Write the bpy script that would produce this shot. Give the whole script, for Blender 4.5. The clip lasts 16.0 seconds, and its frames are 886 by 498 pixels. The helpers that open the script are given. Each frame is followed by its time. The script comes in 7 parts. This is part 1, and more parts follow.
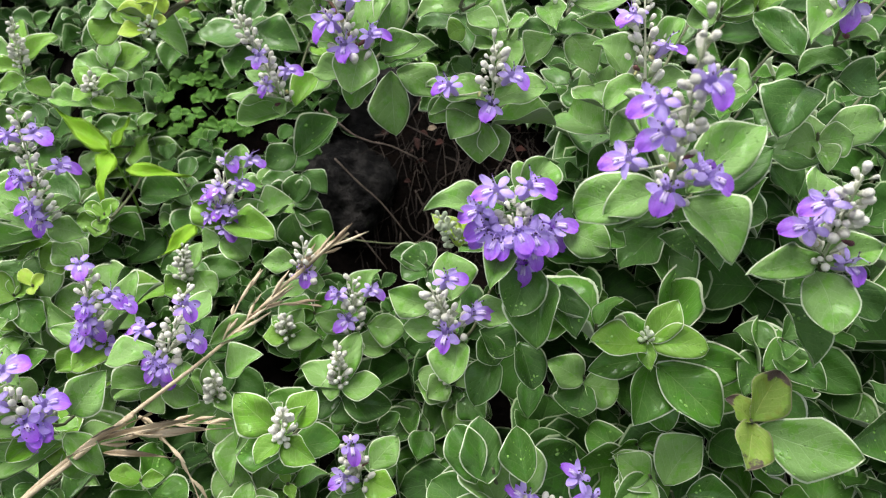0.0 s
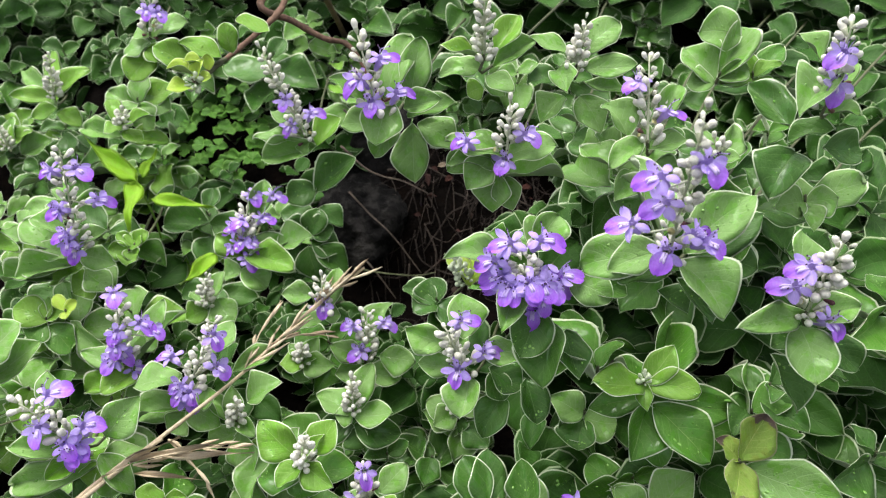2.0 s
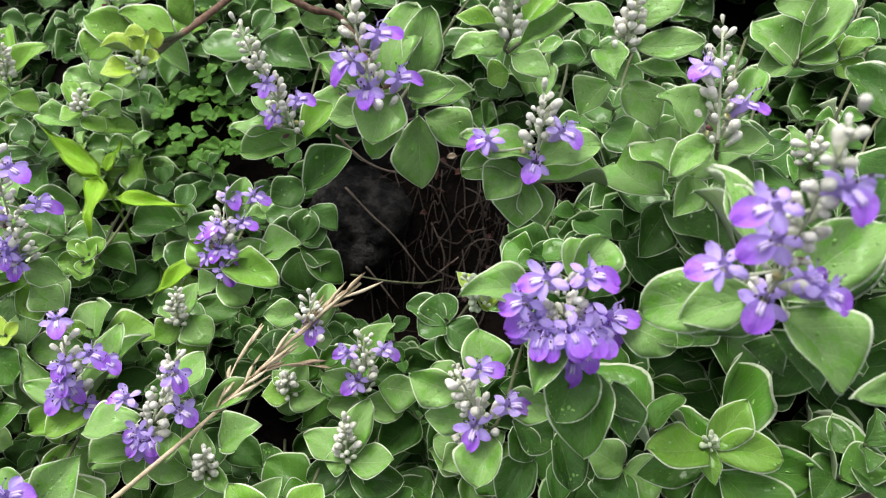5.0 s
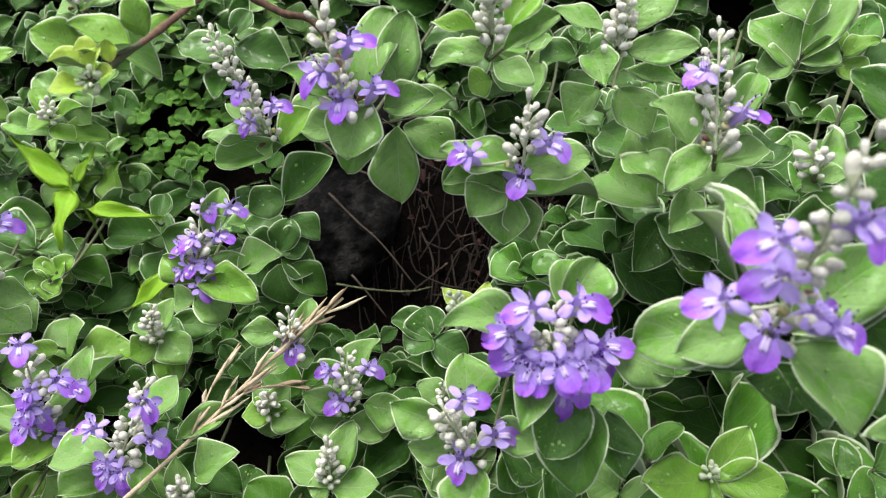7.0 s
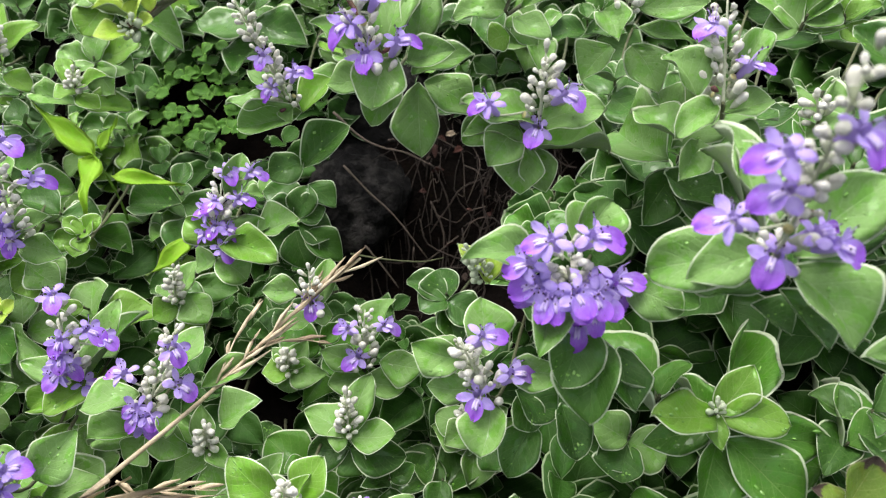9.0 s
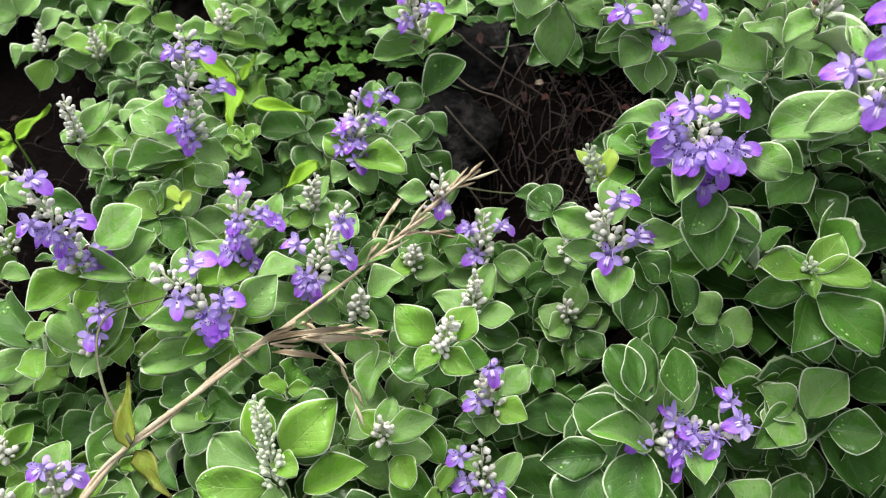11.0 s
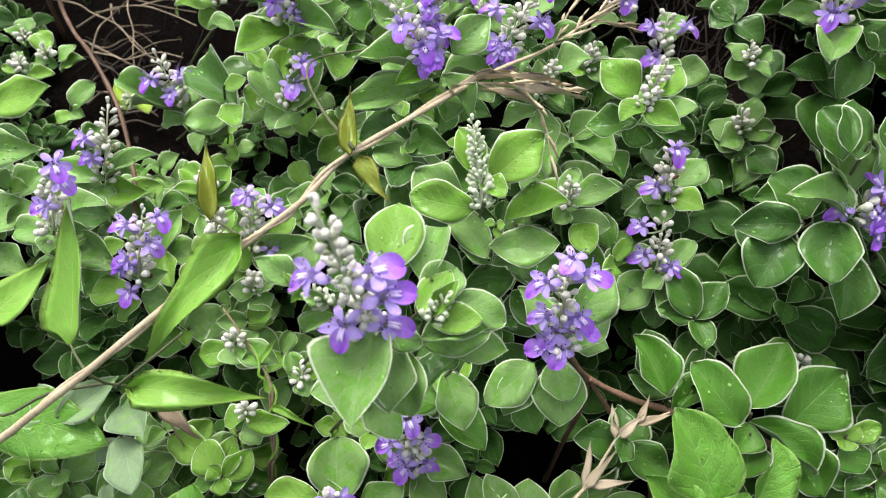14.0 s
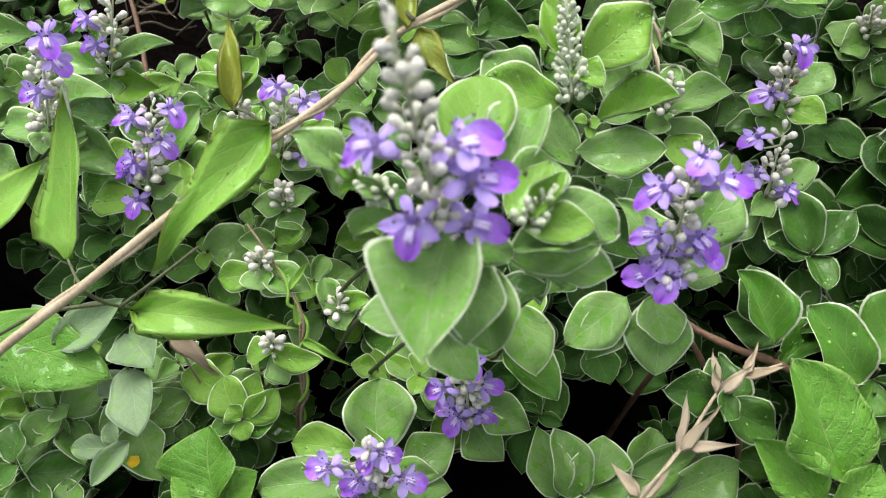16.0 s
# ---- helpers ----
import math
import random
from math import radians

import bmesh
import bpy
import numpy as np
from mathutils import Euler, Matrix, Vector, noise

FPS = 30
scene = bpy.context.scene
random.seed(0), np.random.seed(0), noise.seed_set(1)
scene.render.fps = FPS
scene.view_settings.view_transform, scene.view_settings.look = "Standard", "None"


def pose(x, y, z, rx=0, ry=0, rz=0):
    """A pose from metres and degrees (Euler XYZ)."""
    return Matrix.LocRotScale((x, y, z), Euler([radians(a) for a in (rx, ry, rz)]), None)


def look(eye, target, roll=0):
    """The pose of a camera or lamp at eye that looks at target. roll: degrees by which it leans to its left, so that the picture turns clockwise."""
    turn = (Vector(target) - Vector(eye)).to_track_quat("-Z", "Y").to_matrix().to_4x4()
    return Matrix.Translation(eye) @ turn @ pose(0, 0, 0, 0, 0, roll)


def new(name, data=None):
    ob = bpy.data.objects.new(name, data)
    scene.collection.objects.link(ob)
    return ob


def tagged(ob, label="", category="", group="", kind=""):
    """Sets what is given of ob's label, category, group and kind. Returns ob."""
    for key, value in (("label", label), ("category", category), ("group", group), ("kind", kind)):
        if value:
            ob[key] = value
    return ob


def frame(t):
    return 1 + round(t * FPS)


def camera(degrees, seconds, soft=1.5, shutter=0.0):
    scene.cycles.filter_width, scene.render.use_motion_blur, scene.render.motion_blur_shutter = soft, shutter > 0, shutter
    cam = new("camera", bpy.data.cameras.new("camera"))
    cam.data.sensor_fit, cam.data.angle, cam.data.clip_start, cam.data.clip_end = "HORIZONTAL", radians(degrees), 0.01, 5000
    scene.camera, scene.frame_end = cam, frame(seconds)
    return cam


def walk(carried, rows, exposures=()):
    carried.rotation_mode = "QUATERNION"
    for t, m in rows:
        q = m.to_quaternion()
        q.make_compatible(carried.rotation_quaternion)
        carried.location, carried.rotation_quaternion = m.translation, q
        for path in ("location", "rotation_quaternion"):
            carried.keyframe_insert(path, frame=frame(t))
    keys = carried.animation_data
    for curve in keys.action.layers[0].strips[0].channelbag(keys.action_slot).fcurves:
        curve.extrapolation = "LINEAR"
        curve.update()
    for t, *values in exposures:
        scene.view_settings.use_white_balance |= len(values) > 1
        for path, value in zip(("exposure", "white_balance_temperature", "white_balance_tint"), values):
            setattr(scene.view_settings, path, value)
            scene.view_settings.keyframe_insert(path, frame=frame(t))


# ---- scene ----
cam = camera(63.4, 16.0, soft=1.1)
cam.data.dof.use_dof, cam.data.dof.focus_distance, cam.data.dof.aperture_fstop = True, 0.42, 14.0
METRES, EYE, TILT, LEAN, TURN = 0.6, 0.75, -45.0, 0.0, 0.0
ROWS = [
    (0.0, 0.0, 0.0, 0.0, 0.0, -0.0, 0.0),
    (0.5, -0.0099, -0.0098, 0.0084, -0.21, 0.35, -0.27),
    (1.0, -0.0195, -0.0201, 0.0139, -0.27, 0.78, -0.76),
    (1.5, -0.0239, -0.0379, 0.0203, -0.23, 1.14, -1.19),
    (2.0, -0.0184, -0.0531, 0.0248, -0.27, 1.38, -1.57),
    (2.5, -0.0123, -0.0471, 0.0299, -0.21, 1.34, -1.84),
    (3.0, -0.0186, -0.0269, 0.0406, -0.05, 1.1, -2.04),
    (3.2, -0.0233, -0.0106, 0.0507, -0.09, 0.83, -2.04),
    (5.3, -0.0263, 0.1049, 0.0672, 0.10, -0.57, -1.74),
    (5.5, -0.0242, 0.1127, 0.068, 0.08, -0.7, -1.64),
    (6.0, -0.0175, 0.1303, 0.0652, -0.08, -1.04, -1.34),
    (6.5, -0.0137, 0.1358, 0.0748, -0.15, -1.18, -1.09),
    (7.0, -0.0153, 0.1291, 0.0904, -0.23, -1.2, -0.97),
    (7.5, -0.0195, 0.1247, 0.0889, -0.25, -1.19, -0.97),
    (8.0, -0.0236, 0.1223, 0.0771, -0.26, -1.14, -1.04),
    (8.2, -0.0233, 0.1202, 0.0754, -0.24, -1.24, -1.04),
    (10.3, -0.0810, 0.0377, -0.0354, 0.42, -0.97, -2.28),
    (10.5, -0.0965, 0.0204, -0.0446, 0.73, -1.07, -2.36),
    (11.0, -0.1383, -0.0229, -0.0696, 1.42, -0.88, -2.95),
    (11.5, -0.1697, -0.0584, -0.1029, 2.13, -0.66, -3.69),
    (12.0, -0.2048, -0.0922, -0.1401, 3.09, -0.68, -4.65),
    (12.5, -0.2298, -0.1115, -0.1667, 4.01, -1.02, -5.58),
    (13.0, -0.253, -0.1094, -0.2138, 4.89, -2.05, -6.45),
    (13.5, -0.2584, -0.085, -0.2589, 5.65, -3.46, -7.02),
    (14.0, -0.2584, -0.0548, -0.2866, 6.31, -4.92, -7.68),
    (14.5, -0.2683, -0.0284, -0.3066, 6.89, -5.97, -8.12),
    (15.0, -0.2796, 0.0064, -0.32, 7.47, -7.16, -8.58),
    (15.5, -0.2951, 0.0372, -0.3306, 7.83, -8.06, -8.94),
    (16.0, -0.3053, 0.065, -0.3416, 8.19, -8.96, -9.28),
]
walk(cam, [(t, pose(0, 0, EYE, TILT, LEAN, TURN) @ pose(METRES * x, METRES * y, METRES * z, 90 + pitch, roll, yaw)) for t, x, y, z, yaw, pitch, roll in ROWS], [(0.0, 0.98), (2.0, 1.02), (5.5, 0.97), (8.0, 0.98), (10.5, 1.04), (12.0, 1.06), (13.0, 1.12), (14.5, 1.06), (16.0, 0.98)])

# ---- daylight: bright overcast sky, one soft sun ----
world = bpy.data.worlds.new("overcast_sky")
scene.world = world
world.use_nodes = True
wn = world.node_tree
sky = wn.nodes.new("ShaderNodeTexSky")
sky.sky_type = "NISHITA"
sky.sun_disc = False
sky.sun_elevation, sky.sun_rotation = radians(69), radians(-41)
sky.air_density, sky.dust_density, sky.ozone_density = 1.0, 4.0, 1.0
wn.nodes["Background"].inputs["Strength"].default_value = 0.13
veil = wn.nodes.new("ShaderNodeHueSaturation")
veil.inputs["Saturation"].default_value = 0.30
wn.links.new(sky.outputs["Color"], veil.inputs["Color"])
wn.links.new(veil.outputs["Color"], wn.nodes["Background"].inputs["Color"])

sun = new("sun", bpy.data.lights.new("sun", "SUN"))
sun.data.energy, sun.data.angle, sun.data.color = 1.9, radians(48), (1.0, 0.97, 0.93)
sun.matrix_world = look((-0.60, 0.95, 2.6), (0, 0.25, 0.3))


# ---- materials ----
def ramp(nt, stops, mode="LINEAR"):
    r = nt.nodes.new("ShaderNodeValToRGB")
    r.color_ramp.interpolation = mode
    while len(r.color_ramp.elements) < len(stops):
        r.color_ramp.elements.new(0.5)
    for e, (p, c) in zip(r.color_ramp.elements, stops):
        e.position, e.color = p, (*c, 1) if len(c) == 3 else c
    return r


def mat(name):
    m = bpy.data.materials.new(name)
    m.use_nodes = True
    return m, m.node_tree, m.node_tree.nodes["Principled BSDF"]


def math_node(nt, op, a, b=None, c=None, clamp=False):
    n = nt.nodes.new("ShaderNodeMath")
    n.operation, n.use_clamp = op, clamp
    for k, v in enumerate((a, b, c)):
        if v is None:
            continue
        if isinstance(v, (int, float)):
            n.inputs[k].default_value = v
        else:
            nt.links.new(v, n.inputs[k])
    return n.outputs[0]


def mix(nt, fac, a, b, blend="MIX"):
    n = nt.nodes.new("ShaderNodeMix")
    n.data_type, n.blend_type = "RGBA", blend
    for sock, v in ((n.inputs[0], fac), (n.inputs[6], a), (n.inputs[7], b)):
        if isinstance(v, (int, float)):
            sock.default_value = v
        elif isinstance(v, tuple):
            sock.default_value = (*v, 1)
        else:
            nt.links.new(v, sock)
    return n.outputs[2]


def tex_noise(nt, scale, detail=3, vec=None, rough=0.55):
    n = nt.nodes.new("ShaderNodeTexNoise")
    n.inputs["Scale"].default_value, n.inputs["Detail"].default_value, n.inputs["Roughness"].default_value = scale, detail, rough
    if vec is not None:
        nt.links.new(vec, n.inputs["Vector"])
    return n.outputs["Fac"]


def world_place(nt):
    g = nt.nodes.new("ShaderNodeNewGeometry")
    return g.outputs["Position"]


def leaf_material(name, dark, light, vein, rim, gloss=0.42, island=False, spots=None, trans=0.14, drops=True, vein_mix=0.68, bloom=0.0, pucker=0.07, singe=None, relief=0.0008, spec=0.25):
    """Leaf blade: midrib and side veins drawn along the blade, pale felted margin, mottling, wet beads."""
    m, nt, p = mat(name)
    uv = nt.nodes.new("ShaderNodeUVMap")
    uv.uv_map = "blade"
    sep = nt.nodes.new("ShaderNodeSeparateXYZ")
    nt.links.new(uv.outputs["UV"], sep.inputs[0])
    u, v = sep.outputs["X"], sep.outputs["Y"]
    uv2 = nt.nodes.new("ShaderNodeUVMap")
    uv2.uv_map = "edge"
    sep2 = nt.nodes.new("ShaderNodeSeparateXYZ")
    nt.links.new(uv2.outputs["UV"], sep2.inputs[0])
    edge = sep2.outputs["X"]
    if island:
        gi = nt.nodes.new("ShaderNodeNewGeometry")
        rnd = gi.outputs["Random Per Island"]
    else:
        oi = nt.nodes.new("ShaderNodeObjectInfo")
        rnd = oi.outputs["Random"]
    pos = world_place(nt)
    big = tex_noise(nt, 55, 3, pos)
    fine = tex_noise(nt, 900, 2, pos)
    k = math_node(nt, "MULTIPLY_ADD", rnd, 0.85, math_node(nt, "MULTIPLY", big, 0.5))
    col = mix(nt, math_node(nt, "SUBTRACT", k, 0.12, clamp=True), dark, light)
    col = mix(nt, math_node(nt, "MULTIPLY", fine, 0.5), col, tuple(0.5 * c for c in light))
    au = math_node(nt, "ABSOLUTE", math_node(nt, "SUBTRACT", u, 0.5))
    rib = math_node(nt, "SUBTRACT", 1.0, math_node(nt, "MULTIPLY", au, 68), clamp=True)
    wave = math_node(nt, "FRACT", math_node(nt, "MULTIPLY", math_node(nt, "SUBTRACT", v, math_node(nt, "MULTIPLY", au, 0.75)), 6.0))
    side = math_node(nt, "SUBTRACT", 1.0, math_node(nt, "MULTIPLY", math_node(nt, "ABSOLUTE", math_node(nt, "SUBTRACT", wave, 0.5)), 14), clamp=True)
    veins = math_node(nt, "MAXIMUM", rib, math_node(nt, "MULTIPLY", side, 0.45))
    col = mix(nt, math_node(nt, "MULTIPLY", veins, vein_mix), col, vein)
    net = nt.nodes.new("ShaderNodeTexVoronoi")
    net.feature = "DISTANCE_TO_EDGE"
    net.inputs["Scale"].default_value = 420
    nt.links.new(pos, net.inputs["Vector"])
    cell = math_node(nt, "SUBTRACT", 1.0, math_node(nt, "MULTIPLY", net.outputs["Distance"], 9.0), clamp=True)
    col = mix(nt, math_node(nt, "MULTIPLY", cell, 0.22 * vein_mix), col, vein)
    # a dull felted bloom, washed off to a clear deep green where the blade is wet
    patch = ramp(nt, [(0.53, (0, 0, 0)), (0.585, (1, 1, 1))])
    nt.links.new(tex_noise(nt, 125, 4, pos, 0.62), patch.inputs[0])
    if bloom:
        felt = math_node(nt, "MULTIPLY", math_node(nt, "SUBTRACT", 1.0, patch.outputs[0]), bloom)
        col = mix(nt, felt, col, (0.29, 0.43, 0.18))
    col = mix(nt, math_node(nt, "MULTIPLY", patch.outputs[0], 0.55), col, tuple(c * k for c, k in zip(light, (0.75, 0.95, 0.45))))
    if spots:
        sp = ramp(nt, [(0.56, (0, 0, 0)), (0.66, (1, 1, 1))])
        nt.links.new(tex_noise(nt, 130, 4, pos), sp.inputs[0])
        col = mix(nt, sp.outputs[0], col, spots)
    if singe:
        burnt = ramp(nt, [(0.80, (0, 0, 0)), (0.83, (1, 1, 1))])
        nt.links.new(math_node(nt, "MULTIPLY_ADD", tex_noise(nt, 110, 4, pos), 0.5, math_node(nt, "MULTIPLY", v, 0.68)), burnt.inputs[0])
        col = mix(nt, burnt.outputs[0], col, singe)
    er = ramp(nt, [(0.930, (0, 0, 0)), (0.956, (1, 1, 1))])
    nt.links.new(edge, er.inputs[0])
    col = mix(nt, math_node(nt, "MULTIPLY", er.outputs[0], 0.9), col, rim)
    nt.links.new(col, p.inputs["Base Color"])
    # wet beads: small smooth domes on part of the blade
    height = math_node(nt, "MULTIPLY_ADD", veins, -0.35, math_node(nt, "MULTIPLY", fine, 0.12))
    height = math_node(nt, "ADD", height, math_node(nt, "MULTIPLY", tex_noise(nt, 160, 2, pos), 0.8))
    rough = math_node(nt, "MULTIPLY_ADD", fine, 0.2, gloss)
    height = math_node(nt, "ADD", height, math_node(nt, "MULTIPLY", cell, -0.12))
    pillow = math_node(nt, "MULTIPLY", math_node(nt, "ABSOLUTE", math_node(nt, "SUBTRACT", wave, 0.5)), pucker * 4)
    height = math_node(nt, "ADD", height, pillow)
    if drops:
        nt.links.new(math_node(nt, "MULTIPLY", patch.outputs[0], 0.55), p.inputs["Coat Weight"])
        p.inputs["Coat Roughness"].default_value = 0.12
        vo = nt.nodes.new("ShaderNodeTexVoronoi")
        vo.inputs["Scale"].default_value = 380
        nt.links.new(pos, vo.inputs["Vector"])
        pick = nt.nodes.new("ShaderNodeSeparateColor")
        nt.links.new(vo.outputs["Color"], pick.inputs[0])
        wet = ramp(nt, [(0.44, (0, 0, 0)), (0.56, (1, 1, 1))])
        nt.links.new(tex_noise(nt, 42, 2, pos), wet.inputs[0])
        there = math_node(nt, "MULTIPLY", math_node(nt, "GREATER_THAN", pick.outputs[0], 0.72), wet.outputs[0])
        dome = math_node(nt, "SUBTRACT", 1.0, math_node(nt, "MULTIPLY", vo.outputs["Distance"], math_node(nt, "MULTIPLY_ADD", pick.outputs[1], 3.5, 2.6)), clamp=True)
        bead = math_node(nt, "MULTIPLY", math_node(nt, "POWER", dome, 0.6), there)
        height = math_node(nt, "ADD", height, math_node(nt, "MULTIPLY", bead, 1.3))
        rough = math_node(nt, "SUBTRACT", rough, math_node(nt, "MULTIPLY", bead, 0.5), clamp=True)
    nt.links.new(rough, p.inputs["Roughness"])
    bump = nt.nodes.new("ShaderNodeBump")
    bump.inputs["Strength"].default_value, bump.inputs["Distance"].default_value = 0.75, relief
    nt.links.new(height, bump.inputs["Height"])
    nt.links.new(bump.outputs[0], p.inputs["Normal"])
    p.inputs["Specular IOR Level"].default_value = spec
    if trans:
        tr = nt.nodes.new("ShaderNodeBsdfTranslucent")
        nt.links.new(mix(nt, 0.5, col, tuple(min(1, 1.8 * c) for c in light)), tr.inputs["Color"])
        ms = nt.nodes.new("ShaderNodeMixShader")
        ms.inputs[0].default_value = trans
        nt.links.new(p.outputs[0], ms.inputs[1])
        nt.links.new(tr.outputs[0], ms.inputs[2])
        nt.links.new(ms.outputs[0], nt.nodes["Material Output"].inputs["Surface"])
    return m


PALE_RIM = (0.70, 0.78, 0.57)
M_LEAF = {
    "mature": leaf_material("leaf_green", (0.098, 0.238, 0.035), (0.192, 0.386, 0.076), (0.35, 0.48, 0.24), PALE_RIM, gloss=0.48, bloom=0.28, spec=0.23),
    # dark green of older lower leaves, with shade put into the colour as well
    "old": leaf_material("leaf_old_shaded_glossy", (0.024, 0.084, 0.010), (0.062, 0.170, 0.020), (0.14, 0.26, 0.07), (0.58, 0.67, 0.46), gloss=0.33, trans=0.08, bloom=0.05),
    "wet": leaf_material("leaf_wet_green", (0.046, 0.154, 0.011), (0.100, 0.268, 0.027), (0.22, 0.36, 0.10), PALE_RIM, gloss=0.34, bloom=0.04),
    "fresh": leaf_material("leaf_fresh_green", (0.104, 0.256, 0.015), (0.200, 0.404, 0.038), (0.32, 0.46, 0.15), PALE_RIM, bloom=0.08),
    "young": leaf_material("leaf_young_lime", (0.33, 0.50, 0.05), (0.48, 0.64, 0.10), (0.48, 0.62, 0.2), (0.60, 0.72, 0.32), drops=False),
    "yellowing": leaf_material("leaf_yellowing", (0.17, 0.29, 0.04), (0.28, 0.40, 0.07), (0.42, 0.48, 0.15), (0.30, 0.30, 0.16), spots=(0.20, 0.27, 0.035), singe=(0.085, 0.055, 0.048), pucker=0.02),
    "broad": leaf_material("leaf_broad_wet", (0.085, 0.250, 0.022), (0.150, 0.355, 0.045), (0.30, 0.46, 0.13), (0.25, 0.42, 0.10), gloss=0.32, pucker=0.08, relief=0.0026),
    "grey": leaf_material("leaf_grey_felted", (0.17, 0.28, 0.13), (0.26, 0.38, 0.2), (0.36, 0.46, 0.28), (0.42, 0.52, 0.36), gloss=0.6, drops=False),
    "lance": leaf_material("leaf_vine_green", (0.15, 0.34, 0.035), (0.25, 0.47, 0.075), (0.36, 0.52, 0.16), (0.2, 0.3, 0.04), gloss=0.38),
    "bronze": leaf_material("leaf_vine_bronze", (0.16, 0.19, 0.02), (0.25, 0.30, 0.03), (0.3, 0.3, 0.1), (0.14, 0.1, 0.03), gloss=0.4),
    "weed": leaf_material("leaf_weed_bright", (0.19, 0.40, 0.012), (0.30, 0.54, 0.03), (0.36, 0.58, 0.08), (0.3, 0.5, 0.04), gloss=0.45, drops=False, vein_mix=0.3),
    "lobed": leaf_material("leaf_lobed_pale", (0.120, 0.300, 0.060), (0.205, 0.430, 0.11), (0.26, 0.46, 0.15), (0.22, 0.42, 0.12), gloss=0.5, drops=False),
}
M_UNDER = leaf_material("leaf_underside_grey", (0.22, 0.30, 0.16), (0.36, 0.44, 0.27), (0.4, 0.48, 0.32), PALE_RIM, gloss=0.7, drops=False, trans=0.15)
M_CLOVER = leaf_material("leaf_clover_green", (0.038, 0.125, 0.010), (0.085, 0.215, 0.024), (0.13, 0.28, 0.05), (0.2, 0.4, 0.06), island=True, gloss=0.5, drops=False)
# darker copy of the leaf green, with the shade of the depths in its colour
M_STUFF = leaf_material("leaf_deep_shaded_green", (0.014, 0.056, 0.006), (0.040, 0.122, 0.012), (0.10, 0.20, 0.05), (0.32, 0.41, 0.23), island=True, gloss=0.5, drops=False, trans=0.05)


def grain_material(name, a, b, scale, rough, bump=0.4, stretch=(1, 1, 1), dist=0.0008, spec=0.3, blotch=None):
    m, nt, p = mat(name)
    tc = nt.nodes.new("ShaderNodeTexCoord")
    mp = nt.nodes.new("ShaderNodeMapping")
    mp.inputs["Scale"].default_value = stretch
    nt.links.new(tc.outputs["Object"], mp.inputs["Vector"])
    n1 = tex_noise(nt, scale, 5, mp.outputs[0], 0.65)
    n2 = tex_noise(nt, scale * 0.12, 2, mp.outputs[0])
    oi = nt.nodes.new("ShaderNodeObjectInfo")
    f = math_node(nt, "ADD", math_node(nt, "MULTIPLY", n1, 0.6), math_node(nt, "ADD", math_node(nt, "MULTIPLY", n2, 0.4), math_node(nt, "MULTIPLY_ADD", oi.outputs["Random"], 0.3, -0.15)))
    r = ramp(nt, [(0.3, a), (0.7, b)])
    nt.links.new(f, r.inputs[0])
    col = r.outputs[0]
    if blotch:
        br = ramp(nt, [(0.5, (0, 0, 0)), (0.62, (1, 1, 1))])
        nt.links.new(tex_noise(nt, scale * 0.3, 3, mp.outputs[0]), br.inputs[0])
        col = mix(nt, br.outputs[0], col, blotch)
    nt.links.new(col, p.inputs["Base Color"])
    p.inputs["Roughness"].default_value, p.inputs["Specular IOR Level"].default_value = rough, spec
    bn = nt.nodes.new("ShaderNodeBump")
    bn.inputs["Strength"].default_value, bn.inputs["Distance"].default_value = bump, dist
    nt.links.new(n1, bn.inputs["Height"])
    nt.links.new(bn.outputs[0], p.inputs["Normal"])
    return m


M_STEM = grain_material("stem_grey_green", (0.045, 0.052, 0.025), (0.12, 0.13, 0.065), 500, 0.75, 0.4, (1, 1, 0.2))
M_WOOD = grain_material("bark_brown", (0.06, 0.032, 0.02), (0.20, 0.12, 0.08), 420, 0.8, 0.7, (1, 1, 0.25))
M_RED = grain_material("bark_reddish", (0.10, 0.055, 0.035), (0.26, 0.155, 0.10), 420, 0.6, 0.5, (1, 1, 0.25))
# darker than damp soil: depth shade of the hollow is put into the colour
M_SOIL = grain_material("soil_dark_shaded", (0.0015, 0.0013, 0.0012), (0.0065, 0.0052, 0.0045), 160, 0.95, 1.0, dist=0.006, spec=0.02, blotch=(0.006, 0.0042, 0.0034))
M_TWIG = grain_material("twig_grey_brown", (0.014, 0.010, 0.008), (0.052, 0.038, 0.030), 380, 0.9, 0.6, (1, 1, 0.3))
M_PALETWIG = grain_material("twig_bleached", (0.10, 0.075, 0.05), (0.34, 0.27, 0.19), 380, 0.85, 0.5, (1, 1, 0.3))
M_ROOT = grain_material("twig_weathered", (0.035, 0.026, 0.021), (0.13, 0.10, 0.08), 380, 0.9, 0.6, (1, 1, 0.3))
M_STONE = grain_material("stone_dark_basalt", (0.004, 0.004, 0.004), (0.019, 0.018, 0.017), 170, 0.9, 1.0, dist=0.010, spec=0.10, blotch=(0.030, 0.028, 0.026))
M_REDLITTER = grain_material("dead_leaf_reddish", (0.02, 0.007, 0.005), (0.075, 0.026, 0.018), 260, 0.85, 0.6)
M_STRAW = grain_material("dry_grass_straw", (0.38, 0.30, 0.19), (0.64, 0.54, 0.39), 600, 0.7, 0.5, (1, 1, 0.15))
M_HUSK = grain_material("dry_husk_brown", (0.17, 0.12, 0.075), (0.40, 0.31, 0.21), 600, 0.8, 0.5, (1, 1, 0.3))
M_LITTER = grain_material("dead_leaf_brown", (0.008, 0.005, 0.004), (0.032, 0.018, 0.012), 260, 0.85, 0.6)
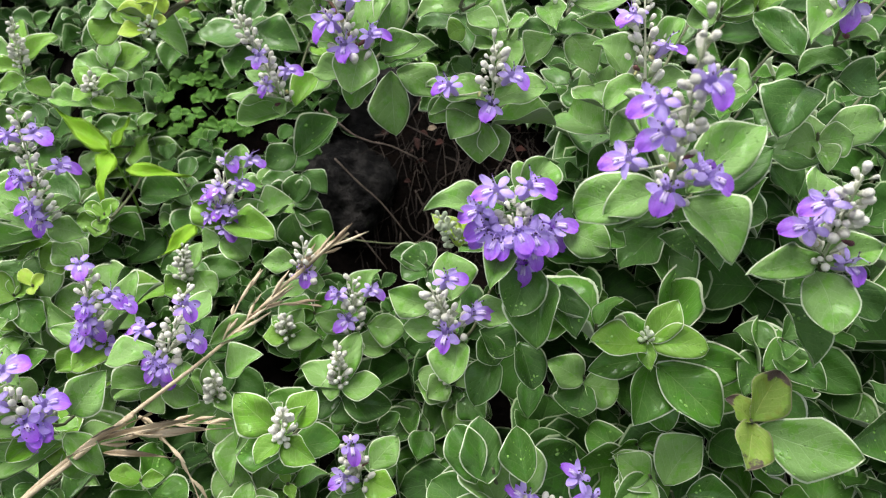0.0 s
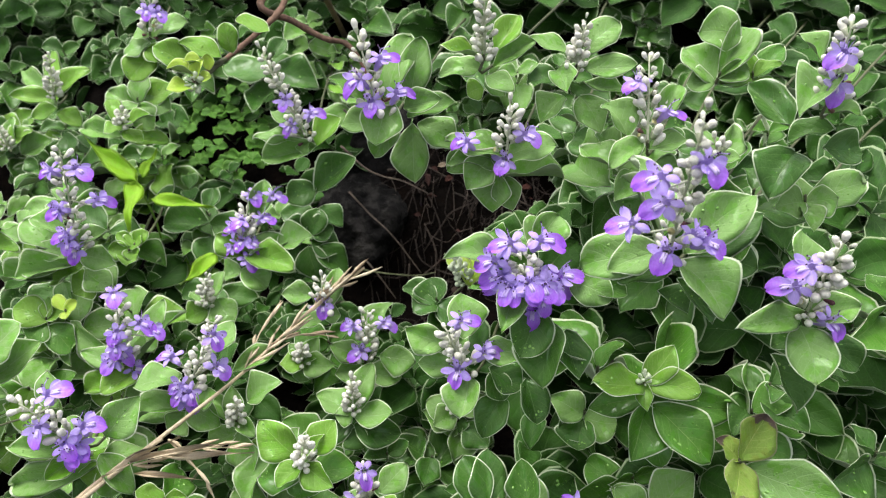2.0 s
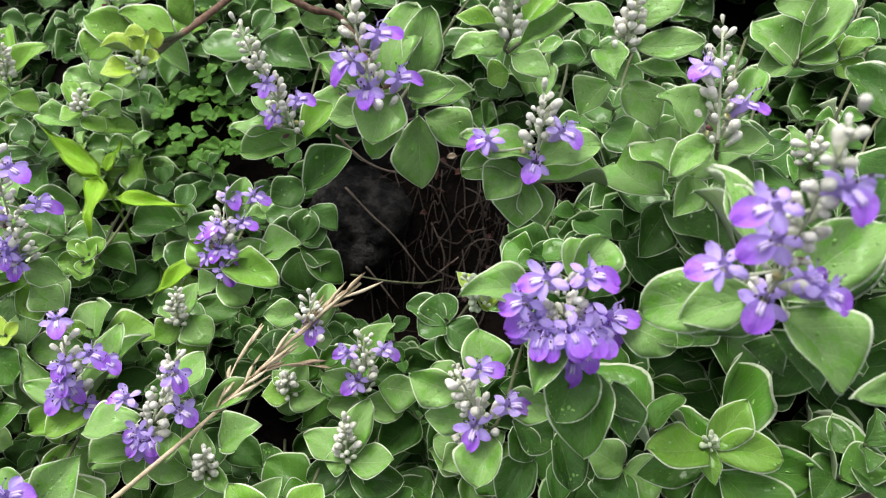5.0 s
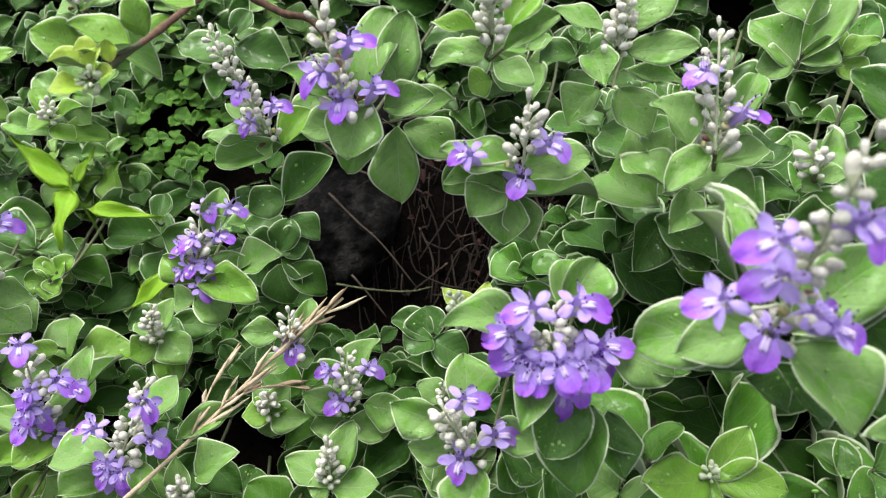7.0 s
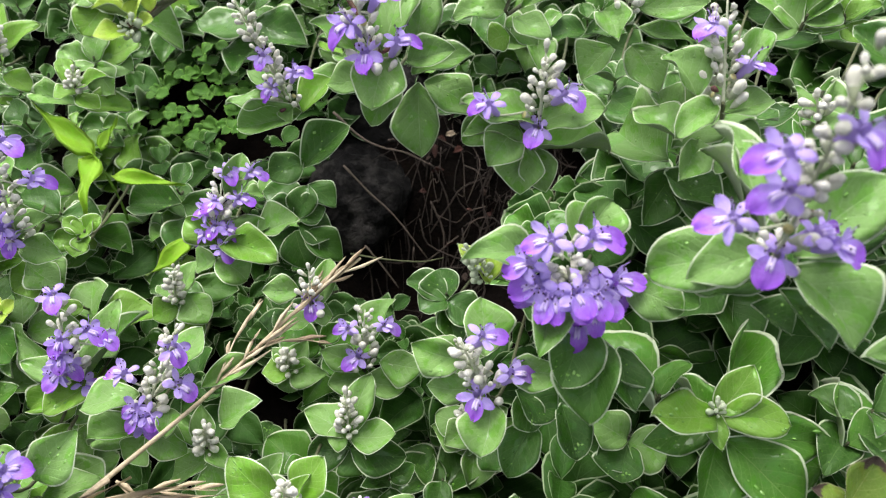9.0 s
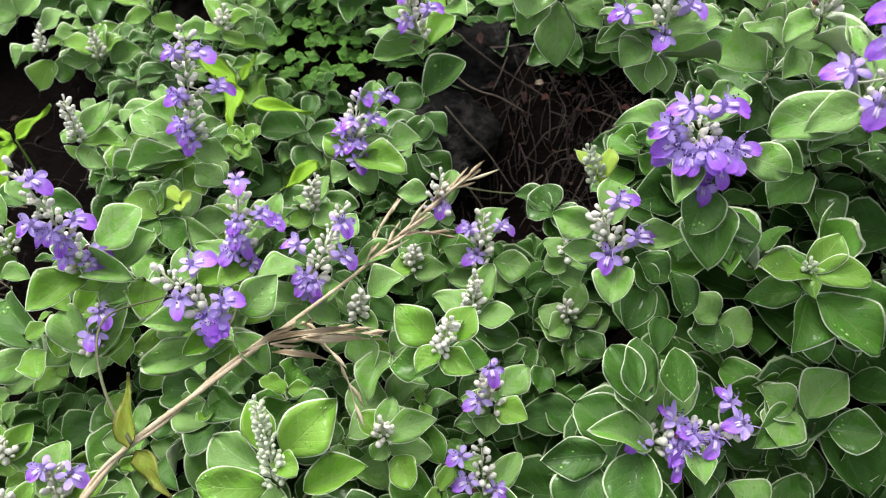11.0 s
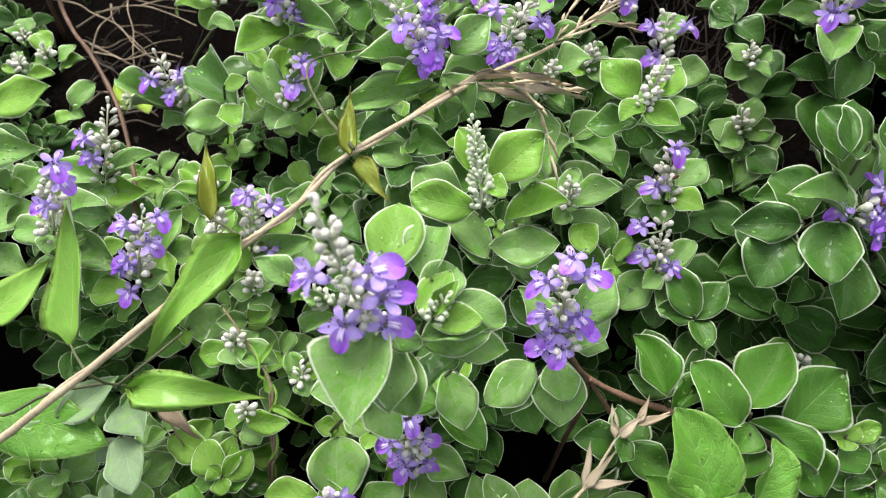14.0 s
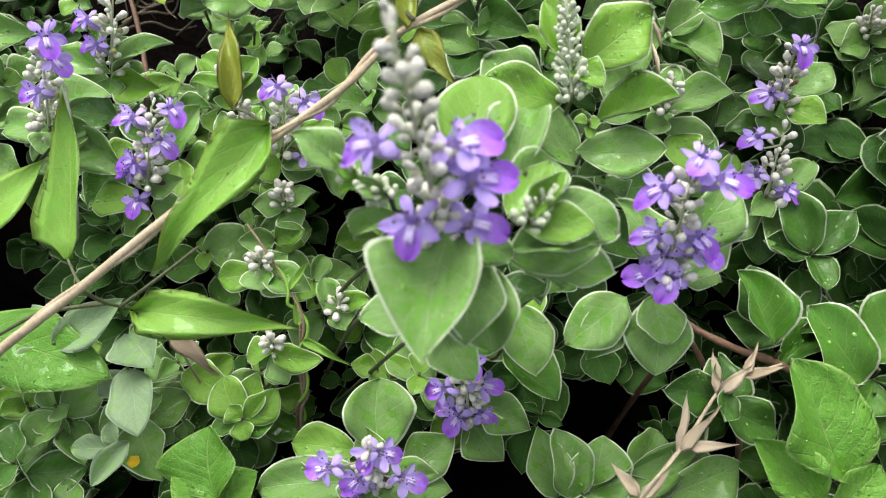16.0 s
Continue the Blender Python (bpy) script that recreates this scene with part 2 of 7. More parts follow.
M_BUD = grain_material("bud_grey_felt", (0.58, 0.57, 0.48), (0.80, 0.78, 0.71), 900, 0.9, 0.6, dist=0.0003, spec=0.15)
M_BUDGREEN = grain_material("bud_green_felt", (0.45, 0.52, 0.35), (0.68, 0.73, 0.56), 900, 0.9, 0.6, dist=0.0003, spec=0.15)
M_CALYX = grain_material("calyx_grey_green", (0.30, 0.34, 0.21), (0.55, 0.57, 0.44), 900, 0.9, 0.5, dist=0.0003, spec=0.15)
M_SPENT = grain_material("spent_flower_brown", (0.07, 0.025, 0.04), (0.22, 0.11, 0.08), 700, 0.9, 0.6, dist=0.0003)
M_YELLOW = grain_material("petal_yellow", (0.7, 0.5, 0.02), (0.8, 0.62, 0.05), 500, 0.6, 0.3)


def petal_material():
    """Violet petals, deeper to the lip's edge, with a white mark in the throat."""
    m, nt, p = mat("petal_violet")
    uv = nt.nodes.new("ShaderNodeUVMap")
    uv.uv_map = "blade"
    sep = nt.nodes.new("ShaderNodeSeparateXYZ")
    nt.links.new(uv.outputs["UV"], sep.inputs[0])
    u, v = sep.outputs["X"], sep.outputs["Y"]
    oi = nt.nodes.new("ShaderNodeObjectInfo")
    pos = world_place(nt)
    n = tex_noise(nt, 420, 4, pos, 0.65)
    k = math_node(nt, "ADD", math_node(nt, "MULTIPLY", v, 0.75), math_node(nt, "MULTIPLY_ADD", oi.outputs["Random"], 0.18, math_node(nt, "MULTIPLY_ADD", n, 0.55, -0.29)))
    r = ramp(nt, [(0.0, (0.60, 0.50, 0.86)), (0.36, (0.52, 0.39, 0.86)), (0.62, (0.42, 0.19, 0.79)), (1.0, (0.34, 0.08, 0.70))])
    nt.links.new(k, r.inputs[0])
    col = r.outputs[0]
    streak = math_node(nt, "SUBTRACT", 1.0, math_node(nt, "MULTIPLY", math_node(nt, "ABSOLUTE", math_node(nt, "SUBTRACT", math_node(nt, "FRACT", math_node(nt, "MULTIPLY", u, 7.0)), 0.5)), 5.0), clamp=True)
    col = mix(nt, math_node(nt, "MULTIPLY", streak, 0.18), col, (0.22, 0.07, 0.5))
    nt.links.new(col, p.inputs["Base Color"])
    p.inputs["Roughness"].default_value, p.inputs["Specular IOR Level"].default_value = 0.8, 0.15
    bn = nt.nodes.new("ShaderNodeBump")
    bn.inputs["Strength"].default_value, bn.inputs["Distance"].default_value = 0.6, 0.0007
    nt.links.new(tex_noise(nt, 700, 3, pos), bn.inputs["Height"])
    nt.links.new(bn.outputs[0], p.inputs["Normal"])
    tr = nt.nodes.new("ShaderNodeBsdfTranslucent")
    nt.links.new(col, tr.inputs["Color"])
    ms = nt.nodes.new("ShaderNodeMixShader")
    ms.inputs[0].default_value = 0.25
    nt.links.new(p.outputs[0], ms.inputs[1])
    nt.links.new(tr.outputs[0], ms.inputs[2])
    nt.links.new(ms.outputs[0], nt.nodes["Material Output"].inputs["Surface"])
    return m


M_PETAL = petal_material()
M_MARK = grain_material("throat_mark_white", (0.56, 0.44, 0.79), (0.74, 0.63, 0.87), 500, 0.6, 0.2)
M_ANTHER = grain_material("anther_dark", (0.05, 0.02, 0.07), (0.12, 0.06, 0.14), 500, 0.7, 0.2)
M_CUP = grain_material("open_calyx_yellow", (0.42, 0.38, 0.14), (0.58, 0.54, 0.28), 700, 0.8, 0.4, dist=0.0003)
M_FILAMENT = grain_material("filament_lilac", (0.42, 0.30, 0.72), (0.56, 0.44, 0.80), 500, 0.6, 0.2)


def bead_material():
    """Rain beads on a blade: clear green, mirror-smooth."""
    m, nt, p = mat("rain_bead")
    r = ramp(nt, [(0.0, (0.12, 0.30, 0.04)), (1.0, (0.28, 0.49, 0.13))])
    oi = nt.nodes.new("ShaderNodeNewGeometry")
    nt.links.new(oi.outputs["Random Per Island"], r.inputs[0])
    nt.links.new(r.outputs[0], p.inputs["Base Color"])
    p.inputs["Roughness"].default_value, p.inputs["Specular IOR Level"].default_value = 0.05, 0.7
    return m


M_BEAD = bead_material()

# ---- mesh builders ----
rnd = random.Random(11)


def part(name, data, parent, m=None, label=""):
    """One mesh object under a thing or a part; m is its pose relative to that."""
    ob = new(name, data)
    ob.parent = parent
    if m is not None:
        ob.matrix_basis = m
    if label:
        ob["label"] = label
    return ob


def thing(name, place, label, category, group="", kind=""):
    e = new(name)
    e.empty_display_size = 0.01
    e.matrix_basis = Matrix.Translation(place)
    return tagged(e, label, category, group, kind)


def mesh_from(name, verts, faces, materials, face_mats=None, smooth=True, uv=None, edge=None):
    me = bpy.data.meshes.new(name)
    me.from_pydata([tuple(v) for v in verts], [], faces)
    for m in materials:
        me.materials.append(m)
    if face_mats is not None:
        me.polygons.foreach_set("material_index", face_mats)
    me.polygons.foreach_set("use_smooth", [smooth] * len(me.polygons))
    for layer, values in (("blade", uv), ("edge", edge)):
        if values is not None:
            lay = me.uv_layers.new(name=layer)
            flat = []
            for poly in me.polygons:
                for vi in poly.vertices:
                    flat.extend(values[vi])
            lay.data.foreach_set("uv", flat)
    me.update()
    return me


def blade_arrays(r, shape, nv=14, nu=6, lobes=0):
    """A thick blade, one long and at most one wide, on +Y, its upper side to +Z: verts, faces, side of each face, uv, edge."""
    rise, fall, tipsharp = {
        "round": (0.60 + r.uniform(-0.08, 0.10), 0.56 + r.uniform(-0.06, 0.10), 0.22),
        "oval": (0.66 + r.uniform(-0.10, 0.16), 0.76 + r.uniform(-0.12, 0.16), 0.38),
        "lance": (0.50, 1.45, 0.9),
    }[shape]
    fold = r.uniform(0.05, 0.42)
    if shape == "lance":
        fold *= 0.22
    cup = r.uniform(-0.02, 0.10)
    droop = r.uniform(-0.15, 0.40)
    tip_curl = r.uniform(-0.14, 0.04)
    wob = r.uniform(0.03, 0.09)
    phase, bend = r.uniform(0, 6.3), r.uniform(-0.07, 0.07)
    lop, ripple = r.uniform(-0.12, 0.12), r.uniform(0.03, 0.075)
    peak = r.uniform(0.44, 0.60)
    prof = []
    for j in range(nv + 1):
        q = j / nv
        q = q ** 0.85 if j < nv else 1.0
        w = (q ** rise) * ((1 - q) ** fall)
        prof.append([q, w])
    top = max(w for q, w in prof)
    verts, uv, edge = [], [], []
    if shape != "lance":
        # a blunt rhombic outline with an acute tip
        prof = [[q, (1 - tipsharp) * w / top + tipsharp * (q / peak if q < peak else (1 - q) / (1 - peak)) ** 0.85] for q, w in prof]
        top = max(w for q, w in prof)
    for side in (0, 1):
        for q, w in prof:
            w = 0.5 * w / top
            if q < 0.02:
                w = 0.02
            if lobes:
                w *= 1 + 0.42 * math.sin(lobes * 2 * math.pi * q + 0.5)
            for i in range(nu + 1):
                s = 2 * i / nu - 1
                a = abs(s)
                x = s * w * (1 + lop * s) * (1 + ripple * math.sin(phase + 8.5 * q + (2 if s > 0 else 0))) + bend * math.sin(3.1 * q)
                z = fold * a * w * 1.6 + cup * a * a * w * 2 + droop * (q - q * q) + tip_curl * max(0, q - 0.75) * 2
                z += wob * math.sin(phase + 9 * q + 2.5 * s) * a
                thick = 0.011 * (1 - 0.75 * a ** 3) * (1 - 0.6 * q)
                verts.append((x, q, z - (thick if side else 0)))
                uv.append((i / nu, q))
                edge.append((1 - (1 - a) * min(1.0, 2 * w + 0.02), 0))
    n = (nv + 1) * (nu + 1)
    faces, side_of = [], []
    for j in range(nv):
        for i in range(nu):
            a = j * (nu + 1) + i
            b, c, d = a + 1, a + nu + 2, a + nu + 1
            faces += [(a, b, c), (a, c, d), (n + c, n + b, n + a), (n + d, n + c, n + a)]
            side_of += [0, 0, 1, 1]
        for i in (0, nu):
            a, d = j * (nu + 1) + i, (j + 1) * (nu + 1) + i
            faces.append((a, d, n + d, n + a) if i == 0 else (d, a, n + a, n + d))
            side_of.append(1)
    return verts, faces, side_of, uv, edge


def rain_beads(r, v, nv, nu, count, scale=1.0):
    """Low domes of water on the upper side of a blade, in loose clusters: verts and faces."""
    verts, faces = [], []
    heart = [(r.uniform(0.25, 0.85), r.uniform(-0.6, 0.6)) for _ in range(2)]
    for k in range(count):
        hq, hs = r.choice(heart)
        j = min(max(int((hq + r.gauss(0, 0.13)) * nv), 2), nv - 2)
        i = min(max(int((hs + r.gauss(0, 0.35) + 1) * nu / 2), 0), nu - 1)
        a, b, c = (Vector(v[j * (nu + 1) + i]), Vector(v[j * (nu + 1) + i + 1]), Vector(v[(j + 1) * (nu + 1) + i]))
        x, y = b - a, c - a
        z = x.cross(y).normalized()
        p = a + x * r.random() + y * r.random()
        size = scale * r.choice((0.008, 0.010, 0.013, 0.017, 0.023))
        ex, ey = Vector((1.5, 0, 0)) * size * r.uniform(0.8, 1.2), Vector((0, 1, 0)) * size * r.uniform(0.8, 1.6)
        ex, ey = ex - z * ex.dot(z), ey - z * ey.dot(z)
        o = len(verts)
        for wide, high in ((1.0, -0.1), (0.86, 0.34), (0.48, 0.62)):
            verts += [p + (ex * math.cos(t) + ey * math.sin(t)) * wide + z * high * size for t in (math.pi * m / 3.5 for m in range(7))]
        verts.append(p + z * 0.7 * size)
        for q in (0, 7):
            faces += [(o + q + m, o + q + (m + 1) % 7, o + q + 7 + (m + 1) % 7, o + q + 7 + m) for m in range(7)]
        faces += [(o + 14 + m, o + 14 + (m + 1) % 7, o + 21) for m in range(7)]
    return verts, faces


def blade_set(tone, shape, count, lobes=0, nv=14, nu=6):
    r = random.Random(tone + shape)
    got = []
    for k in range(count):
        v, f, s, uv, e = blade_arrays(r, shape, nv, nu, lobes)
        if tone in WETTED and k % 3 != 2:
            bv, bf = rain_beads(r, v, nv, nu, r.randint(4, 15), 0.45 if tone == "broad" else 1.0)
            f = f + [tuple(len(v) + i for i in q) for q in bf]
            v, s, uv, e = v + [tuple(p) for p in bv], s + [2] * len(bf), uv + [(0.5, 0.5)] * len(bv), e + [(0, 0)] * len(bv)
        got.append(mesh_from("leaf_" + tone, v, f, [M_LEAF[tone], M_UNDER, M_BEAD], s, True, uv, e))
    return got


WETTED = ("mature", "wet", "fresh", "broad", "old")


BLADES = {t: blade_set(t, "oval", 8) + blade_set(t, "round", 4) for t in ("mature", "old", "wet", "fresh", "young", "yellowing", "grey", "broad")}
BLADES["yellowing"] = BLADES["yellowing"][8:]
for t in ("lance", "bronze", "weed"):
    BLADES[t] = blade_set(t, "lance", 4, nv=12)

FACING = Vector((0, -0.40, 0.92)).normalized()


def blade_pose(a, b, width, up=FACING, roll=0.0):
    """The pose of a unit blade from a to b, as wide as given, its face towards up."""
    a, b = Vector(a), Vector(b)
    y = b - a
    length = max(y.length, 0.004)
    y = y / length
    z = (up - y * up.dot(y)).normalized()
    z = Matrix.Rotation(roll, 3, y) @ z
    x = y.cross(z)
    m = Matrix.Identity(4)
    m.col[0][:3], m.col[1][:3], m.col[2][:3] = x * width, y * length, z * length
    m.translation = a
    return m


def tube(points, radii, sides=7, cap=True):
    """A round tapering stem along points: verts and faces."""
    pts = [Vector(p) for p in points]
    verts, faces = [], []
    ref = Vector((0.31, 0.87, 0.2)).normalized()
    for k, p in enumerate(pts):
        d = (pts[min(k + 1, len(pts) - 1)] - pts[max(k - 1, 0)]).normalized()
        x = d.cross(ref)
        if x.length < 0.05:
            x = d.cross(Vector((1, 0, 0)))
        x.normalize()
        y = d.cross(x)
        for i in range(sides):
            a = 2 * math.pi * i / sides
            verts.append(p + (x * math.cos(a) + y * math.sin(a)) * radii[k])
    for k in range(len(pts) - 1):
        for i in range(sides):
            j = (i + 1) % sides
            faces.append((k * sides + i, k * sides + j, (k + 1) * sides + j, (k + 1) * sides + i))
    if cap:
        faces.append(tuple(reversed(range(sides))))
        faces.append(tuple((len(pts) - 1) * sides + i for i in range(sides)))
    return verts, faces


def smooth_line(points, steps=5):
    """A Catmull-Rom line through points."""
    p = [Vector(q) for q in points]
    p = [p[0] * 2 - p[1]] + p + [p[-1] * 2 - p[-2]]
    got = []
    for k in range(1, len(p) - 2):
        for s in range(steps):
            t = s / steps
            a, b, c, d = p[k - 1], p[k], p[k + 1], p[k + 2]
            got.append(0.5 * (2 * b + (c - a) * t + (2 * a - 5 * b + 4 * c - d) * t * t + (3 * b - a - 3 * c + d) * t ** 3))
    return got + [p[-2]]


def stem_mesh(name, points, r0, r1, material, steps=4, sides=7, knots=0.0):
    line = smooth_line(points, steps)
    n = len(line)
    radii = [r0 + (r1 - r0) * k / (n - 1) for k in range(n)]
    if knots:
        radii = [r * (1 + knots * (0.5 + 0.5 * math.sin(k * 1.7)) ** 6) for k, r in enumerate(radii)]
    v, f = tube(line, radii, sides)
    return mesh_from(name, v, f, [material])


def join(blocks):
    verts, faces, mats, uvs = [], [], [], []
    for v, f, m, uv in blocks:
        o = len(verts)
        verts += list(v)
        faces += [tuple(o + i for i in q) for q in f]
        mats += [m] * len(f)
        uvs += uv if uv else [(0.5, 0.3)] * len(v)
    return verts, faces, mats, uvs


def lobe(root, out, side, length, width, curl, notch=0.0, nv=6, nu=4, ruffle=0.0, waist=0.42):
    """A rounded petal lobe from root along out, side across; curls along out x side."""
    root, out, side = Vector(root), Vector(out).normalized(), Vector(side).normalized()
    up = out.cross(side)
    verts, uv, faces = [], [], []
    for j in range(nv + 1):
        q = 1 - (1 - j / nv) ** 1.6
        w = 0.5 * width * (math.sqrt(max(0.03, 1 - ((q - 0.5) / 0.5) ** 2)) if q > 0.5 else waist + (1 - waist) * math.sin(math.pi * q))
        for i in range(nu + 1):
            s = 2 * i / nu - 1
            ln = q * length * (1 - notch * (1 - abs(s)) * q)
            verts.append(root + out * ln + side * s * w + up * (curl * q * q * length + 0.15 * width * s * s + ruffle * width * math.sin(5 * s + 4 * q) * q))
            uv.append((i / nu, q))
    for j in range(nv):
        for i in range(nu):
            a = j * (nu + 1) + i
            faces.append((a, a + 1, a + nu + 2, a + nu + 1))
    return verts, faces, 0, uv


def corolla_mesh(r):
    """A two-lipped flower, about 1.5 units tall, facing +Z with its lip to -Y; a unit is one centimetre."""
    blocks = []
    tv, tf = tube([(0, 0.05, -0.75), (0, 0.0, -0.4), (0, 0, 0.0)], [0.11, 0.17, 0.24], 10, False)
    blocks.append((tv, tf, 0, [(0.5, 0.15)] * len(tv)))
    j = lambda s=0.12: r.uniform(-s, s)
    pale = lambda b: (b[0], b[1], b[2], [(u, 0.05 + 0.36 * v) for u, v in b[3]])
    deep = lambda b: (b[0], b[1], b[2], [(u, 0.34 + 0.66 * v) for u, v in b[3]])
    blocks.append(deep(lobe((0, -0.10, 0.02), (j(), -1, 0.30 + j()), (1, 0, 0), 0.82 + j(0.12), 0.74 + j(0.08), -0.30 + j(0.2), 0.08, 8, 6, 0.12)))
    for s in (-1, 1):
        blocks.append(pale(lobe((0.15 * s, -0.07, 0.0), (s, -0.36 + j(0.2), 0.22 + j(0.2)), (0.3, s, 0.2), 0.54 + j(0.06), 0.36 + j(0.05), 0.34 * -s, 0.05, 6, 4, 0.15)))
        blocks.append(pale(lobe((0.09 * s, 0.13, 0.0), (0.72 * s, 1 + j(), 0.10 + j(0.2)), (1, -0.5 * s, 0), 0.45 + j(0.06), 0.30 + j(0.05), 0.40, 0.05, 6, 4, 0.15)))
    v, f, m, uv = join(blocks)
    return mesh_from("corolla", v, f, [M_PETAL], m, True, uv)


def mark_mesh():
    """The two white ridges at the base of the lip."""
    blocks = []
    for s in (-0.44, 0.44):
        v, f = tube([(0.11 * s, -0.08, 0.05), (0.10 * s, -0.28, 0.14), (0.12 * s, -0.38, 0.17), (0.14 * s, -0.47, 0.13)], [0.040, 0.056, 0.052, 0.020], 6)
        blocks.append((v, f, 0, None))
    v, f, m, uv = join(blocks)
    return mesh_from("throat_mark", v, f, [M_MARK], m)


def stamen_mesh(r):
    blocks = []
    for k in range(4):
        s = -0.12 + 0.08 * k
        x = s * 2.2 + r.uniform(-0.08, 0.08)
        line = smooth_line([(s, 0.08, -0.1), (s * 1.4, 0.12, 0.34), (x, 0.02 + r.uniform(-0.25, 0.30), 0.56 + r.uniform(-0.15, 0.12))], 3)
        v, f = tube(line, [0.016] * len(line), 5)
        blocks.append((v, f, 0, None))
        v, f = tube([line[-1] - Vector((0, 0.03, 0.03)), line[-1], line[-1] + Vector((0, 0.03, 0.05))], [0.015, 0.036, 0.012], 5)
        blocks.append((v, f, 1, None))
    v, f, m, uv = join(blocks)
    return mesh_from("stamen_tuft", v, f, [M_FILAMENT, M_ANTHER], m)


def cup_mesh():
    """An empty calyx that a flower has dropped from: an open yellowish cup on +Z."""
    v, f = tube([(0, 0, -0.5), (0, 0, -0.2), (0, 0, 0.25), (0, 0, 0.45), (0, 0, 0.42), (0, 0, 0.05)], [0.12, 0.32, 0.42, 0.46, 0.32, 0.10], 9)
    return mesh_from("empty_calyx", v, f, [M_CALYX, M_CUP], [0 if k < 27 else 1 for k in range(len(f))])


def bud_mesh(name, r, material, long=1.3):
    """A felted flower bud on a cup, about one unit wide, on +Z."""
    blocks = []
    k = r.uniform(-0.06, 0.06)
    rings = [(-0.50, 0.10), (-0.28, 0.22), (-0.02, 0.32), (0.18, 0.37), (0.24, 0.34), (0.52, 0.38 + k), (0.82, 0.43 + k), (1.06, 0.38), (1.22, 0.22), (1.28, 0.05)]
    pts = [(0.02 * math.sin(3 * q), 0.03 * q, q * long / 1.3) for q, _ in rings]
    v, f = tube(pts, [w for _, w in rings], 9)
    v, f, m, uv = join([(v, f, 0, None)])
    m = [0 if k < 4 * 9 else 1 for k in range(len(f))]
    m[-2] = 0
    return mesh_from(name, v, f, [M_CALYX if material is M_BUD else material, material], m)


br = random.Random(5)
COROLLAS = [corolla_mesh(br) for _ in range(6)]
MARK = mark_mesh()
STAMENS = [stamen_mesh(br) for _ in range(4)]
BUDS = [bud_mesh("bud", br, M_BUD, 1.2 + 0.2 * k) for k in range(3)]
GREENBUDS = [bud_mesh("bud", br, M_BUDGREEN, 1.1 + 0.2 * k) for k in range(3)]
CALYCES = [bud_mesh("calyx", br, M_CALYX, 0.9), bud_mesh("calyx", br, M_CALYX, 1.0)]
CUP = cup_mesh()
SPENT = [bud_mesh("spent_flower", br, M_SPENT, 1.5)]


def facing_pose(place, out, size, spin=0.0):
    """A pose with +Z along out and -Y as far down as it goes."""
    z = Vector(out).normalized()
    y = Vector((0, 0, 1)) - z * z.z
    if y.length < 0.15:
        y = Vector((0, 1, 0)) - z * z.y
    y.normalize()
    y = Matrix.Rotation(spin, 3, z) @ y
    x = y.cross(z)
    m = Matrix.Identity(4)
    m.col[0][:3], m.col[1][:3], m.col[2][:3] = x * size, y * size, z * size
    m.translation = Vector(place)
    return m


def bloom_pose(place, out, rad, size, spin=0.0):
    """A pose with +Z along out and -Y, the lip, away from the stalk."""
    z = Vector(out).normalized()
    y = z * z.dot(rad) - rad
    if y.length < 0.1:
        return facing_pose(place, out, size, spin)
    y = Matrix.Rotation(spin, 3, z) @ y.normalized()
    x = y.cross(z)
    m = Matrix.Identity(4)
    m.col[0][:3], m.col[1][:3], m.col[2][:3] = x * size, y * size, z * size
    m.translation = Vector(place)
    return m


def ground_height(x, y):
    """The bank rises away from the path and levels out."""
    t = min(max(y, -0.25), 0.75)
    low = min(max((-0.36 - x) / 0.12, 0.0), 1.0)
    dip = 0.06 * math.exp(-((x + 0.038) / 0.085) ** 2 - ((y - 0.495) / 0.055) ** 2)
    return 0.05 + 0.42 * t - dip - 0.06 * low * low * (3 - 2 * low) + 0.012 * noise.noise(Vector((x * 9, y * 9, 0))) + 0.006 * noise.noise(Vector((x * 30, y * 30, 4)))


WORDS = {
    "flower": ("flowering_shoot", "upright shoot of violet flowers above felted green leaves", "flower"),
    "bud": ("budding_shoot", "shoot of grey unopened buds among rounded green leaves", "flower buds"),
    "budspike": ("budding_shoot", "tall pale spike of tight green buds with broad leaves", "flower buds"),
    "rosette": ("leaf_rosette", "rosette of fresh green leaves round a small bud cluster", "leaves"),
    "leafy": ("leafy_shoot", "leafy shoot of rounded green leaves with pale margins", "leaves"),
}
TONE_WORDS = {
    "young": "lime-green young shoot with small pale-edged leaves",
    "yellowing": "yellowing shoot of two leaves with browned curled edges",
    "broad": "glossy wet broad bright green leaves low in the shrub",
    "grey": "grey felted young leaves near the ground",
}
ANCHORS, PLACED = [], []


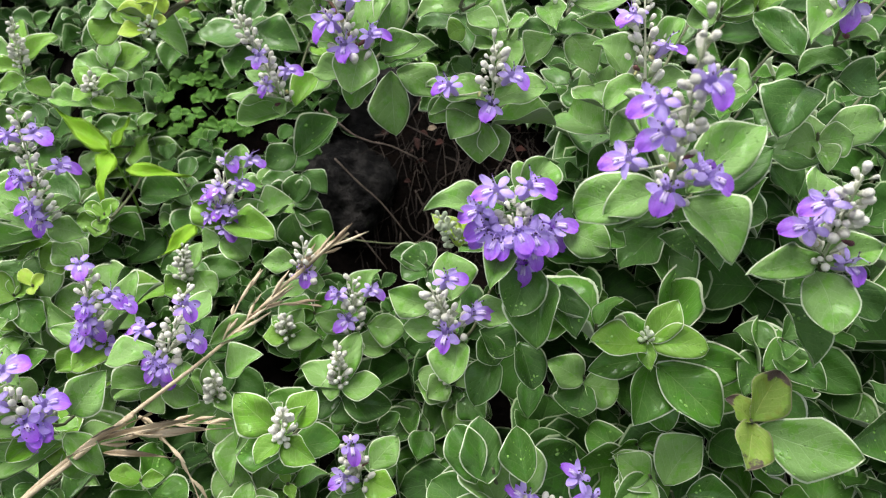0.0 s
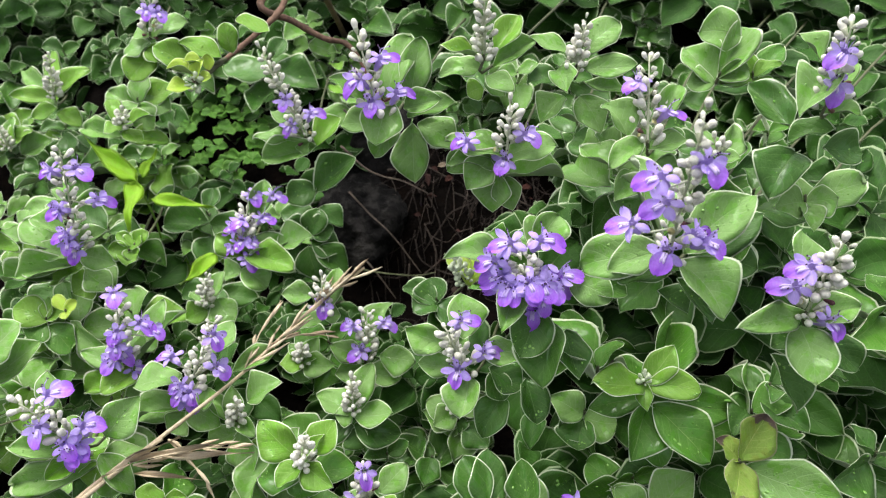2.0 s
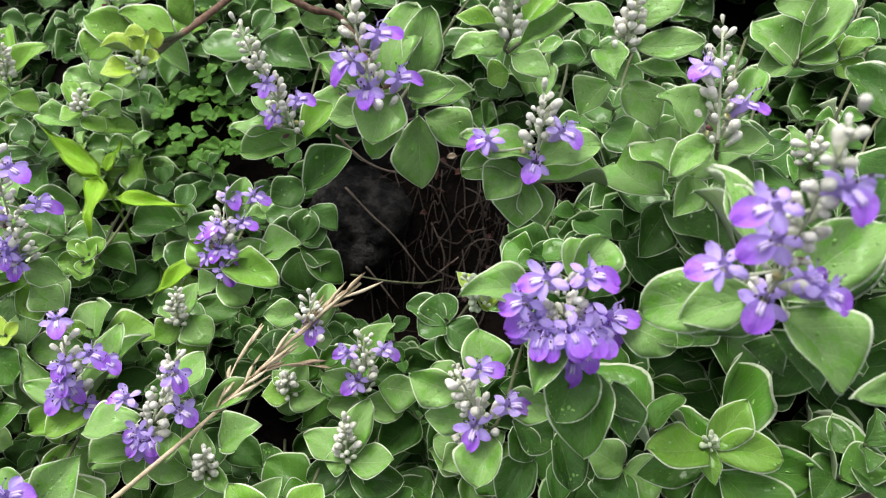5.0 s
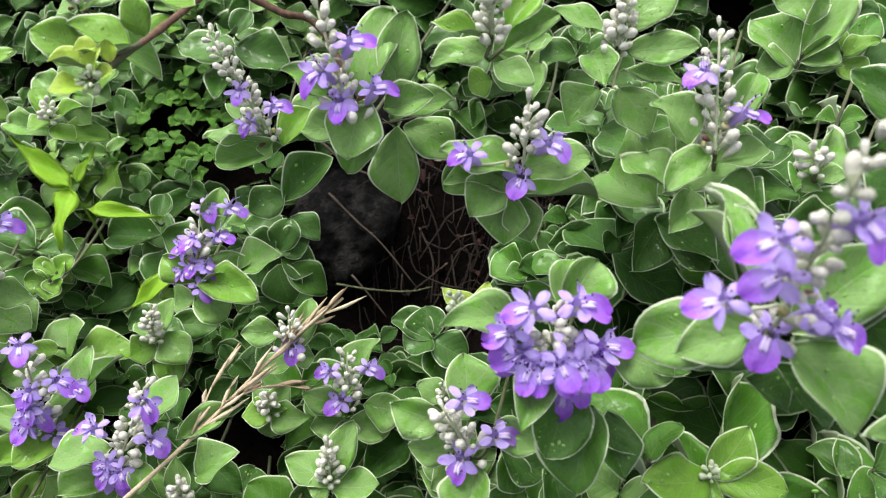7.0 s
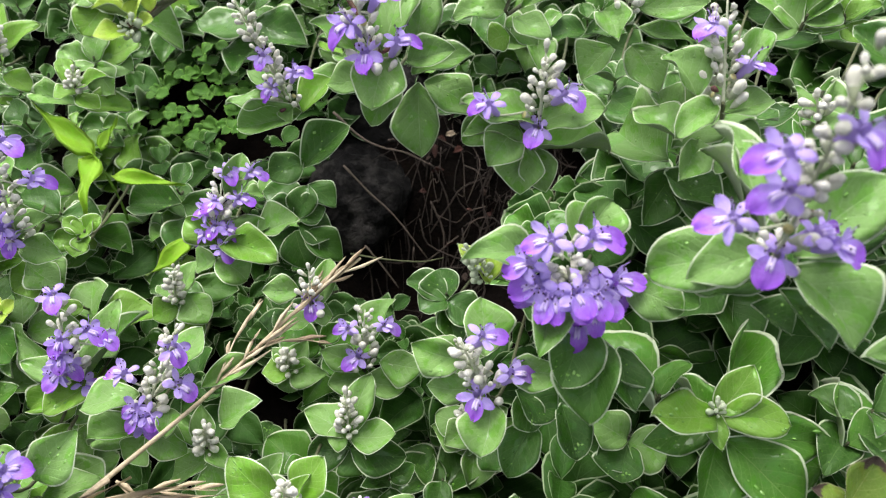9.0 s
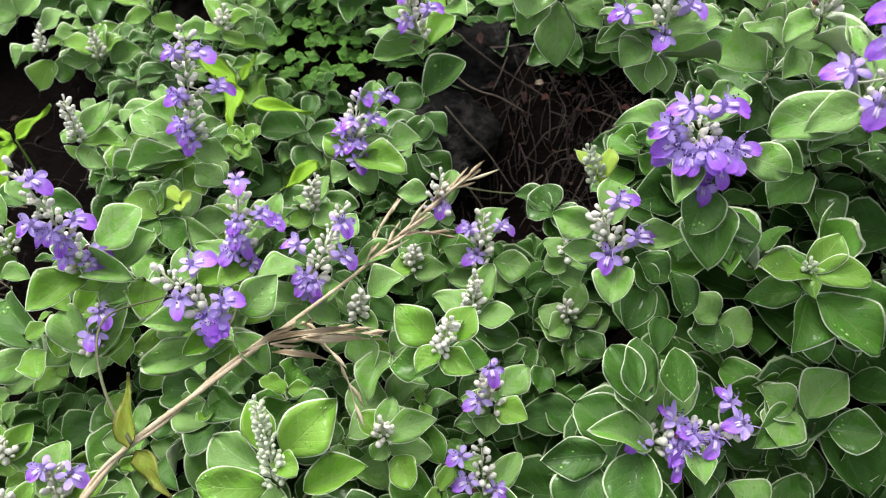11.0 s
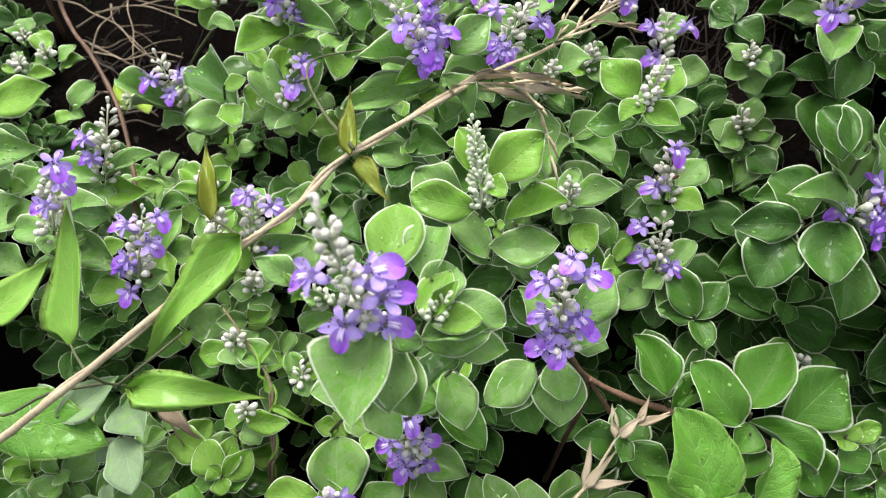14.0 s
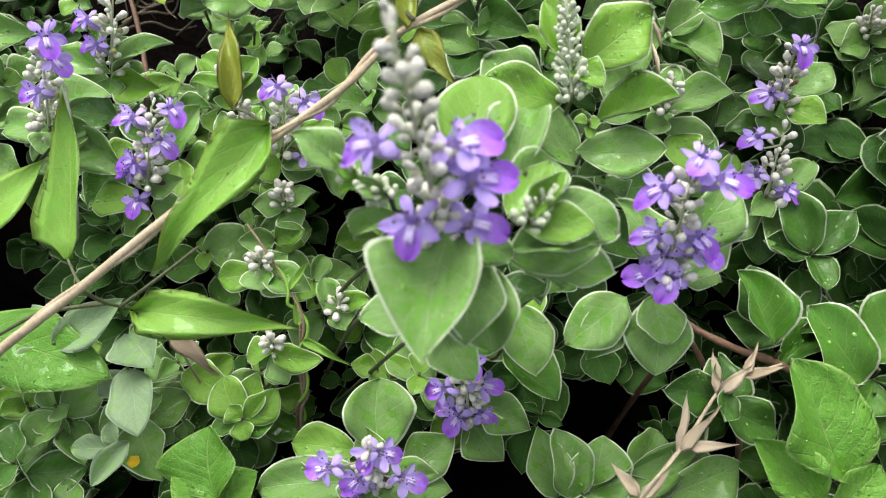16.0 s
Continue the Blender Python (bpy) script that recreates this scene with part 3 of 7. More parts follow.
def shoot(kind, base, tip, leaves=(), flowers=(), tone="mature", root=None, facing=FACING, hang=None, dome=1.0, extra=None, sparse=False):
    """One shoot: stem to the ground, leaves (foot, tip, width), flowers and buds up to its tip."""
    base, tip = Vector(base), Vector(tip)
    name, label, category = WORDS[kind]
    tall = max(0.0, base.z - ground_height(base.x, base.y))
    # the stems lean out of the bank towards the path
    wide = (base.x + 0.03, base.y - 0.04, 0.74 - base.z) if base.x > 0.02 else (base.x + 0.11, base.y + (0.07 if base.y < 0.28 else -0.02), 0.72 - base.z)
    lean = rnd.uniform(0.88, 0.98) / max(wide[2], 0.12)
    foot = Vector(root) if root else Vector((base.x + rnd.uniform(-0.015, 0.015) + tall * lean * wide[0], base.y + tall * lean * wide[1], 0))
    foot.z = ground_height(foot.x, foot.y) - 0.01
    if hang:
        foot = Vector(hang)
    e = thing(name, foot, TONE_WORDS.get(tone, label), category, "shoots of the shrub")
    inv = Matrix.Translation(-foot)
    axis = tip - base
    high = axis.length
    axis = axis.normalized()
    ANCHORS.append((base.x, base.y, base.z))
    down = (axis * 0.6 + Vector((0, 0, 0.4))).normalized()
    low = base - down * 0.010 + (foot - base).normalized() * min(0.03, max(0.01, (base.z - foot.z) * 0.4))
    pts = [foot, foot.lerp(low, 0.55) + Vector((rnd.uniform(-0.008, 0.008), tall * 0.03, 0)), low, base, base + axis * 0.002]
    if hang:
        pts = [foot, foot.lerp(base, 0.6), base, base + axis * 0.002]
    part("stem", stem_mesh("stem", [inv @ p for p in pts], 0.0013, 0.0007, M_STEM), e)
    if kind not in ("leafy", "rosette") and high > 0.006:
        part("flower_stalk", stem_mesh("flower_stalk", [inv @ base, inv @ (base + axis * high * 0.3), inv @ (base + axis * high * (0.93 if dome == 1.0 else 0.45))], 0.0010, 0.0005, M_CALYX), e, None, "pale felted flower stalk")
    for row in leaves:
        a, b, w = Vector(row[:3]), Vector(row[3:6]), row[6]
        PLACED.append((*(a.lerp(b, 0.55)), w))
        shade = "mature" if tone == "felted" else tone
        # besides age, darker right and fresher left blades stand in for shade and light
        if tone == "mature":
            aged_shaded = (base - a).dot(down) > (0.006 if base.x > -0.02 and base.y < 0.3 else 0.035 if base.x < -0.1 else 0.03 if base.y > 0.34 else 0.012)
            shade = "old" if aged_shaded else "fresh" if rnd.random() < (0.35 if base.x < -0.2 else 0.0 if base.x > 0.05 else 0.10) else "mature"
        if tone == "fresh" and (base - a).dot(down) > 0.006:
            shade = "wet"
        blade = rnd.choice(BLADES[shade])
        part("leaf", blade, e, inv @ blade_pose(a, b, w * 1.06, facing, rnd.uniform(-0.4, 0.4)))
    for spot in flowers:
        q = Vector(spot)
        k = min(max((q - base).dot(axis), 0.0), high)
        if len(flowers) > 3 and not sparse:
            q = q.lerp(base + axis * k, 0.18)
        rad = (q - (base + axis * k)).normalized()
        out = (rad * 0.50 + axis * 0.45 + FACING * 0.50).normalized()
        size = 0.0134 * rnd.uniform(0.90, 1.08)
        f = part("flower", rnd.choice(COROLLAS), e, inv @ bloom_pose(q, out, rad, size, rnd.uniform(-0.3, 0.3)) @ Matrix.Translation((0, 0.12, -0.1)), "violet two-lipped flower")
        part("throat_mark", MARK, f, None, "white throat ridges")
        part("stamen_tuft", rnd.choice(STAMENS), f)
        part("calyx", rnd.choice(CALYCES), e, inv @ facing_pose(q - out * 0.0085, out, 0.0042))
        root_at = base + axis * max(0.0, k - 0.006)
        if dome == 1.0:
            part("pedicel", stem_mesh("pedicel", [inv @ root_at, inv @ (root_at.lerp(q - out * 0.0095, 0.6) - axis * 0.001), inv @ (q - out * 0.0095)], 0.0006, 0.0006, M_CALYX, 2, 5), e)
        PLACED.append((*q, 0.014))
    blooms = [Vector(q) for q in flowers]
    if extra is None:
        extra = len(flowers) - 1 if len(flowers) > 3 else 0
    for k in range(extra):
        a = rnd.uniform(-2.9, -0.2)
        rad = Vector((math.cos(a), math.sin(a), 0.15))
        q = base + axis * high * rnd.uniform(-0.05, 0.45) + rad * 0.0085 * (1.9 if dome > 1 else 1.0)
        out = (rad * 0.6 + axis * 0.35 + FACING * 0.5).normalized()
        blooms.append(q + out * 0.003)
        f = part("flower", rnd.choice(COROLLAS), e, inv @ bloom_pose(q, out, rad, 0.0126 * rnd.uniform(0.88, 1.1), rnd.uniform(-0.4, 0.4)), "violet two-lipped flower")
        part("throat_mark", MARK, f, None, "white throat ridges")
        part("stamen_tuft", rnd.choice(STAMENS), f)
    for k in range(4 if kind != "leafy" else 0):
        PLACED.append((*(base + axis * high * k / 3), 0.014))
    if kind in ("flower", "bud", "budspike", "rosette") and high > 0.005:
        buds = GREENBUDS if kind in ("budspike", "rosette") or tone == "young" else BUDS
        size = {"flower": 0.0047, "bud": 0.0043, "budspike": 0.0035, "rosette": 0.0030}[kind]
        size = size * 0.8 if dome > 1 else size
        step = size * (1.5 if sparse else 1.1 if kind == "flower" else 0.72 if kind == "budspike" else 0.9)
        n = max(3, min(26 if kind == "budspike" else 16, int(high / step) + 1))
        turn = rnd.uniform(0, 6)
        for k in range(n):
            q = k / (n - 1)
            c = base + axis * high * q
            spread = size * (1.0 if sparse else 1.35 if kind == "flower" else 1.25 if kind == "budspike" else 0.95) * (1 - 0.62 * q / dome) * dome
            for s in range(6 if kind == "budspike" and q < 0.85 else int((5 if sparse or kind == "bud" else 6) * dome) if q < 0.6 else int(4 * dome) if q < 0.8 else int(3 * dome) if q < 0.93 else int(dome ** 3)):
                a = turn + s * math.pi * 2 / (6 if kind == "budspike" and q < 0.85 else 5 if q < 0.6 else 4 if q < 0.8 else 3) + (k % 2) * 0.7 + rnd.uniform(-0.35, 0.35)
                x = axis.orthogonal().normalized()
                y = axis.cross(x)
                rad = x * math.cos(a) + y * math.sin(a)
                if k == n - 1:
                    rad = rad * 0.1
                p = c + rad * spread * rnd.uniform(0.75 if dome == 1.0 else 0.3, 1.2) + axis * rnd.uniform(-0.3, 0.3) * step
                if rnd.random() < 0.08 and q > 0.1 or any((p - z).length < (0.0070 if dome == 1.0 else 0.0045) for z in blooms):
                    continue
                if kind == "flower" and 0.05 < q < 0.5 and rnd.random() < 0.09:
                    part("empty_calyx", CUP, e, inv @ facing_pose(p, rad + axis * 0.5, size * 0.8), "open yellowish empty calyx")
                    continue
                if kind == "flower" and q < 0.35 and rnd.random() < 0.08:
                    part("spent_flower", SPENT[0], e, inv @ facing_pose(p, rad + axis * 0.3, size * 0.62))
                    continue
                part("bud", rnd.choice(buds), e, inv @ facing_pose(p, rad * 1.1 + axis * 0.9, size * rnd.choice((0.6, 0.75, 0.9, 1.0, 1.2)) * (1 - 0.25 * q)))
    return e


# ---- the bank of soil, out to the horizon ----
def bank():
    side = [-400, -60, -12, -3, -1.4] + [-1.0 + 0.025 * k for k in range(81)] + [1.4, 3, 12, 60, 400]
    verts = [(x, y + 0.3, ground_height(x, y + 0.3) + (0.010 * noise.noise(Vector((x * 70, y * 70, 2))) if abs(x) < 1.2 and abs(y) < 1.2 else 0)) for y in side for x in side]
    n = len(side)
    faces = [(j * n + i, j * n + i + 1, (j + 1) * n + i + 1, (j + 1) * n + i) for j in range(n - 1) for i in range(n - 1)]
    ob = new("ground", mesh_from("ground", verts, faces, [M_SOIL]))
    return tagged(ob, "damp soil bank under the shrub, darkened to hold the hollow's shade", "soil", kind="structure")


bank()

# ---- shoots of the shrub, one by one ----
shoot('flower', (0.028, 0.344, 0.523), (0.027, 0.347, 0.562),
      leaves=[(0.028, 0.344, 0.523, -0.010, 0.353, 0.529, 0.0209), (0.028, 0.344, 0.523, 0.057, 0.339, 0.536, 0.0202),
              (0.018, 0.345, 0.521, 0.004, 0.331, 0.507, 0.0210), (0.028, 0.344, 0.511, -0.008, 0.347, 0.515, 0.0172),
              (0.028, 0.344, 0.508, 0.067, 0.352, 0.504, 0.0207), (0.022, 0.346, 0.509, 0.021, 0.329, 0.491, 0.0232),
              (0.026, 0.347, 0.506, 0.034, 0.331, 0.491, 0.0190), (0.007, 0.356, 0.514, -0.008, 0.350, 0.506, 0.0165)],
      flowers=[(0.001, 0.339, 0.537), (0.039, 0.339, 0.543), (0.026, 0.338, 0.524)])
shoot('flower', (-0.050, 0.359, 0.541), (-0.063, 0.373, 0.589), extra=0,
      leaves=[(-0.059, 0.365, 0.546, -0.080, 0.367, 0.561, 0.0180), (-0.046, 0.367, 0.546, -0.052, 0.345, 0.528, 0.0262),
              (-0.036, 0.365, 0.542, -0.013, 0.367, 0.549, 0.0165), (-0.047, 0.367, 0.545, -0.033, 0.404, 0.571, 0.0209),
              (-0.034, 0.371, 0.532, -0.003, 0.377, 0.540, 0.0180), (-0.050, 0.362, 0.534, -0.076, 0.366, 0.528, 0.0165),
              (-0.041, 0.370, 0.532, -0.054, 0.353, 0.513, 0.0180), (-0.031, 0.377, 0.523, -0.029, 0.358, 0.489, 0.0245),
              (-0.028, 0.380, 0.521, -0.002, 0.371, 0.508, 0.0225), (-0.032, 0.374, 0.542, -0.026, 0.396, 0.574, 0.0195)],
      flowers=[(-0.065, 0.357, 0.564), (-0.055, 0.354, 0.551), (-0.034, 0.359, 0.558), (-0.044, 0.364, 0.577)])
shoot('flower', (-0.123, 0.475, 0.440), (-0.151, 0.480, 0.519),
      leaves=[(-0.129, 0.474, 0.437, -0.166, 0.470, 0.443, 0.0192), (-0.116, 0.474, 0.434, -0.160, 0.462, 0.428, 0.0215),
              (-0.116, 0.476, 0.432, -0.098, 0.498, 0.447, 0.0240), (-0.121, 0.471, 0.386, -0.087, 0.494, 0.409, 0.0290),
              (-0.120, 0.474, 0.390, -0.146, 0.464, 0.382, 0.0262), (-0.123, 0.475, 0.437, -0.122, 0.462, 0.433, 0.0137),
              (-0.123, 0.475, 0.440, -0.154, 0.493, 0.455, 0.0170), (-0.126, 0.482, 0.352, -0.158, 0.482, 0.352, 0.0273),
              (-0.121, 0.480, 0.362, -0.100, 0.472, 0.346, 0.0220)],
      flowers=[(-0.136, 0.470, 0.478), (-0.115, 0.474, 0.466), (-0.134, 0.467, 0.456)])
shoot('leafy', (-0.127, 0.456, 0.343), (-0.127, 0.454, 0.350), tone='old',
      leaves=[(-0.129, 0.460, 0.347, -0.107, 0.468, 0.349, 0.0259), (-0.127, 0.456, 0.343, -0.100, 0.453, 0.334, 0.0285),
              (-0.129, 0.452, 0.340, -0.118, 0.432, 0.319, 0.0285), (-0.131, 0.457, 0.345, -0.153, 0.459, 0.354, 0.0302),
              (-0.123, 0.452, 0.338, -0.093, 0.441, 0.320, 0.0259), (-0.127, 0.459, 0.346, -0.121, 0.478, 0.363, 0.0242)])
shoot('flower', (0.037, 0.260, 0.503), (0.030, 0.261, 0.528), dome=1.7, extra=9,
      leaves=[(0.023, 0.270, 0.511, -0.009, 0.260, 0.518, 0.0169), (0.041, 0.270, 0.514, 0.054, 0.287, 0.527, 0.0192),
              (0.040, 0.274, 0.510, 0.046, 0.296, 0.518, 0.0183), (0.060, 0.262, 0.501, 0.083, 0.251, 0.498, 0.0200),
              (0.064, 0.266, 0.498, 0.093, 0.258, 0.495, 0.0184), (0.031, 0.257, 0.497, 0.023, 0.230, 0.494, 0.0169),
              (0.045, 0.255, 0.486, 0.034, 0.230, 0.472, 0.0252), (0.055, 0.253, 0.475, 0.047, 0.222, 0.456, 0.0281),
              (0.062, 0.254, 0.469, 0.069, 0.230, 0.454, 0.0195)],
      flowers=[(0.012, 0.252, 0.521), (0.018, 0.252, 0.506), (0.039, 0.255, 0.496), (0.046, 0.257, 0.508), (0.057, 0.257, 0.499), (0.061, 0.258, 0.510), (0.046, 0.258, 0.535), (0.021, 0.256, 0.533), (0.041, 0.245, 0.487)])
shoot('flower', (0.007, 0.252, 0.430), (-0.008, 0.259, 0.465),
      leaves=[(-0.005, 0.265, 0.440, -0.031, 0.270, 0.447, 0.0189), (0.005, 0.266, 0.443, 0.003, 0.291, 0.458, 0.0256),
              (0.001, 0.257, 0.428, -0.023, 0.259, 0.428, 0.0156), (0.008, 0.251, 0.427, 0.003, 0.225, 0.421, 0.0222),
              (0.018, 0.264, 0.438, 0.044, 0.253, 0.449, 0.0176), (0.021, 0.259, 0.425, 0.043, 0.253, 0.414, 0.0219),
              (0.031, 0.251, 0.408, 0.018, 0.228, 0.394, 0.0208), (0.045, 0.260, 0.413, 0.052, 0.235, 0.400, 0.0217),
              (0.022, 0.259, 0.420, 0.031, 0.245, 0.410, 0.0190)],
      flowers=[(0.004, 0.257, 0.471), (0.019, 0.254, 0.447), (0.001, 0.246, 0.436)])
shoot('flower', (0.097, 0.233, 0.547), (0.089, 0.223, 0.636), extra=1, sparse=True,
      leaves=[(0.095, 0.238, 0.545, 0.059, 0.246, 0.528, 0.0234), (0.096, 0.236, 0.550, 0.071, 0.236, 0.535, 0.0187),
              (0.103, 0.237, 0.534, 0.079, 0.241, 0.522, 0.0135), (0.096, 0.243, 0.550, 0.085, 0.286, 0.568, 0.0250),
              (0.094, 0.245, 0.546, 0.083, 0.286, 0.557, 0.0145), (0.102, 0.232, 0.547, 0.120, 0.205, 0.537, 0.0250),
              (0.105, 0.236, 0.548, 0.137, 0.251, 0.573, 0.0232), (0.106, 0.236, 0.531, 0.122, 0.216, 0.521, 0.0154),
              (0.109, 0.237, 0.540, 0.148, 0.259, 0.555, 0.0214), (0.098, 0.235, 0.523, 0.114, 0.227, 0.516, 0.0165)],
      flowers=[(0.077, 0.223, 0.603), (0.083, 0.224, 0.588), (0.072, 0.228, 0.573), (0.096, 0.219, 0.613), (0.109, 0.222, 0.568), (0.093, 0.228, 0.555)])
shoot('flower', (0.174, 0.230, 0.514), (0.173, 0.230, 0.566),
      leaves=[(0.175, 0.231, 0.513, 0.135, 0.214, 0.521, 0.0156), (0.172, 0.227, 0.508, 0.172, 0.196, 0.501, 0.0240),
              (0.189, 0.231, 0.501, 0.206, 0.216, 0.488, 0.0177), (0.171, 0.238, 0.519, 0.176, 0.266, 0.540, 0.0223),
              (0.167, 0.229, 0.483, 0.179, 0.203, 0.467, 0.0206), (0.174, 0.230, 0.511, 0.202, 0.233, 0.519, 0.0168),
              (0.179, 0.230, 0.498, 0.160, 0.223, 0.496, 0.0172), (0.174, 0.230, 0.490, 0.207, 0.219, 0.474, 0.0174)],
      flowers=[(0.158, 0.228, 0.536), (0.183, 0.221, 0.518), (0.160, 0.227, 0.550)])
shoot('flower', (0.110, 0.340, 0.538), (0.108, 0.373, 0.581),
      leaves=[(0.107, 0.341, 0.538, 0.085, 0.320, 0.536, 0.0151), (0.099, 0.344, 0.539, 0.084, 0.362, 0.551, 0.0237),
              (0.110, 0.339, 0.535, 0.133, 0.342, 0.542, 0.0164), (0.117, 0.348, 0.546, 0.129, 0.367, 0.563, 0.0131),
              (0.095, 0.336, 0.521, 0.074, 0.358, 0.521, 0.0234), (0.103, 0.337, 0.521, 0.091, 0.317, 0.512, 0.0154),
              (0.111, 0.333, 0.521, 0.133, 0.332, 0.518, 0.0183), (0.111, 0.331, 0.517, 0.118, 0.327, 0.513, 0.0167)],
      flowers=[(0.099, 0.355, 0.570), (0.121, 0.346, 0.557)])
shoot('bud', (0.012, 0.375, 0.572), (0.010, 0.380, 0.610),
      leaves=[(0.013, 0.369, 0.564, 0.030, 0.357, 0.562, 0.0151), (0.012, 0.375, 0.572, -0.015, 0.369, 0.582, 0.0118),
              (0.018, 0.377, 0.575, 0.033, 0.396, 0.590, 0.0171), (0.012, 0.377, 0.564, -0.015, 0.373, 0.561, 0.0167),
              (0.013, 0.374, 0.556, 0.026, 0.367, 0.551, 0.0134), (0.013, 0.374, 0.552, 0.003, 0.372, 0.548, 0.0152)])
shoot('bud', (0.069, 0.383, 0.563), (0.070, 0.383, 0.595),
      leaves=[(0.073, 0.385, 0.562, 0.104, 0.376, 0.570, 0.0170), (0.066, 0.389, 0.568, 0.039, 0.394, 0.576, 0.0156),
              (0.074, 0.389, 0.570, 0.095, 0.402, 0.584, 0.0203), (0.045, 0.403, 0.570, 0.018, 0.387, 0.559, 0.0159),
              (0.058, 0.384, 0.561, 0.062, 0.362, 0.557, 0.0156), (0.065, 0.386, 0.541, 0.050, 0.371, 0.530, 0.0197),
              (0.075, 0.386, 0.541, 0.087, 0.363, 0.529, 0.0211), (0.074, 0.386, 0.551, 0.111, 0.394, 0.539, 0.0118)])
shoot('flower', (0.198, 0.330, 0.575), (0.193, 0.331, 0.626),
      leaves=[(0.201, 0.341, 0.585, 0.176, 0.312, 0.579, 0.0227), (0.194, 0.346, 0.592, 0.183, 0.360, 0.601, 0.0139),
              (0.209, 0.329, 0.559, 0.185, 0.329, 0.550, 0.0161), (0.198, 0.330, 0.569, 0.220, 0.330, 0.568, 0.0140),
              (0.189, 0.338, 0.554, 0.171, 0.371, 0.562, 0.0209), (0.193, 0.331, 0.542, 0.175, 0.306, 0.527, 0.0307),
              (0.204, 0.325, 0.549, 0.229, 0.326, 0.545, 0.0207), (0.198, 0.330, 0.575, 0.219, 0.356, 0.590, 0.0121)],
      flowers=[(0.191, 0.324, 0.608), (0.195, 0.324, 0.590)])
shoot('rosette', (0.111, 0.239, 0.439), (0.108, 0.239, 0.449), tone='fresh',
      leaves=[(0.111, 0.239, 0.439, 0.077, 0.231, 0.450, 0.0214), (0.111, 0.239, 0.439, 0.128, 0.256, 0.455, 0.0181),
              (0.111, 0.239, 0.438, 0.141, 0.231, 0.444, 0.0188), (0.110, 0.239, 0.441, 0.109, 0.221, 0.438, 0.0097),
              (0.114, 0.234, 0.427, 0.103, 0.204, 0.412, 0.0281), (0.117, 0.234, 0.427, 0.146, 0.201, 0.418, 0.0288),
              (0.113, 0.239, 0.425, 0.080, 0.234, 0.421, 0.0179), (0.113, 0.239, 0.425, 0.179, 0.242, 0.410, 0.0252),
              (0.113, 0.239, 0.425, 0.143, 0.299, 0.426, 0.0252), (0.113, 0.239, 0.426, 0.100, 0.267, 0.428, 0.0119),
              (0.115, 0.239, 0.418, 0.124, 0.209, 0.397, 0.0201)])
shoot('leafy', (0.162, 0.198, 0.424), (0.157, 0.197, 0.435),
      leaves=[(0.162, 0.198, 0.421, 0.208, 0.177, 0.427, 0.0310), (0.167, 0.199, 0.402, 0.188, 0.192, 0.393, 0.0192)])
shoot('leafy', (0.158, 0.197, 0.428), (0.155, 0.197, 0.435), tone='yellowing',
      leaves=[(0.158, 0.197, 0.428, 0.175, 0.217, 0.444, 0.0239), (0.158, 0.197, 0.428, 0.146, 0.207, 0.435, 0.0159),
              (0.159, 0.197, 0.426, 0.149, 0.172, 0.425, 0.0233)])
shoot('bud', (-0.498, 0.562, 0.358), (-0.494, 0.566, 0.378),
      leaves=[(-0.496, 0.564, 0.359, -0.509, 0.550, 0.351, 0.0220), (-0.493, 0.565, 0.358, -0.481, 0.576, 0.361, 0.0181), (-0.503, 0.567, 0.355, -0.523, 0.548, 0.348, 0.0233), (-0.507, 0.581, 0.365, -0.486, 0.602, 0.379, 0.0310), (-0.496, 0.569, 0.342, -0.508, 0.547, 0.321, 0.0310), (-0.497, 0.567, 0.340, -0.480, 0.570, 0.327, 0.0271)])
shoot('bud', (-0.454, 0.581, 0.343), (-0.456, 0.585, 0.368),
      leaves=[(-0.456, 0.581, 0.345, -0.482, 0.574, 0.360, 0.0297), (-0.454, 0.582, 0.344, -0.433, 0.600, 0.354, 0.0220), (-0.459, 0.584, 0.337, -0.488, 0.569, 0.342, 0.0258), (-0.448, 0.587, 0.331, -0.421, 0.606, 0.338, 0.0284), (-0.457, 0.588, 0.341, -0.453, 0.605, 0.365, 0.0246), (-0.457, 0.577, 0.339, -0.460, 0.568, 0.329, 0.0168)])
shoot('leafy', (-0.525, 0.586, 0.379), (-0.525, 0.588, 0.381),
      leaves=[(-0.523, 0.588, 0.379, -0.542, 0.581, 0.392, 0.0323), (-0.523, 0.588, 0.379, -0.507, 0.608, 0.395, 0.0284), (-0.530, 0.590, 0.373, -0.551, 0.574, 0.372, 0.0258)])
shoot('bud', (-0.387, 0.584, 0.404), (-0.377, 0.585, 0.448),
      leaves=[(-0.387, 0.584, 0.403, -0.355, 0.607, 0.422, 0.0194), (-0.387, 0.584, 0.402, -0.425, 0.576, 0.409, 0.0172),
              (-0.389, 0.584, 0.390, -0.417, 0.582, 0.380, 0.0185), (-0.389, 0.584, 0.387, -0.367, 0.575, 0.376, 0.0197),
              (-0.388, 0.584, 0.395, -0.425, 0.671, 0.407, 0.0163), (-0.388, 0.584, 0.393, -0.444, 0.637, 0.403, 0.0185)])
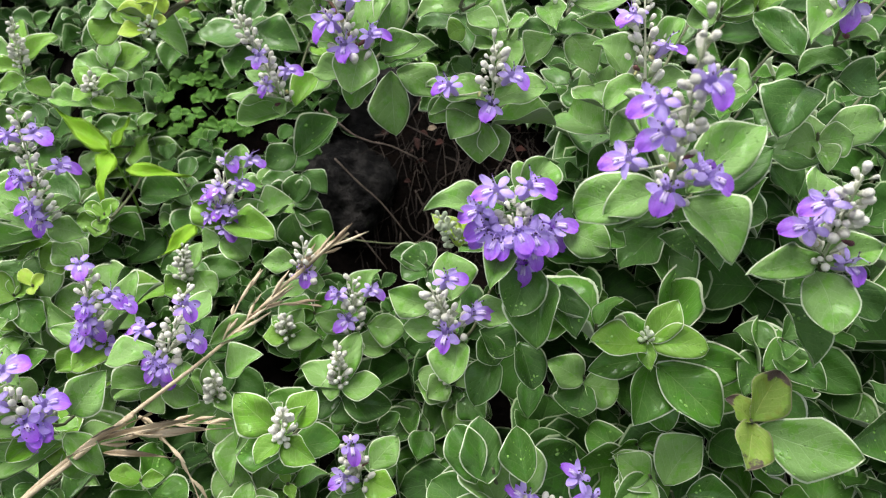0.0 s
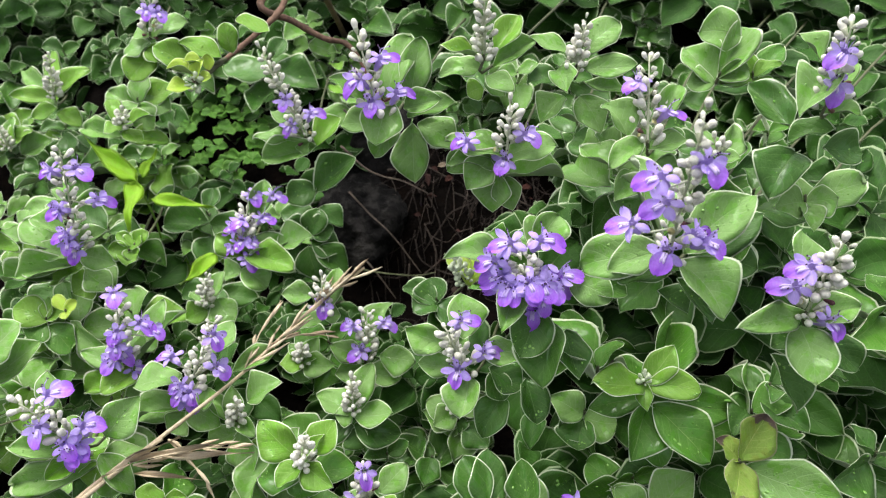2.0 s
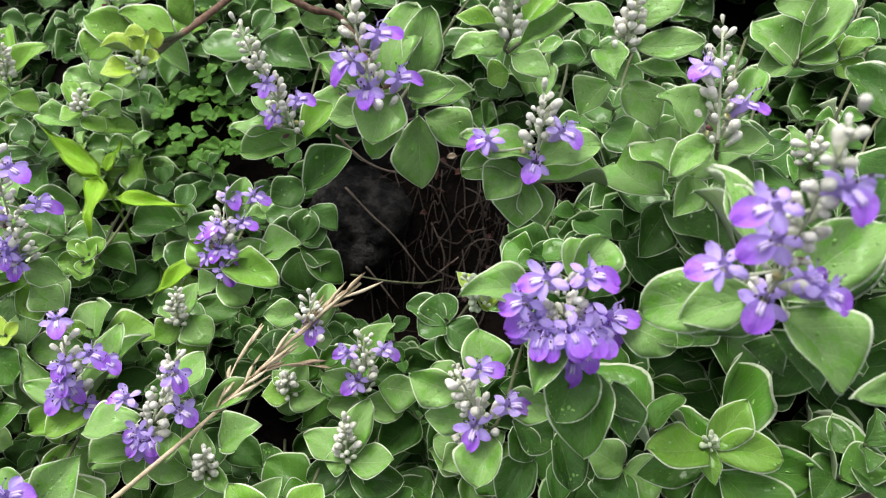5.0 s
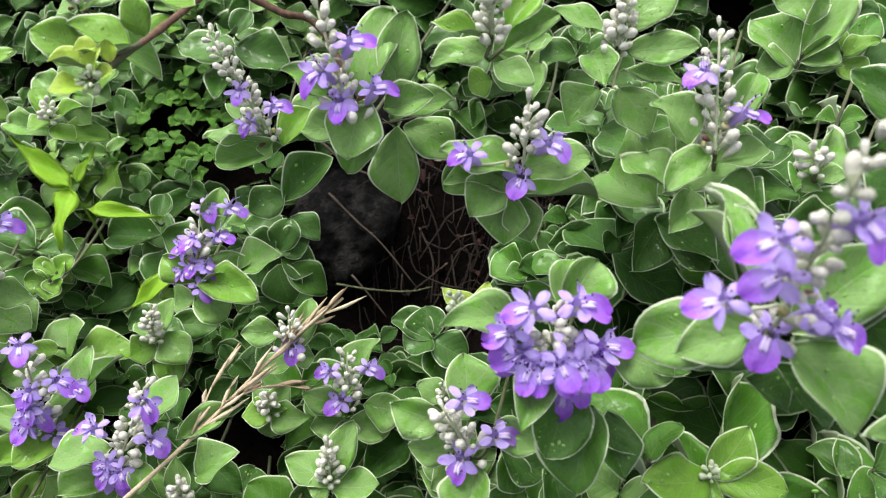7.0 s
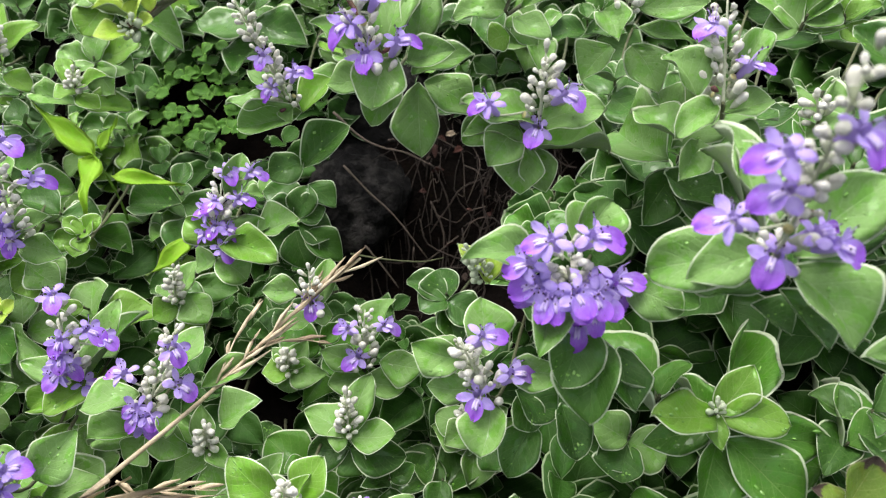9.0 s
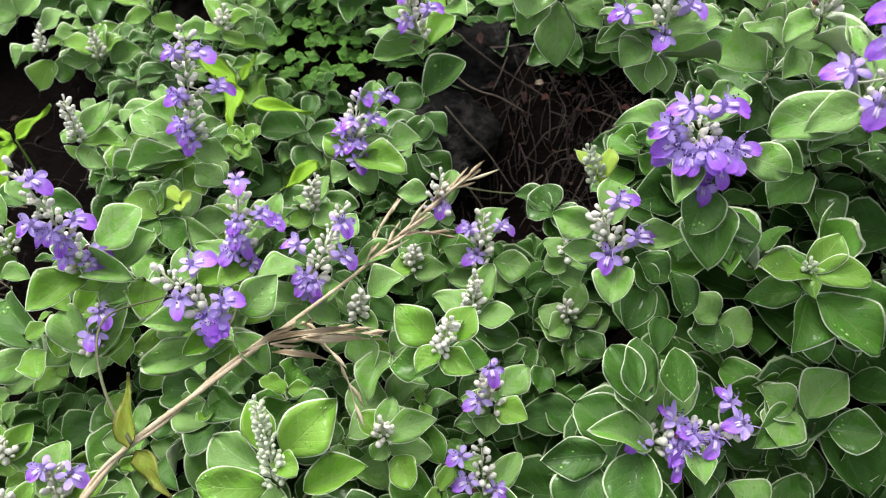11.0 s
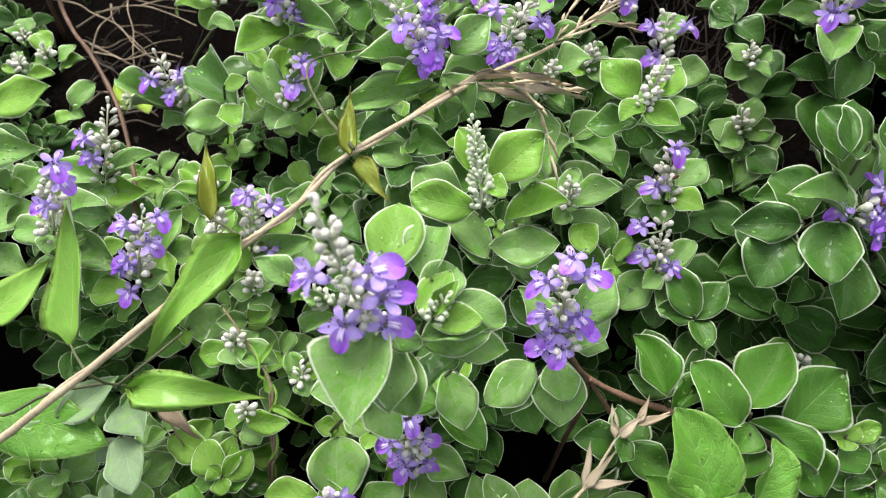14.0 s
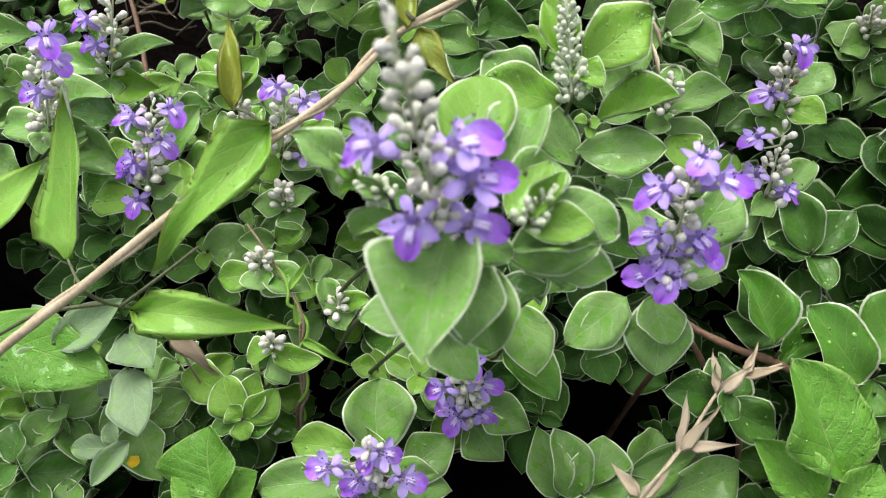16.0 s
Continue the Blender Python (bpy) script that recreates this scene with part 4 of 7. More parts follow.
shoot('rosette', (-0.150, 0.342, 0.569), (-0.153, 0.336, 0.573), tone='young', hang=(-0.141, 0.370, 0.569), facing=Vector((0.0, -0.1, 1.0)).normalized(),
      leaves=[(-0.151, 0.339, 0.568, -0.163, 0.329, 0.572, 0.0125), (-0.152, 0.344, 0.573, -0.164, 0.339, 0.580, 0.0115),
              (-0.148, 0.350, 0.577, -0.156, 0.345, 0.581, 0.0095), (-0.151, 0.341, 0.572, -0.146, 0.347, 0.582, 0.0080),
              (-0.144, 0.348, 0.574, -0.145, 0.352, 0.582, 0.0070), (-0.149, 0.343, 0.571, -0.142, 0.344, 0.573, 0.0090)])
shoot('leafy', (-0.144, 0.356, 0.573), (-0.146, 0.354, 0.576), tone='fresh', hang=(-0.141, 0.370, 0.569),
      leaves=[(-0.154, 0.354, 0.571, -0.174, 0.353, 0.586, 0.0185), (-0.140, 0.362, 0.574, -0.162, 0.359, 0.585, 0.0175),
              (-0.133, 0.361, 0.578, -0.136, 0.367, 0.594, 0.0120), (-0.113, 0.373, 0.586, -0.131, 0.372, 0.594, 0.0150)])
shoot('bud', (-0.302, 0.532, 0.410), (-0.298, 0.531, 0.425),
      leaves=[(-0.302, 0.532, 0.408, -0.275, 0.535, 0.420, 0.0182), (-0.302, 0.532, 0.407, -0.316, 0.521, 0.408, 0.0192),
              (-0.302, 0.532, 0.404, -0.283, 0.520, 0.400, 0.0173), (-0.302, 0.532, 0.404, -0.323, 0.562, 0.417, 0.0152),
              (-0.304, 0.532, 0.394, -0.357, 0.559, 0.387, 0.0205), (-0.304, 0.533, 0.392, -0.270, 0.546, 0.382, 0.0232)])
shoot('flower', (-0.285, 0.378, 0.402), (-0.274, 0.389, 0.492),
      leaves=[(-0.297, 0.387, 0.408, -0.324, 0.393, 0.418, 0.0195), (-0.291, 0.374, 0.389, -0.339, 0.365, 0.380, 0.0205),
              (-0.286, 0.377, 0.386, -0.312, 0.364, 0.374, 0.0215), (-0.286, 0.378, 0.394, -0.260, 0.375, 0.388, 0.0196),
              (-0.286, 0.378, 0.396, -0.322, 0.384, 0.396, 0.0187), (-0.287, 0.377, 0.380, -0.266, 0.368, 0.368, 0.0216),
              (-0.285, 0.378, 0.402, -0.261, 0.385, 0.414, 0.0152)],
      flowers=[(-0.286, 0.379, 0.474), (-0.261, 0.381, 0.474), (-0.290, 0.376, 0.441), (-0.250, 0.380, 0.448), (-0.291, 0.373, 0.419)])
shoot('leafy', (-0.250, 0.393, 0.393), (-0.248, 0.392, 0.401), tone='fresh',
      leaves=[(-0.250, 0.393, 0.393, -0.264, 0.398, 0.400, 0.0113), (-0.250, 0.393, 0.393, -0.240, 0.400, 0.401, 0.0122),
              (-0.251, 0.393, 0.391, -0.247, 0.380, 0.387, 0.0131), (-0.251, 0.393, 0.390, -0.259, 0.387, 0.389, 0.0122)])
shoot('flower', (-0.176, 0.415, 0.365), (-0.170, 0.450, 0.405),
      leaves=[(-0.168, 0.435, 0.385, -0.160, 0.463, 0.406, 0.0185), (-0.172, 0.416, 0.364, -0.128, 0.393, 0.369, 0.0260),
              (-0.177, 0.409, 0.352, -0.155, 0.400, 0.341, 0.0280), (-0.147, 0.421, 0.366, -0.119, 0.432, 0.373, 0.0280),
              (-0.176, 0.414, 0.362, -0.198, 0.426, 0.376, 0.0195), (-0.177, 0.409, 0.352, -0.192, 0.406, 0.347, 0.0224),
              (-0.176, 0.413, 0.361, -0.136, 0.427, 0.367, 0.0186)],
      flowers=[(-0.165, 0.441, 0.405), (-0.177, 0.427, 0.390), (-0.152, 0.429, 0.392), (-0.175, 0.416, 0.377), (-0.142, 0.441, 0.406)])
shoot('flower', (-0.240, 0.307, 0.354), (-0.236, 0.324, 0.413),
      leaves=[(-0.240, 0.306, 0.348, -0.276, 0.317, 0.354, 0.0164), (-0.228, 0.307, 0.350, -0.251, 0.284, 0.351, 0.0213),
              (-0.225, 0.319, 0.365, -0.215, 0.343, 0.386, 0.0172), (-0.240, 0.304, 0.340, -0.298, 0.349, 0.352, 0.0182),
              (-0.240, 0.304, 0.340, -0.275, 0.300, 0.328, 0.0207), (-0.241, 0.303, 0.334, -0.229, 0.297, 0.326, 0.0208),
              (-0.240, 0.305, 0.342, -0.208, 0.354, 0.363, 0.0173)],
      flowers=[(-0.234, 0.318, 0.416), (-0.239, 0.309, 0.385), (-0.236, 0.305, 0.368), (-0.215, 0.313, 0.392), (-0.206, 0.312, 0.386)])
shoot('flower', (-0.184, 0.277, 0.364), (-0.157, 0.296, 0.422),
      leaves=[(-0.188, 0.286, 0.371, -0.218, 0.274, 0.373, 0.0232), (-0.171, 0.280, 0.366, -0.169, 0.263, 0.363, 0.0131),
              (-0.170, 0.298, 0.381, -0.156, 0.320, 0.390, 0.0202), (-0.156, 0.294, 0.366, -0.130, 0.318, 0.360, 0.0155),
              (-0.187, 0.274, 0.350, -0.223, 0.270, 0.342, 0.0196), (-0.187, 0.274, 0.348, -0.163, 0.266, 0.339, 0.0212),
              (-0.188, 0.273, 0.345, -0.199, 0.262, 0.337, 0.0197)],
      flowers=[(-0.157, 0.286, 0.412), (-0.195, 0.284, 0.397), (-0.154, 0.277, 0.390), (-0.181, 0.270, 0.362)])
shoot('flower', (-0.220, 0.213, 0.399), (-0.247, 0.216, 0.440),
      leaves=[(-0.237, 0.229, 0.413, -0.246, 0.247, 0.427, 0.0172), (-0.208, 0.218, 0.401, -0.189, 0.236, 0.418, 0.0226),
              (-0.214, 0.214, 0.388, -0.192, 0.196, 0.374, 0.0159), (-0.219, 0.212, 0.395, -0.238, 0.194, 0.392, 0.0133),
              (-0.217, 0.212, 0.391, -0.269, 0.214, 0.394, 0.0167), (-0.215, 0.212, 0.383, -0.219, 0.199, 0.375, 0.0203),
              (-0.214, 0.212, 0.382, -0.279, 0.207, 0.358, 0.0203), (-0.213, 0.212, 0.378, -0.207, 0.197, 0.367, 0.0204)],
      flowers=[(-0.223, 0.221, 0.445), (-0.237, 0.206, 0.423), (-0.211, 0.217, 0.418), (-0.219, 0.208, 0.405)])
shoot('flower', (-0.069, 0.340, 0.326), (-0.066, 0.360, 0.364),
      leaves=[(-0.062, 0.349, 0.333, -0.049, 0.379, 0.350, 0.0204), (-0.069, 0.339, 0.322, -0.096, 0.343, 0.337, 0.0186),
              (-0.057, 0.343, 0.326, -0.028, 0.336, 0.328, 0.0248), (-0.069, 0.337, 0.315, -0.092, 0.332, 0.314, 0.0205),
              (-0.069, 0.336, 0.313, -0.039, 0.337, 0.306, 0.0224), (-0.069, 0.337, 0.317, -0.067, 0.323, 0.309, 0.0178)],
      flowers=[(-0.079, 0.348, 0.355), (-0.051, 0.349, 0.358), (-0.072, 0.338, 0.336)])
shoot('flower', (-0.101, 0.358, 0.362), (-0.100, 0.365, 0.394),
      leaves=[(-0.109, 0.367, 0.369, -0.133, 0.364, 0.372, 0.0182), (-0.101, 0.358, 0.360, -0.091, 0.389, 0.378, 0.0156),
              (-0.101, 0.357, 0.352, -0.122, 0.351, 0.349, 0.0175), (-0.101, 0.357, 0.354, -0.088, 0.360, 0.353, 0.0157)],
      flowers=[(-0.100, 0.354, 0.370)])
shoot('bud', (-0.151, 0.268, 0.343), (-0.146, 0.266, 0.370),
      leaves=[(-0.151, 0.268, 0.341, -0.157, 0.289, 0.357, 0.0149), (-0.144, 0.279, 0.351, -0.121, 0.289, 0.363, 0.0260),
              (-0.191, 0.278, 0.341, -0.226, 0.275, 0.336, 0.0223), (-0.151, 0.268, 0.343, -0.136, 0.256, 0.344, 0.0118),
              (-0.152, 0.269, 0.331, -0.139, 0.244, 0.314, 0.0231), (-0.152, 0.269, 0.329, -0.178, 0.261, 0.317, 0.0208),
              (-0.151, 0.269, 0.337, -0.174, 0.289, 0.339, 0.0134)])
shoot('bud', (-0.091, 0.213, 0.385), (-0.086, 0.211, 0.417), tone='fresh',
      leaves=[(-0.096, 0.217, 0.386, -0.120, 0.233, 0.400, 0.0244), (-0.087, 0.219, 0.388, -0.073, 0.234, 0.401, 0.0224),
              (-0.091, 0.213, 0.385, -0.079, 0.227, 0.396, 0.0088), (-0.091, 0.213, 0.385, -0.105, 0.198, 0.383, 0.0155),
              (-0.091, 0.213, 0.384, -0.071, 0.197, 0.386, 0.0176), (-0.092, 0.214, 0.371, -0.123, 0.215, 0.363, 0.0207),
              (-0.092, 0.214, 0.369, -0.061, 0.223, 0.365, 0.0208), (-0.092, 0.214, 0.369, -0.094, 0.203, 0.360, 0.0208)])
shoot('bud', (-0.072, 0.288, 0.329), (-0.072, 0.296, 0.359),
      leaves=[(-0.072, 0.287, 0.328, -0.059, 0.316, 0.352, 0.0189), (-0.072, 0.287, 0.323, -0.102, 0.304, 0.327, 0.0231),
              (-0.072, 0.287, 0.326, -0.042, 0.284, 0.335, 0.0231), (-0.072, 0.287, 0.325, -0.085, 0.284, 0.329, 0.0165),
              (-0.072, 0.285, 0.316, -0.036, 0.283, 0.309, 0.0233), (-0.072, 0.285, 0.314, -0.099, 0.282, 0.309, 0.0234),
              (-0.072, 0.285, 0.312, -0.065, 0.272, 0.303, 0.0209)])
shoot('bud', (-0.208, 0.393, 0.326), (-0.202, 0.395, 0.358),
      leaves=[(-0.208, 0.393, 0.323, -0.198, 0.420, 0.339, 0.0152), (-0.201, 0.400, 0.325, -0.184, 0.380, 0.316, 0.0267),
              (-0.208, 0.393, 0.318, -0.226, 0.385, 0.313, 0.0219), (-0.208, 0.393, 0.320, -0.226, 0.409, 0.323, 0.0171),
              (-0.209, 0.393, 0.312, -0.194, 0.374, 0.298, 0.0216)])
shoot('bud', (-0.119, 0.341, 0.319), (-0.117, 0.340, 0.339),
      leaves=[(-0.119, 0.341, 0.317, -0.107, 0.357, 0.329, 0.0161), (-0.119, 0.342, 0.314, -0.137, 0.337, 0.318, 0.0207),
              (-0.119, 0.342, 0.314, -0.091, 0.334, 0.323, 0.0207), (-0.119, 0.342, 0.311, -0.119, 0.330, 0.305, 0.0189),
              (-0.119, 0.342, 0.313, -0.132, 0.355, 0.323, 0.0153)])
shoot('flower', (-0.274, 0.577, 0.477), (-0.263, 0.575, 0.516),
      leaves=[(-0.275, 0.578, 0.474, -0.289, 0.574, 0.475, 0.0198), (-0.275, 0.578, 0.473, -0.240, 0.584, 0.485, 0.0228),
              (-0.276, 0.578, 0.467, -0.299, 0.568, 0.459, 0.0220), (-0.276, 0.578, 0.465, -0.255, 0.560, 0.457, 0.0251),
              (-0.277, 0.578, 0.459, -0.294, 0.553, 0.443, 0.0303), (-0.278, 0.578, 0.455, -0.221, 0.559, 0.430, 0.0304)],
      flowers=[(-0.268, 0.569, 0.501), (-0.258, 0.569, 0.499)])
shoot('leafy', (-0.298, 0.566, 0.415), (-0.295, 0.565, 0.425),
      leaves=[(-0.299, 0.566, 0.410, -0.313, 0.543, 0.408, 0.0262), (-0.299, 0.566, 0.409, -0.267, 0.560, 0.407, 0.0315),
              (-0.300, 0.566, 0.407, -0.280, 0.543, 0.397, 0.0263), (-0.300, 0.566, 0.407, -0.330, 0.581, 0.414, 0.0231),
              (-0.299, 0.566, 0.409, -0.267, 0.586, 0.419, 0.0288), (-0.299, 0.566, 0.411, -0.294, 0.588, 0.429, 0.0209)])
shoot('flower', (-0.333, 0.275, 0.375), (-0.347, 0.273, 0.461),
      leaves=[(-0.373, 0.300, 0.403, -0.387, 0.311, 0.413, 0.0153), (-0.332, 0.274, 0.369, -0.356, 0.234, 0.372, 0.0256),
              (-0.326, 0.285, 0.381, -0.300, 0.306, 0.399, 0.0323), (-0.333, 0.276, 0.372, -0.293, 0.258, 0.382, 0.0196),
              (-0.369, 0.266, 0.366, -0.389, 0.264, 0.368, 0.0153), (-0.368, 0.243, 0.317, -0.421, 0.290, 0.311, 0.0335),
              (-0.333, 0.275, 0.373, -0.351, 0.267, 0.379, 0.0145), (-0.332, 0.276, 0.359, -0.302, 0.318, 0.365, 0.0260),
              (-0.332, 0.276, 0.360, -0.326, 0.268, 0.355, 0.0216), (-0.331, 0.276, 0.355, -0.309, 0.270, 0.350, 0.0218)],
      flowers=[(-0.334, 0.270, 0.451), (-0.351, 0.262, 0.419), (-0.336, 0.268, 0.400), (-0.320, 0.275, 0.417), (-0.320, 0.275, 0.386)])
shoot('bud', (-0.385, 0.282, 0.379), (-0.384, 0.281, 0.394),
      leaves=[(-0.390, 0.294, 0.388, -0.402, 0.311, 0.400, 0.0198), (-0.385, 0.282, 0.379, -0.409, 0.287, 0.389, 0.0111),
              (-0.385, 0.282, 0.374, -0.411, 0.268, 0.380, 0.0172), (-0.385, 0.282, 0.379, -0.379, 0.294, 0.389, 0.0103),
              (-0.386, 0.282, 0.369, -0.399, 0.273, 0.365, 0.0174)])
shoot('bud', (-0.392, 0.407, 0.376), (-0.389, 0.405, 0.416),
      leaves=[(-0.392, 0.407, 0.374, -0.371, 0.434, 0.395, 0.0180), (-0.392, 0.407, 0.373, -0.406, 0.408, 0.379, 0.0180),
              (-0.392, 0.408, 0.370, -0.356, 0.408, 0.368, 0.0181), (-0.393, 0.408, 0.368, -0.371, 0.392, 0.359, 0.0171),
              (-0.393, 0.408, 0.366, -0.395, 0.396, 0.363, 0.0202)])
shoot('leafy', (-0.253, 0.388, 0.391), (-0.252, 0.387, 0.398), tone='fresh',
      leaves=[(-0.253, 0.388, 0.391, -0.248, 0.400, 0.400, 0.0161), (-0.253, 0.388, 0.389, -0.269, 0.387, 0.393, 0.0161),
              (-0.253, 0.388, 0.388, -0.253, 0.376, 0.386, 0.0161)])
shoot('leafy', (-0.296, 0.376, 0.386), (-0.293, 0.375, 0.395),
      leaves=[(-0.305, 0.385, 0.393, -0.339, 0.406, 0.405, 0.0283), (-0.300, 0.380, 0.383, -0.338, 0.376, 0.380, 0.0219),
              (-0.304, 0.373, 0.370, -0.358, 0.378, 0.365, 0.0182), (-0.278, 0.374, 0.372, -0.294, 0.361, 0.369, 0.0286),
              (-0.286, 0.380, 0.376, -0.265, 0.369, 0.365, 0.0287), (-0.296, 0.376, 0.384, -0.320, 0.398, 0.395, 0.0189)])
shoot('flower', (-0.430, 0.268, 0.292), (-0.445, 0.278, 0.329),
      leaves=[(-0.429, 0.267, 0.287, -0.484, 0.273, 0.305, 0.0190), (-0.429, 0.267, 0.286, -0.425, 0.291, 0.296, 0.0209),
              (-0.428, 0.266, 0.282, -0.478, 0.271, 0.282, 0.0210), (-0.427, 0.266, 0.280, -0.409, 0.272, 0.283, 0.0210),
              (-0.427, 0.266, 0.280, -0.450, 0.263, 0.273, 0.0210)],
      flowers=[(-0.424, 0.272, 0.318), (-0.448, 0.263, 0.315), (-0.434, 0.263, 0.304)])
shoot('flower', (-0.326, 0.236, 0.332), (-0.317, 0.246, 0.363),
      leaves=[(-0.328, 0.235, 0.325, -0.357, 0.265, 0.340, 0.0232), (-0.327, 0.235, 0.327, -0.301, 0.250, 0.340, 0.0171),
              (-0.328, 0.235, 0.325, -0.319, 0.229, 0.322, 0.0258), (-0.328, 0.234, 0.321, -0.346, 0.234, 0.319, 0.0216),
              (-0.327, 0.235, 0.328, -0.306, 0.261, 0.353, 0.0197)],
      flowers=[(-0.320, 0.235, 0.350), (-0.311, 0.240, 0.365)])
shoot('flower', (-0.458, 0.189, 0.282), (-0.443, 0.205, 0.339),
      leaves=[(-0.459, 0.188, 0.278, -0.504, 0.191, 0.282, 0.0202), (-0.459, 0.188, 0.279, -0.421, 0.205, 0.298, 0.0184),
              (-0.460, 0.187, 0.272, -0.485, 0.182, 0.270, 0.0203), (-0.460, 0.187, 0.272, -0.427, 0.186, 0.275, 0.0221),
              (-0.459, 0.188, 0.276, -0.454, 0.175, 0.271, 0.0176), (-0.461, 0.186, 0.266, -0.426, 0.207, 0.263, 0.0178)],
      flowers=[(-0.464, 0.191, 0.316), (-0.462, 0.187, 0.301)])
shoot('flower', (-0.461, 0.127, 0.288), (-0.431, 0.125, 0.361),
      leaves=[(-0.459, 0.131, 0.289, -0.430, 0.148, 0.302, 0.0241), (-0.462, 0.127, 0.285, -0.461, 0.113, 0.281, 0.0160),
              (-0.464, 0.127, 0.278, -0.445, 0.139, 0.280, 0.0178), (-0.463, 0.127, 0.280, -0.498, 0.132, 0.280, 0.0202)],
      flowers=[(-0.426, 0.121, 0.360), (-0.451, 0.121, 0.322), (-0.429, 0.123, 0.345)])
shoot('flower', (-0.399, 0.110, 0.270), (-0.387, 0.128, 0.324),
      leaves=[(-0.387, 0.128, 0.283, -0.378, 0.153, 0.300, 0.0184), (-0.413, 0.118, 0.272, -0.449, 0.136, 0.276, 0.0240),
              (-0.399, 0.110, 0.269, -0.380, 0.118, 0.276, 0.0151), (-0.406, 0.110, 0.262, -0.433, 0.102, 0.259, 0.0225),
              (-0.400, 0.108, 0.258, -0.379, 0.110, 0.257, 0.0217), (-0.401, 0.107, 0.254, -0.417, 0.096, 0.242, 0.0202)],
      flowers=[(-0.401, 0.119, 0.317), (-0.372, 0.124, 0.322), (-0.404, 0.110, 0.292), (-0.381, 0.117, 0.303)])
shoot('bud', (-0.367, 0.171, 0.302), (-0.363, 0.170, 0.324),
      leaves=[(-0.368, 0.171, 0.299, -0.390, 0.168, 0.303, 0.0107), (-0.368, 0.171, 0.294, -0.359, 0.194, 0.305, 0.0183),
              (-0.369, 0.171, 0.292, -0.348, 0.182, 0.295, 0.0183), (-0.368, 0.171, 0.294, -0.368, 0.163, 0.289, 0.0166),
              (-0.369, 0.171, 0.292, -0.394, 0.192, 0.301, 0.0183)])
shoot('flower', (-0.333, 0.151, 0.276), (-0.327, 0.160, 0.319),
      leaves=[(-0.336, 0.165, 0.284, -0.338, 0.188, 0.295, 0.0233), (-0.333, 0.151, 0.270, -0.365, 0.181, 0.284, 0.0191),
              (-0.333, 0.151, 0.271, -0.308, 0.173, 0.285, 0.0191), (-0.334, 0.150, 0.266, -0.293, 0.160, 0.279, 0.0184),
              (-0.334, 0.150, 0.266, -0.350, 0.143, 0.262, 0.0192), (-0.334, 0.150, 0.268, -0.313, 0.149, 0.265, 0.0191)],
      flowers=[(-0.331, 0.154, 0.321), (-0.313, 0.156, 0.312), (-0.317, 0.149, 0.278)])
shoot('bud', (-0.349, 0.134, 0.293), (-0.339, 0.132, 0.331),
      leaves=[(-0.350, 0.134, 0.289, -0.340, 0.154, 0.306, 0.0143), (-0.352, 0.129, 0.282, -0.369, 0.112, 0.271, 0.0183),
              (-0.351, 0.134, 0.285, -0.334, 0.129, 0.282, 0.0159), (-0.350, 0.134, 0.289, -0.363, 0.149, 0.302, 0.0135)])
shoot('bud', (-0.327, 0.129, 0.256), (-0.324, 0.128, 0.274),
      leaves=[(-0.328, 0.129, 0.252, -0.310, 0.138, 0.261, 0.0149), (-0.328, 0.129, 0.251, -0.345, 0.124, 0.256, 0.0166),
              (-0.328, 0.129, 0.248, -0.316, 0.120, 0.245, 0.0183), (-0.328, 0.129, 0.250, -0.347, 0.145, 0.252, 0.0149)])
shoot('budspike', (-0.176, 0.137, 0.360), (-0.188, 0.164, 0.399), tone='fresh',
      leaves=[(-0.180, 0.135, 0.358, -0.217, 0.130, 0.368, 0.0231), (-0.174, 0.148, 0.370, -0.147, 0.176, 0.385, 0.0286),
              (-0.179, 0.146, 0.369, -0.164, 0.136, 0.370, 0.0139), (-0.181, 0.147, 0.370, -0.196, 0.172, 0.385, 0.0181)])
shoot('bud', (-0.125, 0.192, 0.317), (-0.126, 0.190, 0.340),
      leaves=[(-0.125, 0.192, 0.314, -0.092, 0.201, 0.327, 0.0201), (-0.118, 0.187, 0.302, -0.107, 0.166, 0.299, 0.0203),
              (-0.125, 0.192, 0.311, -0.131, 0.181, 0.307, 0.0137), (-0.125, 0.192, 0.309, -0.145, 0.208, 0.316, 0.0186),
              (-0.124, 0.193, 0.303, -0.094, 0.192, 0.299, 0.0204), (-0.125, 0.192, 0.311, -0.122, 0.217, 0.325, 0.0161)])
shoot('flower', (-0.057, 0.232, 0.297), (-0.060, 0.240, 0.337),
      leaves=[(-0.050, 0.239, 0.300, -0.031, 0.256, 0.313, 0.0216), (-0.053, 0.235, 0.295, -0.031, 0.222, 0.298, 0.0216),
              (-0.056, 0.231, 0.289, -0.077, 0.238, 0.296, 0.0225), (-0.056, 0.231, 0.289, -0.058, 0.215, 0.284, 0.0191),
              (-0.056, 0.231, 0.283, -0.035, 0.224, 0.273, 0.0201), (-0.056, 0.231, 0.283, -0.081, 0.226, 0.277, 0.0192)],
      flowers=[(-0.058, 0.234, 0.336), (-0.067, 0.228, 0.307)])
